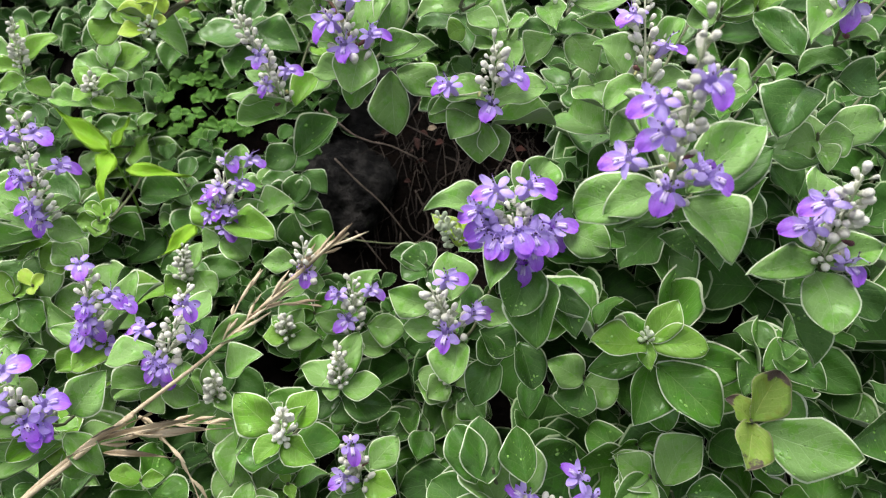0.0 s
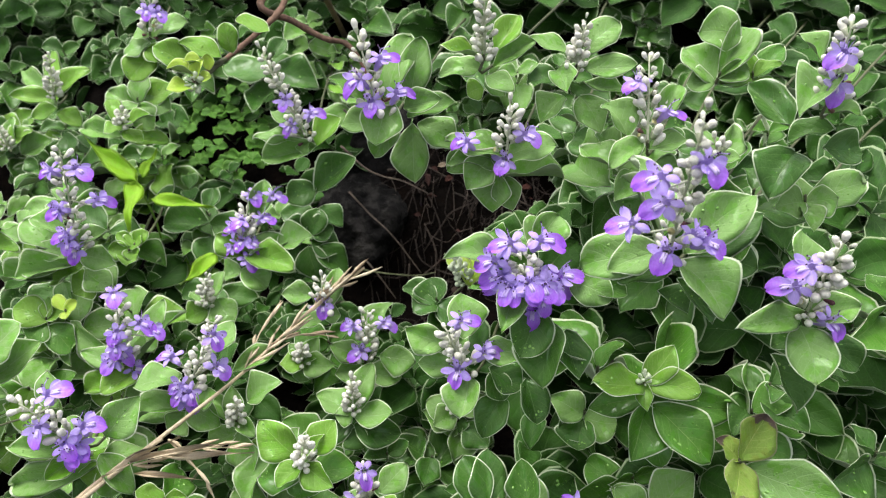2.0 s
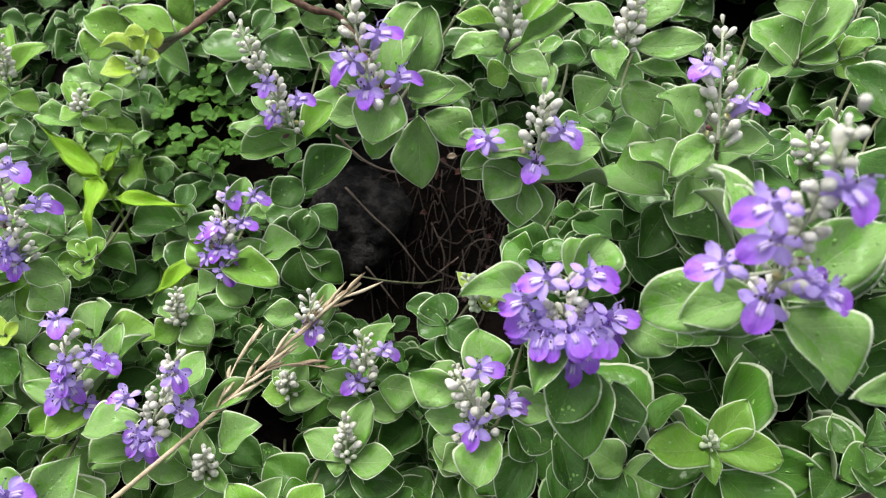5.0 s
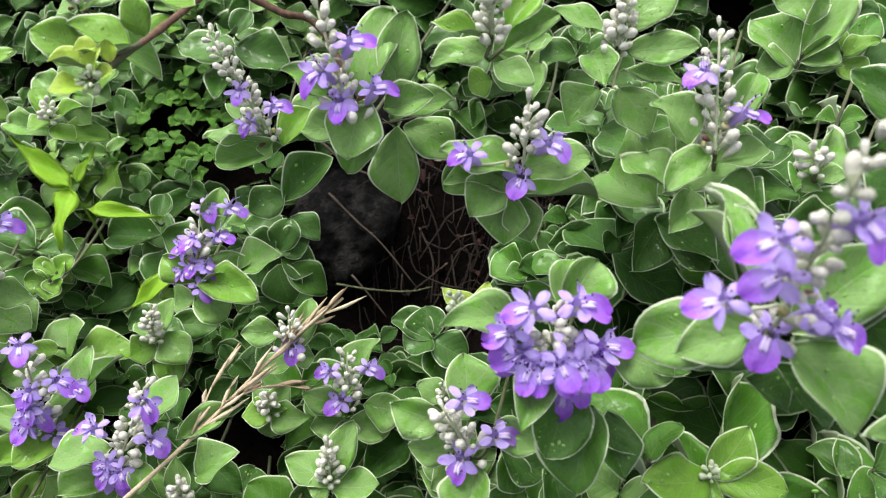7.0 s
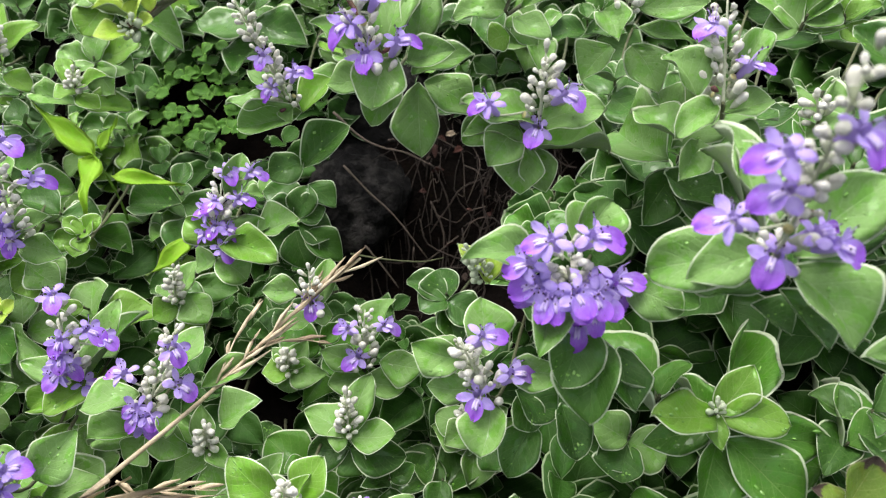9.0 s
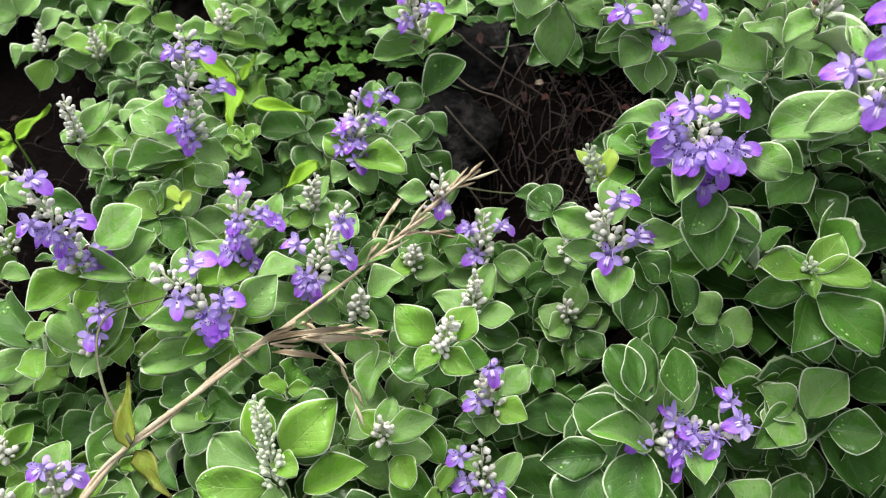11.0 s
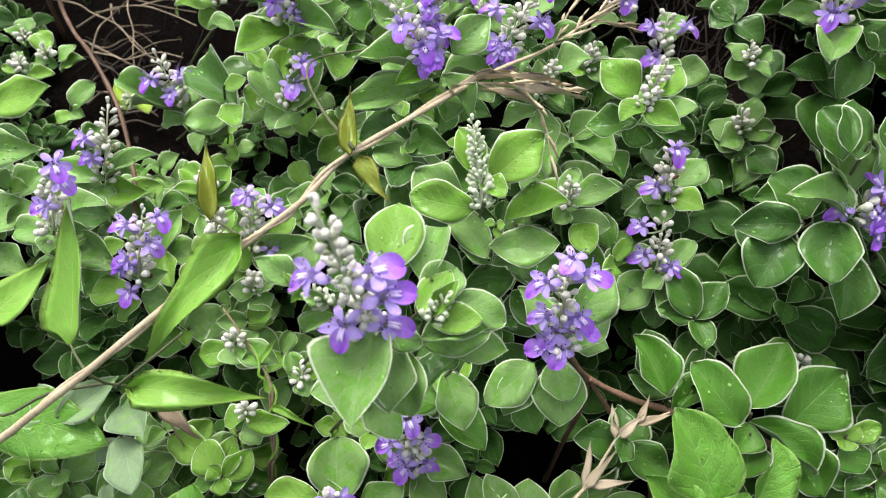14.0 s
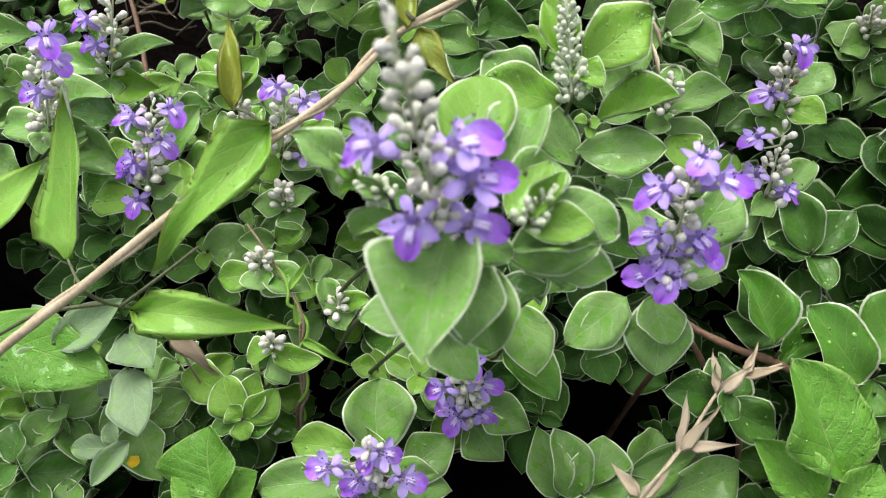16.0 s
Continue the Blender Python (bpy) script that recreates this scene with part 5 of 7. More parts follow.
shoot('flower', (-0.059, 0.177, 0.276), (-0.063, 0.191, 0.316),
      leaves=[(-0.061, 0.178, 0.272, -0.081, 0.156, 0.260, 0.0257), (-0.059, 0.176, 0.272, -0.035, 0.203, 0.287, 0.0174),
              (-0.057, 0.175, 0.269, -0.032, 0.154, 0.260, 0.0273), (-0.059, 0.177, 0.277, -0.069, 0.161, 0.277, 0.0140),
              (-0.058, 0.174, 0.264, -0.084, 0.182, 0.271, 0.0208), (-0.058, 0.174, 0.263, -0.025, 0.183, 0.267, 0.0209),
              (-0.058, 0.174, 0.260, -0.053, 0.154, 0.245, 0.0209)],
      flowers=[(-0.078, 0.183, 0.313), (-0.072, 0.176, 0.293), (-0.050, 0.175, 0.287)])
shoot('flower', (-0.125, 0.072, 0.333), (-0.128, 0.081, 0.385),
      leaves=[(-0.122, 0.076, 0.334, -0.102, 0.107, 0.357, 0.0229), (-0.125, 0.071, 0.323, -0.099, 0.101, 0.333, 0.0231),
              (-0.125, 0.071, 0.329, -0.150, 0.093, 0.348, 0.0197)],
      flowers=[(-0.142, 0.074, 0.376), (-0.128, 0.079, 0.392), (-0.114, 0.077, 0.384), (-0.113, 0.071, 0.349), (-0.130, 0.069, 0.342)])
shoot('flower', (0.036, 0.179, 0.354), (0.087, 0.184, 0.368), root=(-0.02, 0.19, 0.0),
      leaves=[(0.032, 0.184, 0.359, 0.014, 0.217, 0.382, 0.0335), (0.045, 0.188, 0.362, 0.041, 0.216, 0.383, 0.0225),
              (0.034, 0.176, 0.350, -0.003, 0.179, 0.363, 0.0226), (0.010, 0.175, 0.342, -0.029, 0.171, 0.337, 0.0244),
              (0.016, 0.181, 0.342, -0.007, 0.205, 0.350, 0.0313), (0.031, 0.176, 0.346, 0.024, 0.139, 0.332, 0.0322),
              (0.054, 0.179, 0.352, 0.061, 0.154, 0.351, 0.0174), (0.006, 0.172, 0.334, -0.011, 0.143, 0.317, 0.0335),
              (0.040, 0.170, 0.330, 0.042, 0.136, 0.305, 0.0268)],
      flowers=[(0.043, 0.186, 0.374), (0.054, 0.178, 0.368), (0.072, 0.193, 0.387), (0.049, 0.163, 0.350), (0.081, 0.181, 0.375), (0.068, 0.173, 0.364)])
shoot('bud', (0.110, 0.148, 0.313), (0.104, 0.146, 0.325),
      leaves=[(0.106, 0.153, 0.315, 0.084, 0.168, 0.329, 0.0279), (0.111, 0.148, 0.309, 0.083, 0.143, 0.305, 0.0243),
              (0.111, 0.148, 0.310, 0.122, 0.128, 0.305, 0.0243), (0.110, 0.148, 0.313, 0.118, 0.160, 0.323, 0.0095),
              (0.111, 0.148, 0.309, 0.132, 0.156, 0.316, 0.0221), (0.113, 0.149, 0.301, 0.107, 0.133, 0.293, 0.0186),
              (0.113, 0.149, 0.299, 0.142, 0.188, 0.308, 0.0262)])
shoot('leafy', (0.120, 0.201, 0.363), (0.114, 0.200, 0.376),
      leaves=[(0.121, 0.202, 0.360, 0.102, 0.212, 0.368, 0.0221), (0.121, 0.202, 0.359, 0.105, 0.176, 0.359, 0.0258),
              (0.123, 0.202, 0.352, 0.094, 0.178, 0.354, 0.0224), (0.123, 0.202, 0.354, 0.101, 0.203, 0.352, 0.0186)])
shoot('bud', (0.046, 0.142, 0.233), (0.037, 0.139, 0.258), tone='wet',
      leaves=[(0.040, 0.144, 0.232, -0.003, 0.138, 0.244, 0.0273), (0.031, 0.142, 0.230, 0.039, 0.164, 0.242, 0.0331),
              (0.046, 0.142, 0.230, 0.067, 0.151, 0.242, 0.0198), (0.048, 0.143, 0.223, 0.045, 0.174, 0.241, 0.0234),
              (0.047, 0.142, 0.227, 0.074, 0.138, 0.221, 0.0249), (0.048, 0.143, 0.223, 0.020, 0.131, 0.222, 0.0250)])
# old tone: its dark green stands in for shade on these leaves
shoot('leafy', (-0.033, 0.121, 0.238), (-0.037, 0.119, 0.259), tone='old',
      leaves=[(-0.045, 0.121, 0.236, -0.061, 0.146, 0.254, 0.0306), (-0.032, 0.121, 0.232, -0.007, 0.143, 0.236, 0.0243),
              (-0.032, 0.122, 0.228, -0.028, 0.158, 0.244, 0.0203), (-0.032, 0.121, 0.230, -0.068, 0.124, 0.232, 0.0243)])
shoot('bud', (0.004, 0.316, 0.297), (-0.002, 0.314, 0.315),
      leaves=[(0.004, 0.316, 0.294, 0.013, 0.340, 0.311, 0.0190), (0.004, 0.316, 0.292, -0.012, 0.302, 0.290, 0.0219),
              (0.012, 0.310, 0.284, 0.032, 0.292, 0.278, 0.0247), (0.005, 0.316, 0.289, -0.019, 0.325, 0.291, 0.0219),
              (0.005, 0.316, 0.289, 0.031, 0.330, 0.293, 0.0200), (0.006, 0.317, 0.285, 0.006, 0.303, 0.276, 0.0240)])
shoot('bud', (-0.003, 0.339, 0.342), (-0.007, 0.338, 0.356),
      leaves=[(-0.003, 0.339, 0.341, -0.022, 0.344, 0.349, 0.0184), (-0.003, 0.339, 0.340, 0.011, 0.325, 0.341, 0.0138),
              (-0.003, 0.339, 0.337, 0.013, 0.353, 0.347, 0.0139), (-0.002, 0.340, 0.334, -0.018, 0.332, 0.331, 0.0186),
              (-0.002, 0.340, 0.332, 0.006, 0.322, 0.324, 0.0214)])
shoot('bud', (0.008, 0.343, 0.415), (-0.003, 0.340, 0.441), tone='young',
      leaves=[(0.012, 0.341, 0.411, -0.008, 0.359, 0.425, 0.0152), (0.012, 0.342, 0.411, 0.019, 0.365, 0.424, 0.0126)])
shoot('leafy', (0.133, 0.195, 0.355), (0.129, 0.194, 0.365),
      leaves=[(0.129, 0.199, 0.356, 0.152, 0.219, 0.375, 0.0271), (0.126, 0.199, 0.354, 0.100, 0.212, 0.367, 0.0251),
              (0.143, 0.196, 0.350, 0.168, 0.187, 0.360, 0.0258), (0.136, 0.196, 0.339, 0.106, 0.196, 0.335, 0.0207)])
shoot('leafy', (-0.189, 0.045, 0.403), (-0.189, 0.044, 0.411),
      leaves=[(-0.209, 0.043, 0.403, -0.211, 0.081, 0.412, 0.0263), (-0.192, 0.046, 0.398, -0.190, 0.078, 0.404, 0.0200),
              (-0.192, 0.036, 0.395, -0.179, 0.058, 0.400, 0.0188)])
shoot('flower', (-0.210, 0.015, 0.406), (-0.221, 0.006, 0.488), tone='felted', extra=1, sparse=True,
      leaves=[(-0.208, 0.016, 0.403, -0.206, -0.028, 0.402, 0.0310), (-0.200, 0.017, 0.395, -0.197, -0.010, 0.382, 0.0250),
              (-0.195, 0.018, 0.389, -0.188, -0.005, 0.372, 0.0217), (-0.203, 0.014, 0.402, -0.187, 0.015, 0.399, 0.0110),
              (-0.225, 0.021, 0.402, -0.240, 0.016, 0.391, 0.0090), (-0.243, 0.025, 0.414, -0.259, 0.027, 0.425, 0.0125),
              (-0.228, 0.023, 0.407, -0.240, 0.023, 0.414, 0.0065)],
      flowers=[(-0.228, 0.006, 0.447), (-0.205, 0.016, 0.443), (-0.199, 0.012, 0.435), (-0.216, 0.002, 0.421), (-0.199, 0.010, 0.418)])
shoot('rosette', (-0.228, 0.023, 0.407), (-0.243, 0.023, 0.417), tone='fresh',
      leaves=[(-0.238, 0.023, 0.413, -0.247, 0.025, 0.421, 0.0050), (-0.236, 0.023, 0.411, -0.243, 0.018, 0.411, 0.0045)])
shoot('rosette', (-0.185, 0.026, 0.402), (-0.179, 0.031, 0.415), tone='fresh',
      leaves=[(-0.186, 0.027, 0.403, -0.176, 0.038, 0.416, 0.0085), (-0.186, 0.025, 0.401, -0.164, 0.028, 0.405, 0.0135),
              (-0.191, 0.029, 0.400, -0.181, 0.050, 0.407, 0.0160)])
shoot('leafy', (-0.168, 0.121, 0.339), (-0.173, 0.118, 0.365),
      leaves=[(-0.170, 0.124, 0.341, -0.130, 0.129, 0.346, 0.0236), (-0.163, 0.138, 0.348, -0.128, 0.149, 0.361, 0.0210),
              (-0.168, 0.121, 0.333, -0.196, 0.145, 0.344, 0.0195), (-0.188, 0.148, 0.348, -0.221, 0.168, 0.350, 0.0255),
              (-0.167, 0.122, 0.327, -0.187, 0.131, 0.332, 0.0169), (-0.167, 0.122, 0.327, -0.140, 0.132, 0.329, 0.0141)])
shoot('bud', (-0.167, 0.126, 0.356), (-0.168, 0.126, 0.360), tone='fresh',
      leaves=[(-0.167, 0.126, 0.356, -0.162, 0.127, 0.358, 0.0069), (-0.167, 0.126, 0.356, -0.174, 0.126, 0.356, 0.0059),
              (-0.167, 0.126, 0.355, -0.166, 0.120, 0.353, 0.0059)])
shoot('leafy', (-0.117, 0.080, 0.306), (-0.122, 0.076, 0.338),
      leaves=[(-0.119, 0.082, 0.302, -0.116, 0.049, 0.283, 0.0302), (-0.124, 0.078, 0.304, -0.114, 0.057, 0.299, 0.0223),
              (-0.135, 0.077, 0.300, -0.159, 0.052, 0.290, 0.0236), (-0.115, 0.090, 0.307, -0.095, 0.088, 0.311, 0.0192),
              (-0.142, 0.076, 0.294, -0.148, 0.050, 0.283, 0.0195), (-0.185, 0.072, 0.285, -0.168, 0.046, 0.265, 0.0257)])
shoot('flower', (-0.200, 0.052, 0.197), (-0.203, 0.045, 0.271),
      leaves=[(-0.194, 0.059, 0.198, -0.164, 0.047, 0.201, 0.0241), (-0.200, 0.052, 0.191, -0.233, 0.066, 0.195, 0.0189),
              (-0.200, 0.052, 0.189, -0.175, 0.033, 0.182, 0.0237), (-0.200, 0.052, 0.188, -0.219, 0.034, 0.181, 0.0237)],
      flowers=[(-0.217, 0.038, 0.242), (-0.210, 0.046, 0.193), (-0.190, 0.047, 0.243), (-0.200, 0.042, 0.272)])
shoot('flower', (-0.245, 0.005, 0.186), (-0.239, 0.001, 0.252),
      leaves=[(-0.243, 0.020, 0.190, -0.252, 0.055, 0.209, 0.0379), (-0.243, 0.009, 0.189, -0.255, 0.029, 0.200, 0.0180),
              (-0.255, 0.018, 0.191, -0.294, 0.015, 0.189, 0.0248), (-0.227, 0.012, 0.181, -0.204, 0.036, 0.194, 0.0268),
              (-0.246, 0.006, 0.180, -0.306, -0.012, 0.182, 0.0261), (-0.246, 0.006, 0.180, -0.200, 0.010, 0.183, 0.0261),
              (-0.246, 0.005, 0.182, -0.251, -0.014, 0.176, 0.0260)],
      flowers=[(-0.265, -0.012, 0.235), (-0.241, -0.000, 0.235), (-0.230, 0.001, 0.244), (-0.246, 0.002, 0.199), (-0.219, 0.003, 0.206)])
shoot('leafy', (-0.132, 0.019, 0.196), (-0.133, 0.017, 0.214),
      leaves=[(-0.144, 0.016, 0.191, -0.161, 0.045, 0.211, 0.0239), (-0.136, 0.017, 0.193, -0.151, 0.044, 0.215, 0.0251),
              (-0.123, 0.020, 0.195, -0.125, 0.048, 0.210, 0.0331), (-0.132, 0.019, 0.196, -0.108, 0.033, 0.205, 0.0131),
              (-0.088, 0.029, 0.190, -0.048, 0.055, 0.197, 0.0291), (-0.108, 0.036, 0.195, -0.095, 0.061, 0.203, 0.0255),
              (-0.132, 0.020, 0.184, -0.065, 0.072, 0.196, 0.0224)])
shoot('leafy', (-0.044, 0.099, 0.244), (-0.052, 0.097, 0.258), tone='wet',
      leaves=[(-0.046, 0.103, 0.244, -0.070, 0.133, 0.265, 0.0270), (-0.039, 0.101, 0.227, -0.014, 0.131, 0.227, 0.0194)])
shoot('leafy', (0.010, 0.094, 0.230), (0.004, 0.091, 0.246), tone='wet',
      leaves=[(0.004, 0.098, 0.232, -0.033, 0.123, 0.258, 0.0327), (0.013, 0.095, 0.220, 0.013, 0.074, 0.208, 0.0288)])
shoot('leafy', (-0.019, 0.027, 0.231), (-0.029, 0.023, 0.253), tone='broad',
      leaves=[(-0.014, 0.038, 0.237, -0.045, 0.082, 0.269, 0.0485), (-0.024, 0.026, 0.231, -0.059, 0.048, 0.243, 0.0261),
              (0.005, 0.043, 0.232, 0.014, 0.079, 0.256, 0.0260), (-0.018, 0.027, 0.227, 0.001, 0.048, 0.242, 0.0258)])
shoot('leafy', (-0.324, -0.022, 0.182), (-0.318, -0.023, 0.202), tone='broad',
      leaves=[(-0.325, -0.022, 0.180, -0.338, 0.011, 0.199, 0.0481), (-0.325, -0.022, 0.176, -0.353, -0.009, 0.183, 0.0290),
              (-0.325, -0.022, 0.176, -0.307, -0.003, 0.183, 0.0258)])
shoot('leafy', (-0.257, 0.066, 0.197), (-0.256, 0.066, 0.206), tone='fresh',
      leaves=[(-0.257, 0.067, 0.196, -0.273, 0.065, 0.198, 0.0138), (-0.257, 0.067, 0.196, -0.237, 0.071, 0.202, 0.0145),
              (-0.257, 0.067, 0.196, -0.255, 0.053, 0.195, 0.0118), (-0.257, 0.067, 0.195, -0.261, 0.076, 0.202, 0.0104)])
shoot('leafy', (-0.323, 0.020, 0.195), (-0.319, 0.020, 0.209), tone='fresh',
      leaves=[(-0.323, 0.021, 0.191, -0.341, 0.039, 0.202, 0.0233), (-0.323, 0.020, 0.193, -0.307, 0.038, 0.203, 0.0199),
              (-0.323, 0.020, 0.195, -0.332, 0.024, 0.199, 0.0132), (-0.323, 0.020, 0.193, -0.321, 0.009, 0.190, 0.0153),
              (-0.324, 0.021, 0.190, -0.321, 0.045, 0.206, 0.0200), (-0.324, 0.021, 0.187, -0.344, 0.017, 0.183, 0.0168),
              (-0.324, 0.021, 0.188, -0.306, 0.025, 0.192, 0.0201)])
shoot('leafy', (-0.390, -0.007, 0.183), (-0.384, -0.007, 0.200), tone='grey',
      leaves=[(-0.384, -0.003, 0.185, -0.393, -0.031, 0.184, 0.0146), (-0.390, -0.007, 0.181, -0.414, -0.013, 0.185, 0.0133),
              (-0.390, -0.007, 0.183, -0.394, 0.004, 0.193, 0.0099)])
shoot('bud', (-0.328, 0.089, 0.247), (-0.325, 0.089, 0.260),
      leaves=[(-0.328, 0.089, 0.245, -0.325, 0.076, 0.243, 0.0199), (-0.329, 0.089, 0.241, -0.298, 0.085, 0.239, 0.0201),
              (-0.329, 0.089, 0.239, -0.355, 0.083, 0.235, 0.0185), (-0.329, 0.089, 0.241, -0.316, 0.100, 0.247, 0.0184)])
shoot('bud', (-0.281, 0.078, 0.237), (-0.278, 0.078, 0.248),
      leaves=[(-0.281, 0.078, 0.236, -0.290, 0.079, 0.238, 0.0112), (-0.281, 0.078, 0.236, -0.262, 0.082, 0.247, 0.0118),
              (-0.281, 0.078, 0.235, -0.273, 0.067, 0.233, 0.0151), (-0.282, 0.078, 0.231, -0.294, 0.093, 0.241, 0.0133)])
shoot('bud', (-0.312, 0.053, 0.222), (-0.311, 0.052, 0.237),
      leaves=[(-0.313, 0.053, 0.218, -0.281, 0.049, 0.229, 0.0166), (-0.313, 0.054, 0.216, -0.328, 0.048, 0.212, 0.0166),
              (-0.313, 0.054, 0.216, -0.301, 0.039, 0.210, 0.0153)])
shoot('leafy', (-0.190, 0.032, 0.391), (-0.190, 0.031, 0.395),
      leaves=[(-0.182, 0.037, 0.398, -0.154, 0.041, 0.387, 0.0185), (-0.189, 0.021, 0.394, -0.161, 0.030, 0.396, 0.0140),
              (-0.189, 0.023, 0.387, -0.160, 0.033, 0.390, 0.0177), (-0.183, 0.028, 0.374, -0.151, 0.038, 0.370, 0.0178)])
shoot('leafy', (-0.390, 0.028, 0.214), (-0.387, 0.028, 0.222), tone='grey',
      leaves=[(-0.391, 0.028, 0.212, -0.368, -0.007, 0.210, 0.0254), (-0.396, 0.044, 0.221, -0.370, 0.027, 0.224, 0.0287),
              (-0.392, 0.028, 0.206, -0.405, 0.013, 0.201, 0.0161)])
shoot('leafy', (-0.431, 0.028, 0.223), (-0.428, 0.028, 0.230), tone='grey',
      leaves=[(-0.432, 0.028, 0.221, -0.397, 0.056, 0.240, 0.0221), (-0.432, 0.028, 0.218, -0.451, 0.046, 0.230, 0.0190),
              (-0.432, 0.028, 0.218, -0.448, 0.011, 0.214, 0.0190)])
shoot('leafy', (0.008, 0.102, 0.240), (0.004, 0.100, 0.252), tone='wet',
      leaves=[(0.006, 0.105, 0.242, 0.025, 0.142, 0.269, 0.0360), (0.032, 0.099, 0.232, 0.065, 0.133, 0.260, 0.0418),
              (0.062, 0.072, 0.205, 0.034, 0.102, 0.225, 0.0303), (0.010, 0.102, 0.233, 0.052, 0.077, 0.224, 0.0218),
              (0.010, 0.102, 0.231, 0.002, 0.084, 0.221, 0.0219)])
shoot('leafy', (0.065, 0.097, 0.239), (0.061, 0.096, 0.248), tone='fresh',
      leaves=[(0.065, 0.097, 0.239, 0.055, 0.103, 0.243, 0.0106), (0.065, 0.097, 0.239, 0.072, 0.103, 0.245, 0.0113),
              (0.065, 0.097, 0.238, 0.064, 0.089, 0.237, 0.0120), (0.066, 0.097, 0.235, 0.086, 0.106, 0.245, 0.0142),
              (0.067, 0.098, 0.231, 0.082, 0.084, 0.221, 0.0215)])
shoot('leafy', (0.008, 0.313, 0.281), (0.006, 0.312, 0.288),
      leaves=[(0.009, 0.312, 0.277, 0.036, 0.299, 0.272, 0.0257), (0.009, 0.313, 0.277, -0.022, 0.318, 0.287, 0.0248),
              (0.008, 0.313, 0.280, -0.005, 0.303, 0.280, 0.0177), (0.009, 0.313, 0.275, 0.038, 0.325, 0.288, 0.0222),
              (0.010, 0.314, 0.273, 0.007, 0.285, 0.260, 0.0250)])
# dark old tone imitates the shade low on this side
shoot('leafy', (-0.032, 0.153, 0.266), (-0.034, 0.152, 0.274), tone='old',
      leaves=[(-0.031, 0.154, 0.263, -0.050, 0.180, 0.283, 0.0225), (-0.031, 0.154, 0.262, -0.013, 0.174, 0.281, 0.0225),
              (-0.031, 0.154, 0.261, -0.057, 0.155, 0.267, 0.0188), (-0.031, 0.154, 0.261, -0.024, 0.131, 0.262, 0.0188)])
shoot('leafy', (-0.127, 0.256, 0.319), (-0.128, 0.256, 0.325),
      leaves=[(-0.127, 0.256, 0.316, -0.097, 0.236, 0.318, 0.0281), (-0.127, 0.257, 0.315, -0.141, 0.223, 0.309, 0.0241),
              (-0.127, 0.257, 0.314, -0.110, 0.272, 0.330, 0.0202), (-0.127, 0.257, 0.311, -0.155, 0.263, 0.311, 0.0243)])
shoot('bud', (0.146, 0.324, 0.544), (0.140, 0.323, 0.556),
      leaves=[(0.147, 0.324, 0.542, 0.137, 0.338, 0.551, 0.0094), (0.147, 0.324, 0.540, 0.158, 0.321, 0.544, 0.0109),
              (0.149, 0.324, 0.537, 0.142, 0.320, 0.536, 0.0105), (0.149, 0.324, 0.535, 0.163, 0.354, 0.545, 0.0144)])
shoot('leafy', (0.199, 0.428, 0.537), (0.195, 0.427, 0.546), tone='fresh',
      leaves=[(0.199, 0.428, 0.535, 0.172, 0.413, 0.537, 0.0148), (0.199, 0.428, 0.535, 0.218, 0.431, 0.544, 0.0118),
              (0.200, 0.428, 0.532, 0.211, 0.414, 0.531, 0.0179), (0.200, 0.428, 0.532, 0.190, 0.445, 0.545, 0.0149),
              (0.200, 0.428, 0.531, 0.228, 0.458, 0.545, 0.0179)])
shoot('leafy', (0.170, 0.413, 0.544), (0.171, 0.412, 0.552),
      leaves=[(0.185, 0.434, 0.561, 0.156, 0.431, 0.565, 0.0294), (0.169, 0.413, 0.541, 0.190, 0.416, 0.547, 0.0147),
              (0.169, 0.413, 0.538, 0.151, 0.416, 0.535, 0.0207), (0.169, 0.413, 0.540, 0.190, 0.450, 0.561, 0.0221),
              (0.169, 0.413, 0.536, 0.153, 0.445, 0.547, 0.0259), (0.169, 0.413, 0.536, 0.180, 0.414, 0.535, 0.0185)])
shoot('leafy', (0.203, 0.318, 0.519), (0.201, 0.317, 0.524),
      leaves=[(0.204, 0.318, 0.515, 0.184, 0.312, 0.515, 0.0196), (0.204, 0.318, 0.515, 0.223, 0.318, 0.519, 0.0196),
              (0.204, 0.318, 0.513, 0.207, 0.301, 0.508, 0.0164), (0.205, 0.318, 0.511, 0.249, 0.339, 0.515, 0.0231),
              (0.205, 0.318, 0.509, 0.201, 0.340, 0.518, 0.0198)])
shoot('leafy', (-0.313, 0.346, 0.356), (-0.309, 0.345, 0.367), tone='fresh',
      leaves=[(-0.313, 0.346, 0.352, -0.341, 0.354, 0.359, 0.0258), (-0.313, 0.346, 0.355, -0.296, 0.352, 0.362, 0.0154),
              (-0.313, 0.346, 0.355, -0.314, 0.361, 0.365, 0.0129), (-0.314, 0.346, 0.350, -0.325, 0.333, 0.344, 0.0242),
              (-0.314, 0.346, 0.348, -0.292, 0.329, 0.336, 0.0234)])
shoot('leafy', (-0.289, 0.339, 0.374), (-0.286, 0.338, 0.384), tone='young',
      leaves=[(-0.289, 0.339, 0.374, -0.298, 0.348, 0.382, 0.0099), (-0.289, 0.339, 0.374, -0.281, 0.345, 0.380, 0.0091),
              (-0.289, 0.339, 0.374, -0.287, 0.332, 0.373, 0.0091)])
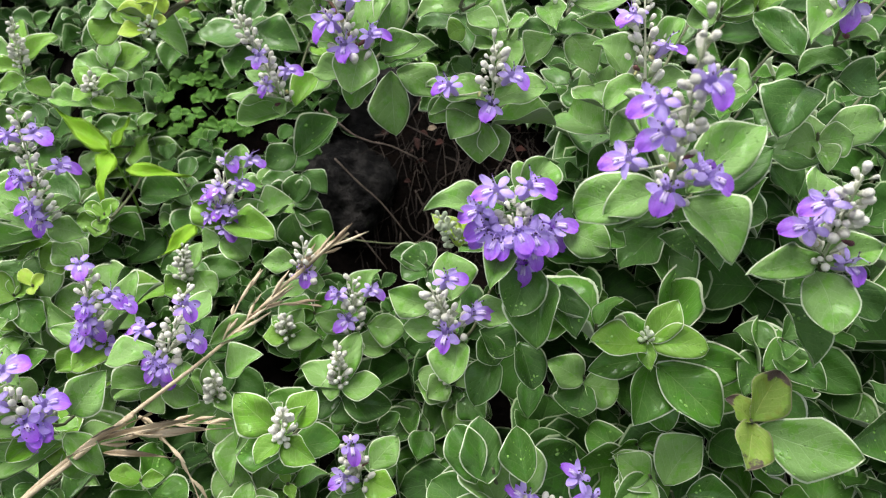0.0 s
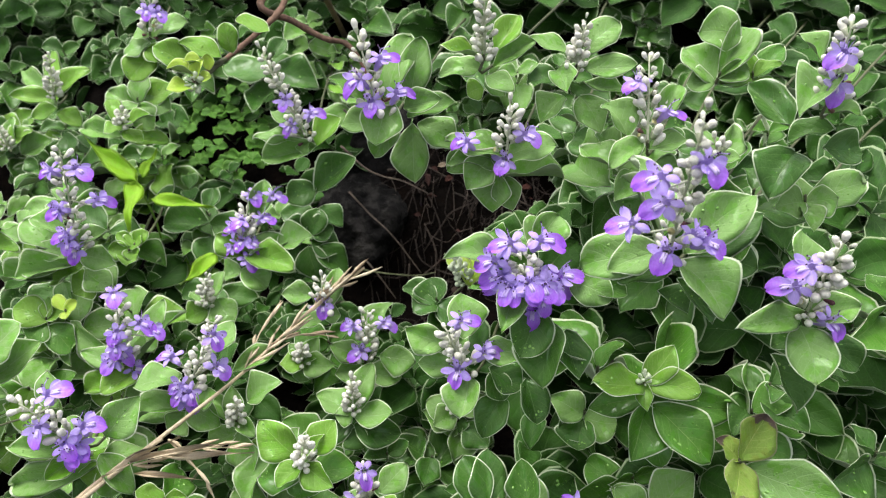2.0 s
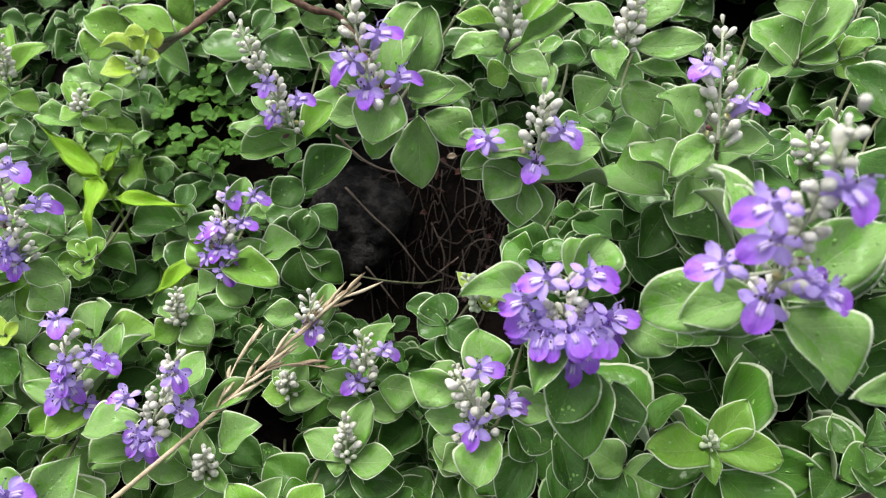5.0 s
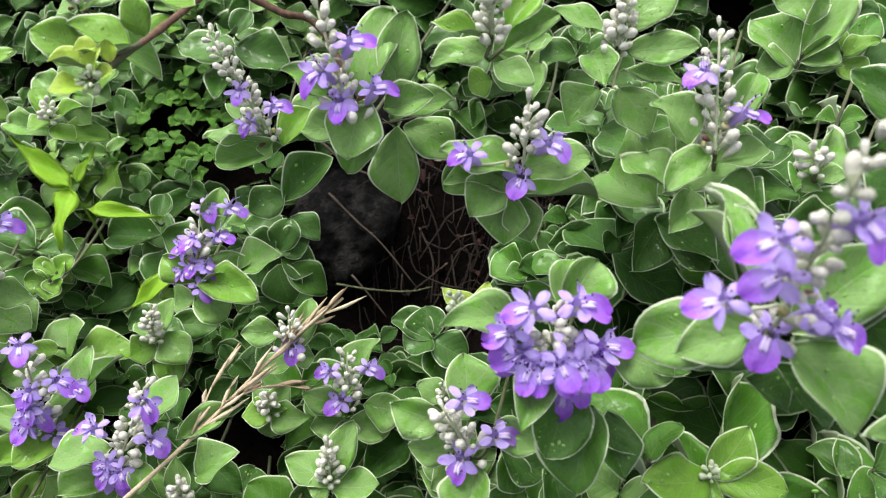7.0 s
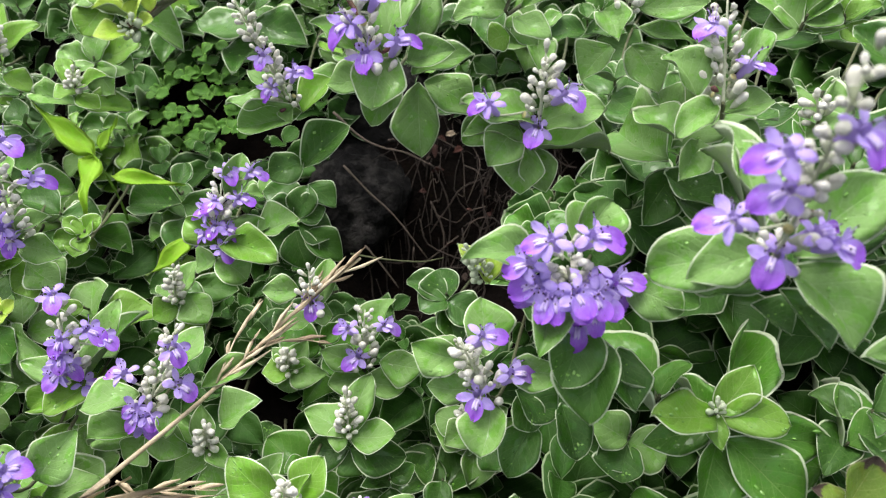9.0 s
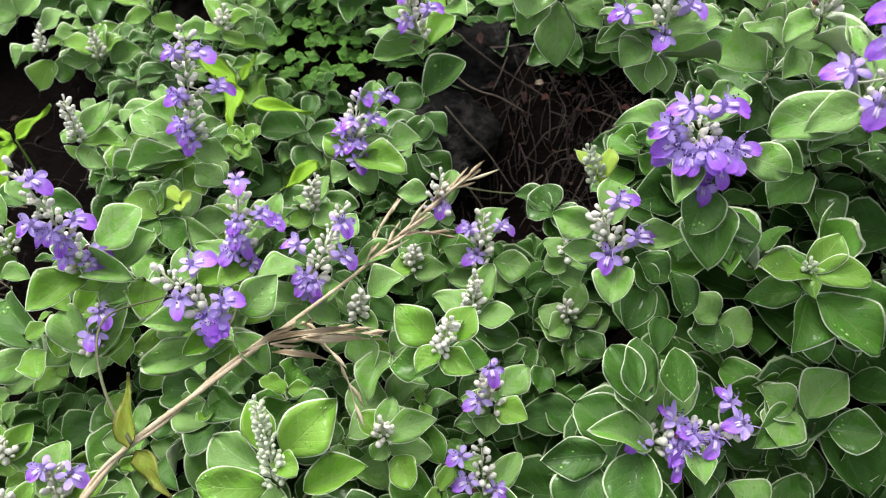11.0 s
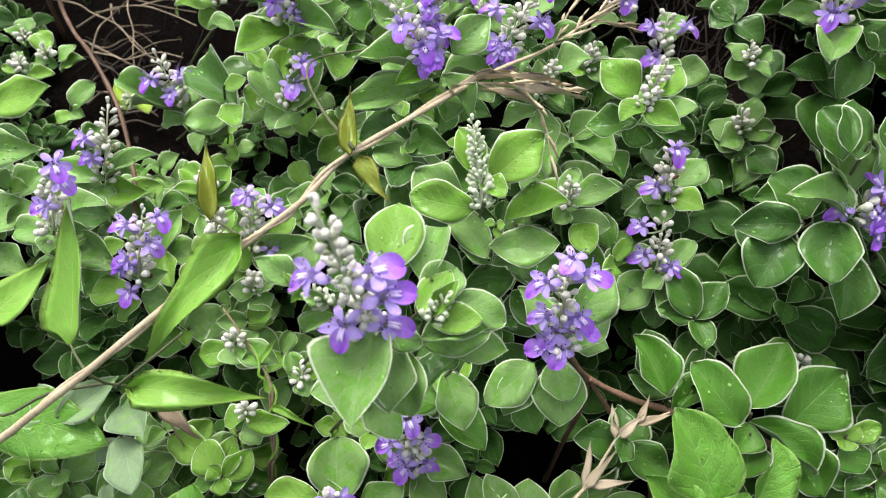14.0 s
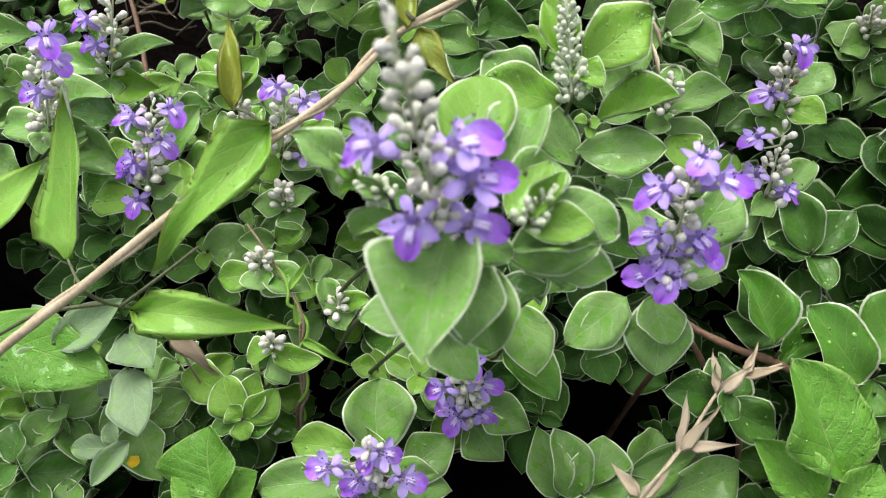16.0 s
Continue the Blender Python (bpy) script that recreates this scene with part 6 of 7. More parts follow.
shoot('leafy', (0.092, 0.271, 0.361), (0.089, 0.270, 0.376),
      leaves=[(0.092, 0.271, 0.356, 0.067, 0.279, 0.368, 0.0232), (0.092, 0.271, 0.355, 0.116, 0.268, 0.353, 0.0271),
              (0.093, 0.271, 0.353, 0.088, 0.251, 0.344, 0.0272), (0.093, 0.271, 0.351, 0.074, 0.262, 0.347, 0.0218)])
shoot('leafy', (0.027, 0.188, 0.394), (0.025, 0.191, 0.407),
      leaves=[(0.024, 0.184, 0.387, 0.020, 0.216, 0.403, 0.0256), (0.045, 0.184, 0.388, 0.040, 0.208, 0.406, 0.0198),
              (0.018, 0.186, 0.383, 0.007, 0.215, 0.396, 0.0227)])
# old tone paints in the shade at the lip of the hollow
shoot('leafy', (-0.013, 0.381, 0.352), (-0.013, 0.380, 0.363), tone='old',
      leaves=[(-0.013, 0.381, 0.347, -0.031, 0.371, 0.348, 0.0273), (-0.013, 0.381, 0.346, 0.010, 0.369, 0.339, 0.0273),
              (-0.013, 0.381, 0.346, -0.018, 0.401, 0.357, 0.0273), (-0.013, 0.381, 0.342, -0.004, 0.352, 0.331, 0.0229),
              (-0.013, 0.381, 0.344, -0.041, 0.395, 0.350, 0.0228)])
shoot('bud', (-0.591, 0.335, 0.270), (-0.590, 0.334, 0.279),
      leaves=[(-0.593, 0.337, 0.270, -0.604, 0.355, 0.282, 0.0202), (-0.582, 0.334, 0.265, -0.569, 0.347, 0.276, 0.0172),
              (-0.579, 0.329, 0.258, -0.561, 0.343, 0.265, 0.0214), (-0.592, 0.335, 0.262, -0.606, 0.333, 0.262, 0.0153)])
shoot('bud', (-0.605, 0.313, 0.270), (-0.599, 0.313, 0.280),
      leaves=[(-0.606, 0.313, 0.269, -0.606, 0.327, 0.278, 0.0109), (-0.599, 0.313, 0.265, -0.572, 0.313, 0.269, 0.0139),
              (-0.607, 0.313, 0.266, -0.622, 0.312, 0.269, 0.0109)])
shoot('bud', (-0.625, 0.355, 0.270), (-0.621, 0.355, 0.279),
      leaves=[(-0.627, 0.360, 0.271, -0.629, 0.373, 0.280, 0.0197), (-0.625, 0.353, 0.263, -0.648, 0.363, 0.273, 0.0125)])
shoot('leafy', (-0.554, 0.293, 0.250), (-0.552, 0.293, 0.255),
      leaves=[(-0.554, 0.294, 0.248, -0.535, 0.312, 0.265, 0.0208), (-0.556, 0.293, 0.244, -0.566, 0.283, 0.240, 0.0149),
              (-0.556, 0.293, 0.244, -0.542, 0.291, 0.244, 0.0149)])
shoot('leafy', (-0.584, 0.245, 0.280), (-0.581, 0.245, 0.286),
      leaves=[(-0.588, 0.249, 0.281, -0.534, 0.261, 0.299, 0.0327), (-0.569, 0.249, 0.276, -0.541, 0.259, 0.280, 0.0137)])
shoot('leafy', (-0.555, 0.196, 0.280), (-0.552, 0.196, 0.286),
      leaves=[(-0.559, 0.199, 0.281, -0.503, 0.191, 0.300, 0.0290)])
shoot('bud', (-0.498, 0.294, 0.260), (-0.491, 0.294, 0.273), tone='young',
      leaves=[(-0.499, 0.294, 0.258, -0.515, 0.310, 0.268, 0.0116), (-0.499, 0.294, 0.258, -0.496, 0.308, 0.265, 0.0107),
              (-0.492, 0.309, 0.266, -0.478, 0.290, 0.258, 0.0195), (-0.499, 0.294, 0.256, -0.507, 0.298, 0.260, 0.0107)])

# ---- dry grass stalk that leans over the shrub, with its twining vine ----
def grass_head(parent, foot, line, count, spread, material, size=0.018):
    """Spikelets along the end of a stalk."""
    r = random.Random(len(line) * 7 + count)
    pts = smooth_line(line, 6)
    for k in range(count):
        q = pts[int((len(pts) - 2) * (k + 0.5) / count)]
        nxt = pts[min(len(pts) - 1, int((len(pts) - 2) * (k + 0.5) / count) + 1)]
        d = (nxt - q).normalized()
        out = Vector((r.uniform(-1, 1), r.uniform(-1, 1), r.uniform(-0.4, 0.8))).normalized()
        end = q + (d + out * spread).normalized() * size * r.uniform(0.6, 1.3)
        mid = q.lerp(end, 0.5) + out * 0.001
        v, f = tube([q - foot, q.lerp(mid, 0.5) - foot, mid - foot, mid.lerp(end, 0.5) - foot, end - foot], [0.0004, 0.0010, 0.0013, 0.0009, 0.0002], 5)
        part("spikelet", mesh_from("spikelet", v, f, [material]), parent)


stalk_line = [(-0.071, 0.389, 0.378), (-0.106, 0.349, 0.374), (-0.149, 0.292, 0.366), (-0.182, 0.226, 0.387), (-0.222, 0.178, 0.385),
              (-0.255, 0.142, 0.379), (-0.273, 0.115, 0.368), (-0.296, 0.096, 0.354), (-0.336, 0.050, 0.337), (-0.374, 0.020, 0.310), (-0.413, -0.008, 0.283), (-0.52, -0.08, 0.20), (-0.60, -0.14, 0.0)]
foot = Vector((-0.60, -0.14, ground_height(-0.60, -0.14)))
stalk = thing("dry_grass_stalk", foot, "bleached dry grass stalk with a seed head, wound by a vine", "grass")
back = [Vector(p) - foot for p in reversed(stalk_line)]
back[0] = Vector((0, 0, -0.01))
part("stalk", stem_mesh("stalk", back, 0.0026, 0.0010, M_STRAW, 6, 7, 0.0), stalk)
twist = smooth_line(stalk_line[3:11], 14)
coil = []
for k, p in enumerate(twist):
    a = k * 0.24
    coil.append(p + Vector((math.cos(a) * 0.0021, 0.0012 * math.sin(a), math.sin(a) * 0.0021)) - foot)
v, f = tube(coil, [0.0012] * len(coil), 6)
part("vine_strand", mesh_from("vine_strand", v, f, [M_STRAW]), stalk)
side_stalks = [
    [(-0.147, 0.296, 0.368), (-0.140, 0.328, 0.374), (-0.130, 0.352, 0.378)],
    [(-0.132, 0.316, 0.370), (-0.110, 0.330, 0.366), (-0.086, 0.332, 0.360)],
    [(-0.190, 0.205, 0.392), (-0.155, 0.222, 0.384), (-0.128, 0.226, 0.378)],
    [(-0.175, 0.224, 0.390), (-0.150, 0.205, 0.374), (-0.138, 0.185, 0.345)],
]
for k, line in enumerate(side_stalks):
    part("side_stalk", stem_mesh("side_stalk", [Vector(p) - foot for p in line], 0.0007, 0.0003, M_STRAW), stalk)
    grass_head(stalk, foot, [Vector(p) for p in line], (5, 7, 9, 6)[k], 0.26, M_STRAW if k != 1 else M_HUSK, 0.016)
grass_head(stalk, foot, [Vector(p) for p in reversed(stalk_line[:3])], 19, 0.30, M_STRAW, 0.024)
grass_head(stalk, foot, [Vector(p) for p in reversed(stalk_line[:2])], 10, 0.45, M_HUSK, 0.019)
for a, b, w in (((-0.192, 0.206, 0.393), (-0.140, 0.226, 0.384), 0.0042), ((-0.176, 0.213, 0.388), (-0.124, 0.224, 0.378), 0.0048), ((-0.188, 0.200, 0.391), (-0.150, 0.203, 0.380), 0.0038), ((-0.205, 0.196, 0.393), (-0.168, 0.226, 0.392), 0.0036)):
    v, fc, s, uv, ed = blade_arrays(random.Random(int(-1e4 * b[0])), "lance", 8, 4)
    part("husk", mesh_from("husk", v, fc, [M_STRAW, M_STRAW], s, True, uv, ed), stalk, Matrix.Translation(-foot) @ blade_pose(a, b, w), "dry papery husk")

foot = Vector((-0.43, -0.02, ground_height(-0.43, -0.02)))
vine = thing("twining_vine", foot, "green twining vine with long pointed wet leaves", "vine")
for line, a, b in (
    ([(-0.374, 0.020, 0.310), (-0.372, 0.026, 0.290), (-0.368, 0.033, 0.276)], 0.0010, 0.0008),
    ([(-0.370, 0.029, 0.282), (-0.352, 0.046, 0.292), (-0.338, 0.060, 0.300)], 0.0010, 0.0008),
    ([(-0.250, 0.141, 0.386), (-0.276, 0.171, 0.384), (-0.298, 0.209, 0.378), (-0.300, 0.235, 0.374), (-0.267, 0.251, 0.375)], 0.0011, 0.0006),
    ([(-0.301, 0.090, 0.358), (-0.318, 0.102, 0.352), (-0.330, 0.110, 0.346)], 0.0009, 0.0007),
    ([(-0.372, 0.026, 0.290), (-0.410, 0.020, 0.276), (-0.440, 0.010, 0.258), (-0.488, 0.026, 0.224)], 0.0011, 0.0008),
    ([(-0.380, 0.026, 0.30), (-0.405, 0.045, 0.275), (-0.424, 0.061, 0.262)], 0.0009, 0.0007),
):
    part("vine_stem", stem_mesh("vine_stem", [Vector(p) - foot for p in line], a, b, M_RED if a > 0.0011 else M_STEM), vine)
for tone, a, b, w in (
    ("bronze", (-0.330, 0.110, 0.345), (-0.345, 0.153, 0.367), 0.0115), ("lance", (-0.301, 0.090, 0.360), (-0.338, 0.024, 0.327), 0.025),
    ("lance", (-0.367, 0.033, 0.274), (-0.283, 0.039, 0.278), 0.024), ("lance", (-0.424, 0.061, 0.262), (-0.441, 0.132, 0.320), 0.031),
    ("lance", (-0.486, 0.067, 0.263), (-0.454, 0.110, 0.284), 0.030), ("broad", (-0.488, 0.026, 0.223), (-0.394, 0.018, 0.220), 0.048),
    ("bronze", (-0.252, 0.139, 0.383), (-0.259, 0.174, 0.402), 0.0105), ("bronze", (-0.247, 0.139, 0.383), (-0.226, 0.118, 0.372), 0.012),
    ("lance", (-0.500, -0.010, 0.255), (-0.455, 0.030, 0.268), 0.028),
):
    PLACED.extend((*Vector(a).lerp(Vector(b), k), w) for k in (0.2, 0.5, 0.8))
    part("leaf", rnd.choice(BLADES[tone] if tone != "broad" else BLADES["broad"][:5]), vine, Matrix.Translation(-foot) @ blade_pose(a, b, w, FACING, rnd.uniform(-0.3, 0.3)))

foot = Vector((-0.297, 0.022, ground_height(-0.297, 0.022)))
twiner = thing("withered_twiner", foot, "thin yellow-green twiner wound round a withered stem", "vine")
line = [Vector(p) - foot for p in ((-0.297, 0.022, 0.05), (-0.298, 0.036, 0.172), (-0.295, 0.044, 0.190), (-0.298, 0.055, 0.212), (-0.298, 0.067, 0.232), (-0.309, 0.079, 0.242), (-0.325, 0.093, 0.253), (-0.338, 0.105, 0.262))]
for k in range(3):
    strand = [p + Vector((0.0016 * math.cos(2.1 * k + 1.3 * i), 0.0012 * math.sin(2.1 * k + 1.3 * i), 0)) for i, p in enumerate(line[: 8 if k == 0 else 5])]
    part("withered_stem", stem_mesh("withered_stem", strand, 0.0013, 0.0007, M_HUSK, 6), twiner)
coil = [p + Vector((math.cos(k * 0.55) * 0.0030, -0.001 + 0.0026 * math.sin(k * 0.55), 0)) for k, p in enumerate(smooth_line(line[1:7], 8))]
v, f = tube(coil, [0.0010] * len(coil), 6)
part("green_strand", mesh_from("green_strand", v, f, [M_LEAF["lance"]], None, True, [(0.3, 0.5)] * len(v), [(0, 0)] * len(v)), twiner)
for a, b, w in (((-0.297, 0.060, 0.226), (-0.266, 0.052, 0.222), 0.006), ((-0.309, 0.079, 0.243), (-0.300, 0.098, 0.252), 0.005), ((-0.300, 0.066, 0.230), (-0.304, 0.080, 0.243), 0.006)):
    part("leaf", BLADES["lance"][1], twiner, Matrix.Translation(-foot) @ blade_pose(a, b, w))
    PLACED.append((*Vector(a).lerp(Vector(b), 0.5), 0.006))
PLACED.extend((*(p + foot), 0.010) for p in smooth_line(line[1:], 4))
foot = Vector((-0.352, 0.034, ground_height(-0.352, 0.034)))
husk = thing("withered_leaf", foot, "long withered brown leaf hanging in the shade", "dead leaf")
part("stem", stem_mesh("stem", [(0, 0, -0.01), (-0.010, 0.008, 0.10), Vector((-0.366, 0.044, 0.238)) - foot], 0.0009, 0.0006, M_HUSK), husk)
v, fc, sd, uv, ed = blade_arrays(random.Random(9), "lance", 9, 5)
part("blade", mesh_from("blade", v, fc, [M_HUSK, M_HUSK], sd, True, uv, ed), husk, Matrix.Translation(-foot) @ blade_pose((-0.366, 0.044, 0.238), (-0.340, 0.036, 0.208), 0.010))
PLACED.append((-0.353, 0.040, 0.224, 0.012))


# ---- weeds with bright narrow leaves ----
def weed(foot_xy, rows, label):
    f0 = Vector((*foot_xy, ground_height(*foot_xy)))
    w = thing("narrow_leaved_weed", f0, label, "weed")
    top = Vector(rows[0][0])
    part("stem", stem_mesh("stem", [(0, 0, -0.01), (top - f0) * 0.5 + Vector((0.004, 0, 0)), top - f0], 0.0013, 0.0008, M_LEAF_STEM), w)
    for a, b, width in rows:
        PLACED.extend((*Vector(a).lerp(Vector(b), k), width * 2.2) for k in (0.05, 0.35, 0.65, 0.95))
        part("leaf", rnd.choice(BLADES["weed"]), w, Matrix.Translation(-f0) @ blade_pose(a, b, width, FACING, rnd.uniform(-0.1, 0.1)))


M_LEAF_STEM = grain_material("stem_fresh_green", (0.14, 0.28, 0.03), (0.24, 0.40, 0.06), 400, 0.6)
weed((-0.292, 0.51), [((-0.289, 0.499, 0.371), (-0.345, 0.538, 0.392), 0.019), ((-0.284, 0.501, 0.374), (-0.274, 0.527, 0.388), 0.009),
                      ((-0.289, 0.498, 0.370), (-0.287, 0.452, 0.350), 0.017), ((-0.276, 0.489, 0.359), (-0.218, 0.484, 0.356), 0.013),
                      ((-0.284, 0.503, 0.375), (-0.278, 0.520, 0.384), 0.008)], "bright lime weed with narrow pointed leaves")
weed((-0.212, 0.47), [((-0.214, 0.455, 0.325), (-0.243, 0.427, 0.312), 0.016)], "single bright narrow weed leaf in the shade")
weed((-0.52, 0.50), [((-0.516, 0.495, 0.300), (-0.490, 0.530, 0.317), 0.013), ((-0.519, 0.493, 0.298), (-0.512, 0.429, 0.266), 0.020),
                     ((-0.519, 0.493, 0.298), (-0.547, 0.477, 0.290), 0.007), ((-0.519, 0.494, 0.299), (-0.541, 0.508, 0.306), 0.008)], "bright lime weed standing in a dark gap")

# ---- lobed-leaved plant at the edge of the gap ----
def leaflet_mesh(r):
    """A thin wedge-shaped leaflet with a lobed and toothed end, one long and one wide, on +Y."""
    nu, nv = 24, 5
    verts, uv, faces = [], [], []
    cut, lean, cup = r.uniform(0.10, 0.17), r.uniform(-0.2, 0.2), r.uniform(-0.10, 0.14)
    for layer in (0.0, -0.010):
        for j in range(nv + 1):
            q = (j / nv) ** 0.9
            for i in range(nu + 1):
                s = 2 * i / nu - 1
                a = s * 1.25
                teeth = 0.045 * abs(math.sin(4.5 * math.pi * s)) + cut * (abs(math.cos(1.5 * math.pi * s)) - 1) * (1 - 0.3 * abs(s))
                rad = q * (0.92 - 0.16 * s * s + teeth * q ** 3 + 0.04 * lean * s)
                verts.append((0.62 * math.sin(a) * rad * q ** 0.35, rad * (0.30 + 0.70 * math.cos(a)) + 0.02, cup * q * (1 - s * s) + 0.03 * math.sin(7 * s + lean * 9) * q * q + layer))
                uv.append((i / nu, q))
    n = (nu + 1) * (nv + 1)
    for j in range(nv):
        for i in range(nu):
            a = j * (nu + 1) + i
            faces += [(a, a + 1, a + nu + 2, a + nu + 1), (n + a, n + a + nu + 1, n + a + nu + 2, n + a + 1)]
    for i in range(nu):
        a = nv * (nu + 1) + i
        faces.append((a, a + 1, n + a + 1, n + a))
    return mesh_from("leaflet", verts, faces, [M_LEAF["lobed"]], None, True, uv, [(0, 0)] * len(verts))


f0 = Vector((-0.67, 0.52, ground_height(-0.67, 0.52)))
plant = thing("lobed_leaf_plant", f0, "pale green plant with soft lobed and toothed leaflets", "plant")
r = random.Random(21)
LOBED = [leaflet_mesh(r) for _ in range(5)]
for line in (
    [(-0.67, 0.52, f0.z - 0.01), (-0.668, 0.500, 0.36), (-0.640, 0.492, 0.386), (-0.621, 0.505, 0.385), (-0.610, 0.512, 0.380), (-0.583, 0.527, 0.372), (-0.564, 0.538, 0.367)],
    [(-0.672, 0.518, f0.z - 0.01), (-0.690, 0.480, 0.36), (-0.670, 0.458, 0.373), (-0.646, 0.463, 0.347), (-0.631, 0.466, 0.331), (-0.628, 0.462, 0.321)],
    [(-0.640, 0.492, 0.386), (-0.625, 0.500, 0.372), (-0.614, 0.500, 0.358)],
    [(-0.621, 0.505, 0.385), (-0.590, 0.540, 0.395), (-0.548, 0.558, 0.377)],
):
    part("leaf_stalk", stem_mesh("leaf_stalk", [Vector(p) - f0 for p in line], 0.0009, 0.0005, M_LEAF_STEM), plant)
for a, b, w in (
    ((-0.567, 0.540, 0.366), (-0.545, 0.548, 0.363), 0.0189), ((-0.585, 0.530, 0.371), (-0.573, 0.532, 0.367), 0.0108), ((-0.583, 0.532, 0.372), (-0.569, 0.544, 0.384), 0.0135),
    ((-0.606, 0.518, 0.377), (-0.592, 0.513, 0.360), 0.0300), ((-0.612, 0.510, 0.372), (-0.607, 0.495, 0.350), 0.0290), ((-0.620, 0.494, 0.357), (-0.609, 0.485, 0.336), 0.0300),
    ((-0.548, 0.558, 0.376), (-0.534, 0.557, 0.365), 0.0202), ((-0.603, 0.525, 0.387), (-0.584, 0.537, 0.391), 0.0240), ((-0.619, 0.508, 0.380), (-0.626, 0.492, 0.370), 0.0280),
    ((-0.633, 0.468, 0.330), (-0.610, 0.477, 0.324), 0.0200), ((-0.634, 0.467, 0.329), (-0.634, 0.448, 0.307), 0.0243), ((-0.630, 0.464, 0.320), (-0.612, 0.462, 0.302), 0.0250),
    ((-0.653, 0.459, 0.340), (-0.650, 0.436, 0.310), 0.0290), ((-0.658, 0.456, 0.343), (-0.670, 0.436, 0.331), 0.0290), ((-0.642, 0.472, 0.348), (-0.635, 0.467, 0.338), 0.0230),
):
    part("leaflet", r.choice(LOBED), plant, Matrix.Translation(-f0) @ blade_pose(a, b, w, FACING, r.uniform(-0.3, 0.3)))
    PLACED.append((*Vector(a).lerp(Vector(b), 0.5), 0.03))


# ---- woody branches and loose twigs ----
def branch(name, label, lines, material, category="branch"):
    p0 = Vector(lines[0][0][0])
    e = thing(name, p0, label, category)
    for pts, a, b in lines:
        part("limb", stem_mesh("limb", [Vector(p) - p0 for p in pts], a, b, material, 5, 7, 0.25), e)


branch("woody_branch", "bare grey-brown branch that carries the upper shoots", [
    ([(-0.13, 0.80, ground_height(-0.13, 0.80) - 0.01), (-0.125, 0.62, 0.50), (-0.120, 0.50, 0.57), (-0.121, 0.444, 0.567), (-0.131, 0.412, 0.565), (-0.142, 0.374, 0.567), (-0.152, 0.341, 0.571)], 0.0032, 0.0011),
    ([(-0.122, 0.52, 0.565), (-0.140, 0.462, 0.561), (-0.117, 0.453, 0.553), (-0.095, 0.445, 0.545), (-0.076, 0.440, 0.541), (-0.052, 0.405, 0.520)], 0.0027, 0.0015)], M_WOOD)
branch("reddish_branch", "reddish-brown bare stems in the open shade", [
    ([(0.03, 0.11, ground_height(0.03, 0.11) - 0.01), (-0.01, 0.102, 0.205), (-0.037, 0.100, 0.230), (-0.068, 0.099, 0.241), (-0.098, 0.102, 0.254), (-0.118, 0.09, 0.30)], 0.0026, 0.0015),
    ([(-0.02, 0.075, ground_height(-0.02, 0.075) - 0.01), (-0.039, 0.082, 0.167), (-0.071, 0.095, 0.214), (-0.090, 0.102, 0.240), (-0.096, 0.10, 0.255)], 0.0019, 0.0012),
    ([(-0.105, 0.10, ground_height(-0.105, 0.10) - 0.01), (-0.100, 0.102, 0.16), (-0.094, 0.104, 0.22), (-0.097, 0.102, 0.25)], 0.0020, 0.0014)], M_RED)
branch("brown_branch", "thick brown branch low in the shrub", [
    ([(0.13, 0.10, ground_height(0.13, 0.10) - 0.01), (0.085, 0.097, 0.185), (0.046, 0.097, 0.203), (0.009, 0.100, 0.224), (0.004, 0.104, 0.238)], 0.0040, 0.0018)], M_WOOD)
branch("brown_runner", "brown knotty woody runner that crosses the gap", [
    ([(-0.685, 0.475, ground_height(-0.685, 0.475) - 0.01), (-0.665, 0.452, 0.285), (-0.643, 0.427, 0.315), (-0.624, 0.406, 0.326), (-0.604, 0.393, 0.296), (-0.595, 0.382, 0.282), (-0.570, 0.355, 0.281), (-0.537, 0.323, 0.286), (-0.493, 0.275, 0.272), (-0.447, 0.205, 0.268), (-0.425, 0.150, 0.240), (-0.42, 0.13, ground_height(-0.42, 0.13) - 0.01)], 0.0023, 0.0014)], M_RED)
twigs = [
    [(-0.67, 0.462, 0.240), (-0.60, 0.445, 0.232), (-0.526, 0.417, 0.222), (-0.47, 0.40, 0.212)], [(-0.60, 0.478, 0.230), (-0.56, 0.44, 0.23), (-0.50, 0.40, 0.215)],
    [(-0.588, 0.399, 0.215), (-0.575, 0.45, 0.235), (-0.55, 0.49, 0.245)], [(-0.63, 0.44, 0.225), (-0.54, 0.455, 0.24), (-0.42, 0.406, 0.262)],
    [(-0.60, 0.41, 0.21), (-0.53, 0.40, 0.222), (-0.44, 0.385, 0.232)], [(-0.555, 0.47, 0.25), (-0.54, 0.43, 0.228), (-0.51, 0.37, 0.20)], [(-0.65, 0.47, 0.245), (-0.57, 0.465, 0.245), (-0.45, 0.45, 0.25)],
]
r = random.Random(32)
for line in twigs:
    pts = [Vector((-0.578 + (px + 0.56) * 0.72, 0.425 + (py - 0.43) * 0.9, pz + 0.012)) for px, py, pz in smooth_line(line, 2)]
    pts = [p + Vector((r.uniform(-0.004, 0.004), r.uniform(-0.004, 0.004), r.uniform(-0.005, 0.005))) for p in pts]
    fork = [pts[2], pts[2].lerp(pts[3], 0.6) + Vector((0.006, 0.012, 0.006)), pts[3] + Vector((r.uniform(-0.01, 0.02), r.uniform(0.012, 0.03), 0.004))]
    branch("dry_twig", "bleached dry twig in the dark gap", [(pts, 0.0009, 0.0005), (fork, 0.0007, 0.0004)], M_PALETWIG, "twig")
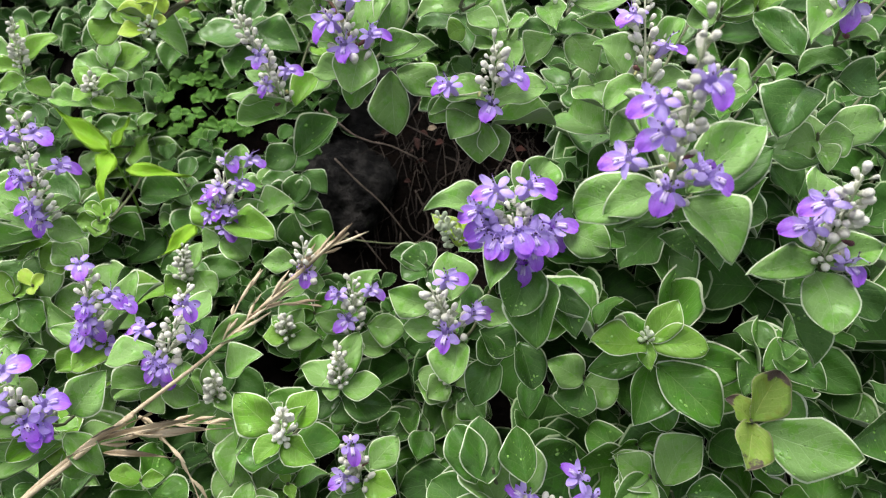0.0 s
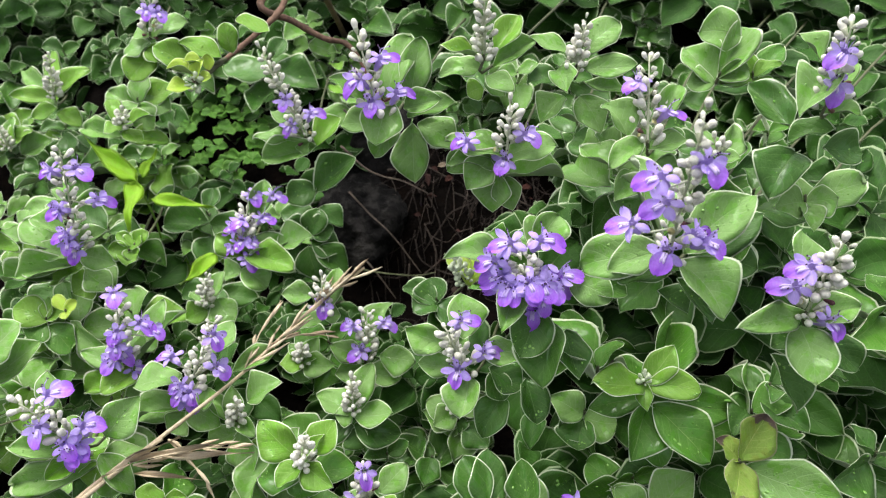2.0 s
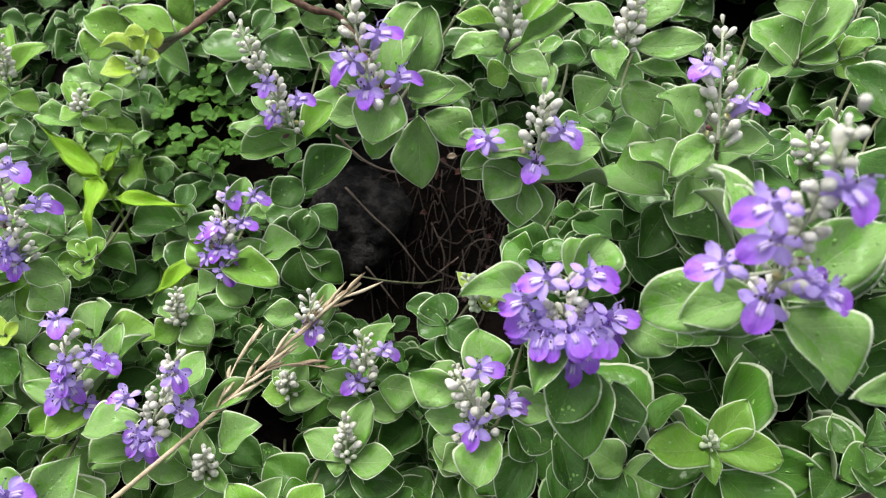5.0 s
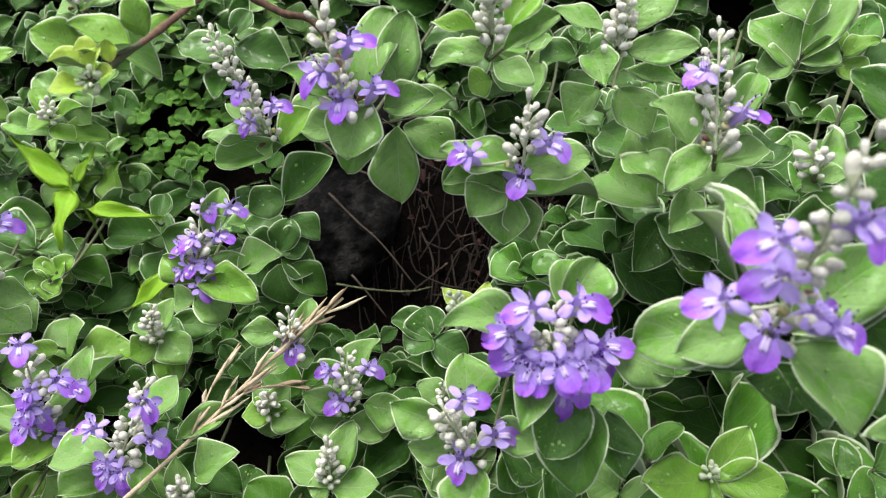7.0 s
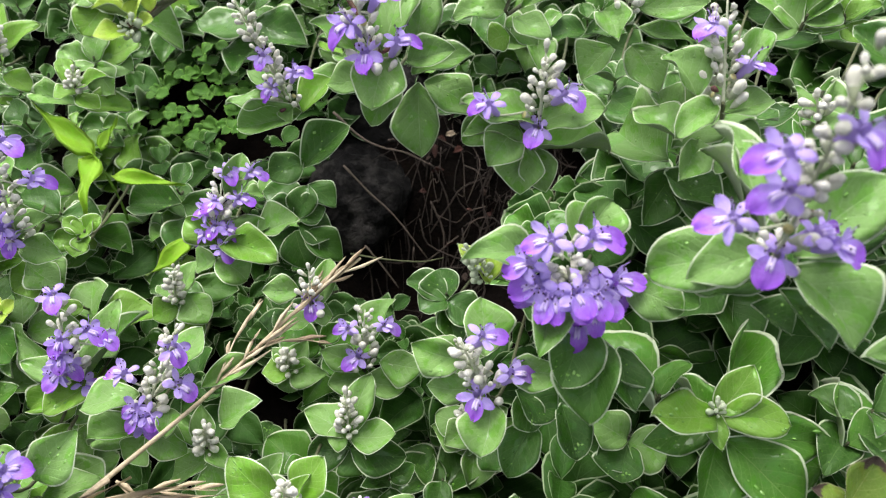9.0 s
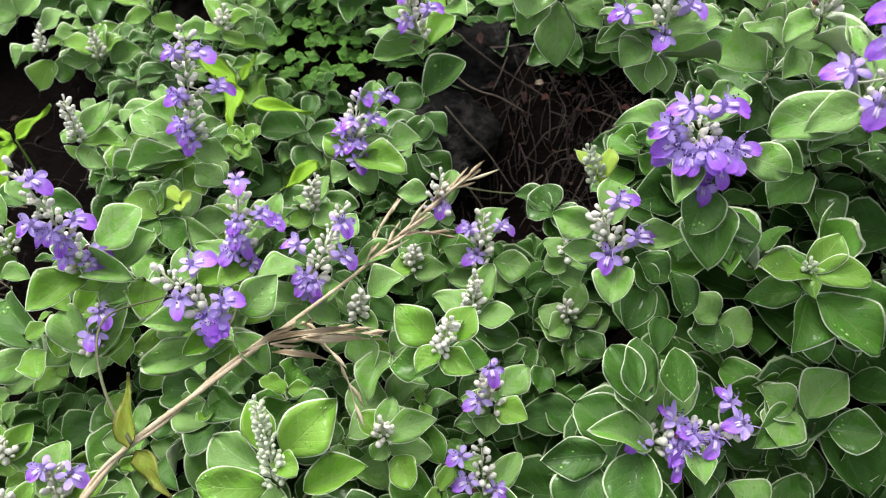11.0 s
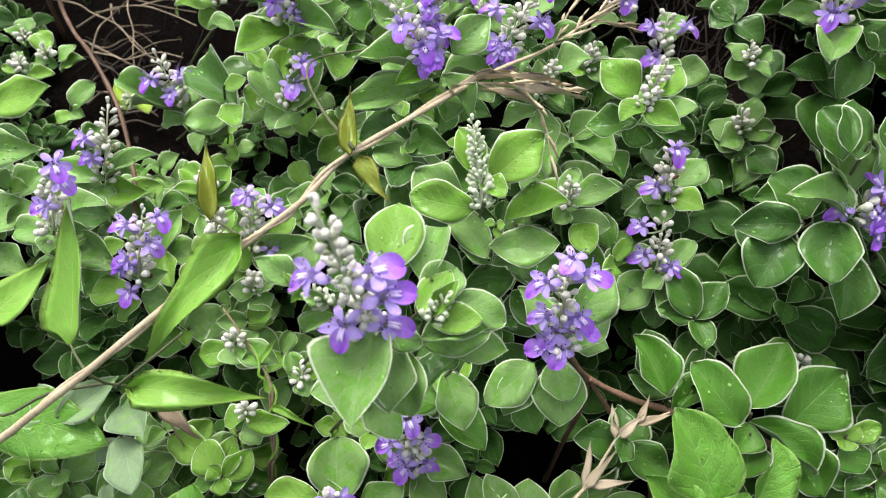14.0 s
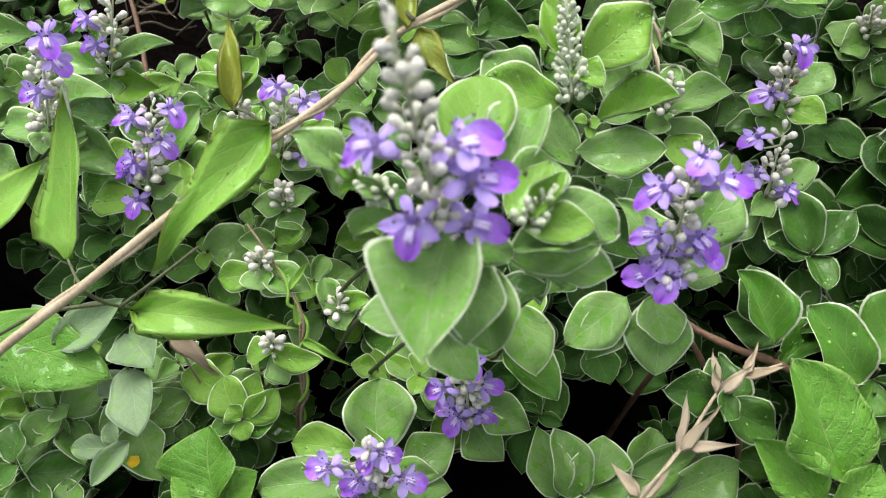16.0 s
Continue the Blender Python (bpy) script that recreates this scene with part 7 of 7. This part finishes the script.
r = random.Random(31)
for k in range(24):
    c = Vector((r.gauss(-0.580, 0.028), r.gauss(0.415, 0.022), 0))
    a, ln = r.gauss(0.3, 0.9), r.uniform(0.02, 0.06)
    line = []
    for j in range(4):
        px, py = c.x + math.cos(a) * ln * (j - 1.5) / 1.5 + r.uniform(-0.002, 0.002), c.y + math.sin(a) * 0.6 * ln * (j - 1.5) / 1.5 + r.uniform(-0.003, 0.003)
        line.append((px, py, ground_height(px, py) + 0.012 + r.uniform(0.0, 0.022)))
    branch("dry_twig", "bleached dry twig in the dark gap", [(line, r.choice((0.0006, 0.0009, 0.0013)), 0.0005)], M_ROOT if k % 3 else M_PALETWIG, "twig")
for line, thick, m in (
    ([(-0.112, 0.605, 0.385), (-0.097, 0.597, 0.375), (-0.058, 0.593, 0.346), (-0.028, 0.592, 0.327), (0.002, 0.591, 0.309)], 0.0010, M_ROOT),
    ([(-0.113, 0.575, 0.362), (-0.090, 0.568, 0.341), (-0.071, 0.568, 0.330), (-0.052, 0.572, 0.322), (-0.026, 0.573, 0.306)], 0.0011, M_ROOT),
    ([(-0.046, 0.602, 0.350), (-0.052, 0.588, 0.338), (-0.059, 0.574, 0.328)], 0.0008, M_ROOT),
    ([(-0.022, 0.615, 0.348), (-0.035, 0.597, 0.336), (-0.044, 0.580, 0.325)], 0.0007, M_TWIG),
    ([(-0.063, 0.601, 0.360), (-0.050, 0.608, 0.357), (-0.033, 0.616, 0.356)], 0.0009, M_ROOT),
    ([(0.045, 0.612, 0.304), (0.053, 0.620, 0.308), (0.072, 0.619, 0.296), (0.081, 0.603, 0.272)], 0.0009, M_ROOT),
    ([(-0.105, 0.552, 0.322), (-0.082, 0.541, 0.300), (-0.060, 0.530, 0.283), (-0.030, 0.512, 0.248)], 0.0009, M_ROOT),
    ([(-0.096, 0.490, 0.275), (-0.066, 0.487, 0.272), (-0.035, 0.489, 0.268), (-0.015, 0.500, 0.262)], 0.0008, M_STEM),
    ([(-0.085, 0.505, 0.270), (-0.070, 0.496, 0.254), (-0.055, 0.486, 0.236)], 0.0009, M_ROOT),
):
    branch("dry_twig", "thin grey-brown twig across the dark hollow", [(line, thick, thick * 0.6)], m, "twig")
foot = Vector((-0.118, -0.01, ground_height(-0.118, -0.01)))
seed = thing("dry_seed_stalk", foot, "straw-coloured dry stalk with open husks", "grass")
part("stalk", stem_mesh("stalk", [Vector(p) - foot for p in ((-0.118, -0.01, 0.03), (-0.113, 0.003, 0.244), (-0.093, 0.036, 0.246), (-0.077, 0.067, 0.250), (-0.067, 0.076, 0.250), (-0.046, 0.088, 0.251))], 0.0012, 0.0006, M_STRAW), seed)
for a, b, w in (((-0.096, 0.030, 0.247), (-0.080, 0.052, 0.262), 0.006), ((-0.094, 0.034, 0.247), (-0.068, 0.040, 0.250), 0.006), ((-0.096, 0.032, 0.246), (-0.094, 0.060, 0.256), 0.005),
                ((-0.079, 0.064, 0.251), (-0.064, 0.078, 0.262), 0.007), ((-0.079, 0.064, 0.251), (-0.083, 0.084, 0.260), 0.006), ((-0.066, 0.076, 0.251), (-0.046, 0.083, 0.258), 0.006), ((-0.066, 0.076, 0.251), (-0.060, 0.094, 0.258), 0.005),
                ((-0.112, 0.006, 0.244), (-0.128, 0.018, 0.250), 0.007), ((-0.112, 0.006, 0.244), (-0.100, 0.020, 0.252), 0.006)):
    v, fc, s, uv, ed = blade_arrays(random.Random(int(1e4 * a[0]) + int(1e4 * b[1])), "lance", 6, 4)
    part("husk", mesh_from("husk", v, fc, [M_STRAW, M_STRAW], s, True, uv, ed), seed, Matrix.Translation(-foot) @ blade_pose(a, b, w))
foot = Vector((-0.384, -0.008, ground_height(-0.384, -0.008)))
yf = thing("yellow_flower", foot, "tiny yellow flower near the ground", "flower")
part("stem", stem_mesh("stem", [(0, 0, -0.01), (0.004, 0.002, 0.07), (0.002, -0.002, 0.17 - foot.z)], 0.0006, 0.0005, M_LEAF_STEM), yf)
v, fc, m0, uv = join([lobe((0.002, -0.002, 0.17 - foot.z), (math.cos(a), math.sin(a), 0.4), (-math.sin(a), math.cos(a), 0), 0.0045, 0.0045, 0.2) for a in (0, 1.25, 2.5, 3.75, 5.0)])
PLACED.append((-0.382, -0.010, 0.17, 0.012))
part("corolla", mesh_from("corolla", v, fc, [M_YELLOW], m0, True, uv), yf)


# ---- litter and roots on the open soil ----
def stone(place, size, label, seed):
    """A rough half-buried stone with broken planes."""
    bm = bmesh.new()
    bmesh.ops.create_icosphere(bm, subdivisions=5, radius=1.0)
    for v in bm.verts:
        p = v.co + Vector((seed, seed * 2, 0))
        d = 1 + 0.20 * noise.noise(p * 1.4) + 0.12 * abs(noise.noise(p * 3.5)) + 0.08 * abs(noise.noise(p * 8)) + 0.05 * noise.noise(p * 19)
        v.co = Vector((v.co.x * size[0], v.co.y * size[1], v.co.z * size[2])) * d
    me = bpy.data.meshes.new("stone")
    bm.to_mesh(me)
    bm.free()
    me.materials.append(M_STONE)
    me.polygons.foreach_set("use_smooth", [True] * len(me.polygons))
    ob = tagged(new("stone", me), label, "stone")
    ob.matrix_basis = Matrix.Translation(place)


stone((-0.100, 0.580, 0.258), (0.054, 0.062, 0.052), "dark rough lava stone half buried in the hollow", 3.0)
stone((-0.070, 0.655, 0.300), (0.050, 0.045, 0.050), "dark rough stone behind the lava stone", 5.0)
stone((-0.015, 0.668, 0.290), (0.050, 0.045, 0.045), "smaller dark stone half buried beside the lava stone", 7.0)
r = random.Random(77)
blocks = []
for k in range(230):
    x, y = (r.gauss(0.035, 0.055), r.gauss(0.555, 0.05)) if k % 4 else (r.gauss(-0.55, 0.09), r.gauss(0.5, 0.08))
    a, ln, bow = r.gauss(1.4, 0.7), r.uniform(0.015, 0.08), r.choice((0.003, 0.006, 0.014))
    pts = []
    for j in range(4):
        px, py = x + math.cos(a) * ln * (j / 3 - 0.5) + r.uniform(-bow, bow), y + math.sin(a) * ln * (j / 3 - 0.5) + r.uniform(-bow, bow)
        pts.append((px, py, ground_height(px, py) + r.uniform(0.0, 0.020)))
    q = smooth_line(pts, 3)
    rad = r.choice((0.0003, 0.0004, 0.0005, 0.0008))
    v, f = tube(q, [rad] * len(q), 5)
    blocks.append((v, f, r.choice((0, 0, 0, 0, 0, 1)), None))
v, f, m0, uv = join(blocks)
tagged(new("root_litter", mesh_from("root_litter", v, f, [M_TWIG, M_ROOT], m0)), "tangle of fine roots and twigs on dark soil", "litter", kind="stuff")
for k in range(70):
    x, y = (r.gauss(0.03, 0.06), r.gauss(0.575, 0.04)) if k % 4 else (r.gauss(-0.55, 0.07), r.gauss(0.5, 0.07))
    a, ln = r.uniform(0, 6.3), r.uniform(0.005, 0.013)
    p0 = Vector((x, y, ground_height(x, y) + 0.012))
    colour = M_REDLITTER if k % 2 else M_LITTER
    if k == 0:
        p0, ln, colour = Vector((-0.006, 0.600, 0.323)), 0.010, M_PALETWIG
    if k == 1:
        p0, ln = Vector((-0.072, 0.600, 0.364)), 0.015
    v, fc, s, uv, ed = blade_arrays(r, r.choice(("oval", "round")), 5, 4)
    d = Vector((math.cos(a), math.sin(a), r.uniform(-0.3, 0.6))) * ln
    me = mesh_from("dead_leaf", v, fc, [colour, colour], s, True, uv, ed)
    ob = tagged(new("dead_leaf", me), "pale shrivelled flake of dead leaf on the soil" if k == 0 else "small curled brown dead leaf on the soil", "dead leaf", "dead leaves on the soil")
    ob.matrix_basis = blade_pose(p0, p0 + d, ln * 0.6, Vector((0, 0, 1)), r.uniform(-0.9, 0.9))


# ---- the rest of the shrub: plain leafy shoots between the large ones ----
HOLLOW = [(-0.035, 0.500, 0.125, 0.150), (-0.075, 0.42, 0.06, 0.055)]
GAPS = [(-0.038, 0.550, 0.108, 0.100), (0.065, 0.575, 0.065, 0.050), (0.035, 0.455, 0.045, 0.055), (-0.55, 0.44, 0.12, 0.125), (-0.60, 0.560, 0.130, 0.115), (-0.118, 0.080, 0.046, 0.026)]
THIN = [(-0.245, 0.61, 0.06, 0.06), (-0.205, 0.555, 0.045, 0.055), (-0.035, 0.500, 0.120, 0.145), (-0.075, 0.42, 0.06, 0.055), (0.056, 0.285, 0.034, 0.034), (0.057, 0.345, 0.030, 0.030), (-0.024, 0.19, 0.020, 0.022), (-0.028, 0.245, 0.020, 0.028), (0.005, 0.170, 0.026, 0.018), (0.092, 0.43, 0.028, 0.03), (0.20, 0.42, 0.03, 0.05), (0.214, 0.51, 0.06, 0.02), (0.132, 0.30, 0.03, 0.02), (0.15, 0.25, 0.03, 0.03), (-0.035, 0.365, 0.05, 0.035), (-0.04, 0.14, 0.045, 0.035), (-0.01, 0.395, 0.045, 0.04), (0.09, 0.275, 0.055, 0.030), (0.02, 0.26, 0.028, 0.026), (-0.02, 0.06, 0.05, 0.03), (0.06, 0.13, 0.03, 0.02), (-0.01, 0.14, 0.05, 0.03), (-0.015, 0.205, 0.02, 0.02), (0.12, 0.43, 0.025, 0.03), (0.12, 0.15, 0.02, 0.02)]


def canopy(x, y):
    """The height of the leaf surface, from the shoots that stand around."""
    total, weight = 0.0, 0.0
    for ax, ay, az in SURFACE:
        d2 = (ax - x) ** 2 + (ay - y) ** 2 + 0.0002
        w = 1 / (d2 * d2)
        total, weight = total + az * w, weight + w
    rest = ground_height(x, y) + 0.13
    w = 1 / (0.10 ** 4)
    return (total + rest * w) / (weight + w)


SURFACE = list(ANCHORS)
r = random.Random(404)


def in_gap(x, y, grow=1.0, also=()):
    return any(((x - gx) / (rx * grow)) ** 2 + ((y - gy) / (ry * grow)) ** 2 < 1 for gx, gy, rx, ry in (*GAPS, *also))


def filler_leaves(c, count, size):
    rows, turn = [], r.uniform(0, 6.3)
    for k in range(count):
        a = turn + (k % 2) * math.pi + (k // 2) * math.pi / 2 + r.uniform(-0.35, 0.35)
        s = (k // 2) * r.uniform(0.010, 0.016)
        ln = size * (0.55 if k < 2 else 1.0) * r.uniform(0.8, 1.2)
        tilt = r.uniform(0.15, 0.6) if k < 2 else r.uniform(-0.35, 0.25)
        p = c - Vector((0, 0, s))
        q = p + Vector((math.cos(a), math.sin(a), tilt)).normalized() * ln
        rows.append((*p, *q, ln * r.uniform(0.62, 0.85)))
    return rows


def spots(x0, x1, y0, y1, step):
    y = y0
    while y < y1:
        x = x0 + (step / 2 if int(round((y - y0) / step)) % 2 else 0)
        while x < x1:
            yield x + r.uniform(-0.4, 0.4) * step, y + r.uniform(-0.4, 0.4) * step
            x += step
        y += step * 0.87


in_thicket = lambda x, y: ((x + 0.245) / 0.058) ** 2 + ((y - 0.61) / 0.062) ** 2 < 1
near = lambda x, y: -0.56 < x < 0.30 and -0.05 < y < 0.74
PLACED.extend((*p, 0.006) for p in smooth_line(stalk_line[:11], 5))
TAKEN = np.array(PLACED)
LIGHT = np.array((0.0, -0.66, 0.75))


def shades(row, clear=0.006):
    """Whether a leaf would stand in the light of the large shoots."""
    a, b = np.array(row[:3]), np.array(row[3:6])
    for k in (0.15, 0.5, 0.85):
        d = a + (b - a) * k - TAKEN[:, :3]
        along = d @ LIGHT
        across = np.linalg.norm(d - along[:, None] * LIGHT, axis=1)
        if np.any((along > 0.003) & (along < 0.2) & (across < clear + 0.22 * row[6] + 0.40 * TAKEN[:, 3])):
            return True
    return False


def slope(x, y):
    """The way in which the leaf surface faces."""
    e = 0.02
    n = Vector((canopy(x - e, y) - canopy(x + e, y), canopy(x, y - e) - canopy(x, y + e), 2 * e)).normalized()
    return (n + FACING).normalized()


for x, y in spots(-0.56, 0.30, -0.05, 0.74, 0.036):
    if in_gap(x, y, 1.0, THIN) or not near(x, y):
        continue
    if noise.noise(Vector((x * 16, y * 16, 7))) > (-0.02 if x < -0.08 and y > 0.40 else 0.16):
        continue
    z = canopy(x, y) - (r.uniform(0.012, 0.04) if r.random() < 0.5 else r.uniform(0.06, 0.10))
    # stretches whose fillers take dark tones to imitate shade
    shade_zone = (x > -0.05 and y < 0.34) or (-0.17 < x < 0.06 and 0.24 < y < 0.50) or (x > 0.11 and y > 0.30)
    z = max(z - (r.uniform(0.01, 0.04) if shade_zone else 0), ground_height(x, y) + 0.03)
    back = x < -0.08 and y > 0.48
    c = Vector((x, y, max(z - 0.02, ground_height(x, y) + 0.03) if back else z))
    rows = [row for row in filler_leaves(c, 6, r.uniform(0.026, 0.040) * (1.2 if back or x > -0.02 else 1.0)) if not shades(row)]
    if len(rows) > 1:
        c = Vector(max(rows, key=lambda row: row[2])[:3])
        # tone goes by place: dark blades paint shade at the back and right
        shoot("leafy", c, c + Vector((0, 0, 0.004)), rows, facing=slope(x, y), tone=r.choice(("old", "old", "wet") if shade_zone else ("old", "old", "mature") if back and x < -0.17 else ("old", "mature", "mature") if back else ("old", "old", "old", "mature") if x > -0.05 else ("old", "mature", "mature", "fresh")))

# leaves too deep or too far off to be told apart singly
verts, faces, sides, uvs, edges = [], [], [], [], []
kinds = [blade_arrays(r, s, 7, 4) for s in ("oval", "round", "round", "oval")]


def scatter_blade(a, b, width):
    v, f, s, uv, ed = r.choice(kinds)
    m = blade_pose(a, b, width, FACING, r.uniform(-0.4, 0.4))
    o = len(verts)
    verts.extend(m @ Vector(p) for p in v)
    faces.extend(tuple(o + i for i in q) for q in f)
    sides.extend(s)
    uvs.extend(uv)
    edges.extend(ed)


for x, y in spots(-0.95, 0.60, -0.25, 1.15, 0.030):
    if ((x + 0.175) / 0.80) ** 4 + ((y - 0.45) / 0.73) ** 4 > 1 + 0.5 * noise.noise(Vector((x * 6, y * 6, 1))):
        continue
    if in_gap(x, y, 1.05) or (not near(x, y) and noise.noise(Vector((x * 11, y * 11, 3))) > 0.22):
        continue
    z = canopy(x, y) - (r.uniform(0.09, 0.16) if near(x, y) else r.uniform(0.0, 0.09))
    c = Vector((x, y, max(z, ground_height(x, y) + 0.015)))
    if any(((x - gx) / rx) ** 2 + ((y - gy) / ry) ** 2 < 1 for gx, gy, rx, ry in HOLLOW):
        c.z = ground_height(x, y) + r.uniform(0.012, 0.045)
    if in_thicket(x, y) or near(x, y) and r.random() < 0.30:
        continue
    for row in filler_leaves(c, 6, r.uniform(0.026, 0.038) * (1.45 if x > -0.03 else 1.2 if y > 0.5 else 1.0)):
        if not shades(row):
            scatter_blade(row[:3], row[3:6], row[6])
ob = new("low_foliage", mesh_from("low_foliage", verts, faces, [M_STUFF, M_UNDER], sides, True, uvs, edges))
tagged(ob, "dense lower leaves of the shrub, shade put into their colour", "foliage", kind="stuff")

# small round-leaved ground cover in the shade
verts, faces, sides, uvs, edges = [], [], [], [], []
for x, y in spots(-0.33, -0.16, 0.52, 0.70, 0.016):
    if not in_thicket(x, y):
        continue
    c = Vector((x, y, ground_height(x, y) + r.uniform(0.01, 0.045)))
    turn = r.uniform(0, 6.3)
    for k in range(3):
        a = turn + k * 2.1
        d = Vector((math.cos(a), math.sin(a), r.uniform(-0.1, 0.3))) * r.uniform(0.009, 0.015)
        scatter_blade(c, c + d, d.length * 0.95)
ob = new("clover_patch", mesh_from("clover_patch", verts, faces, [M_CLOVER, M_CLOVER], sides, True, uvs, edges))
tagged(ob, "small bright three-part leaves of ground cover in the shade", "ground cover", kind="stuff")
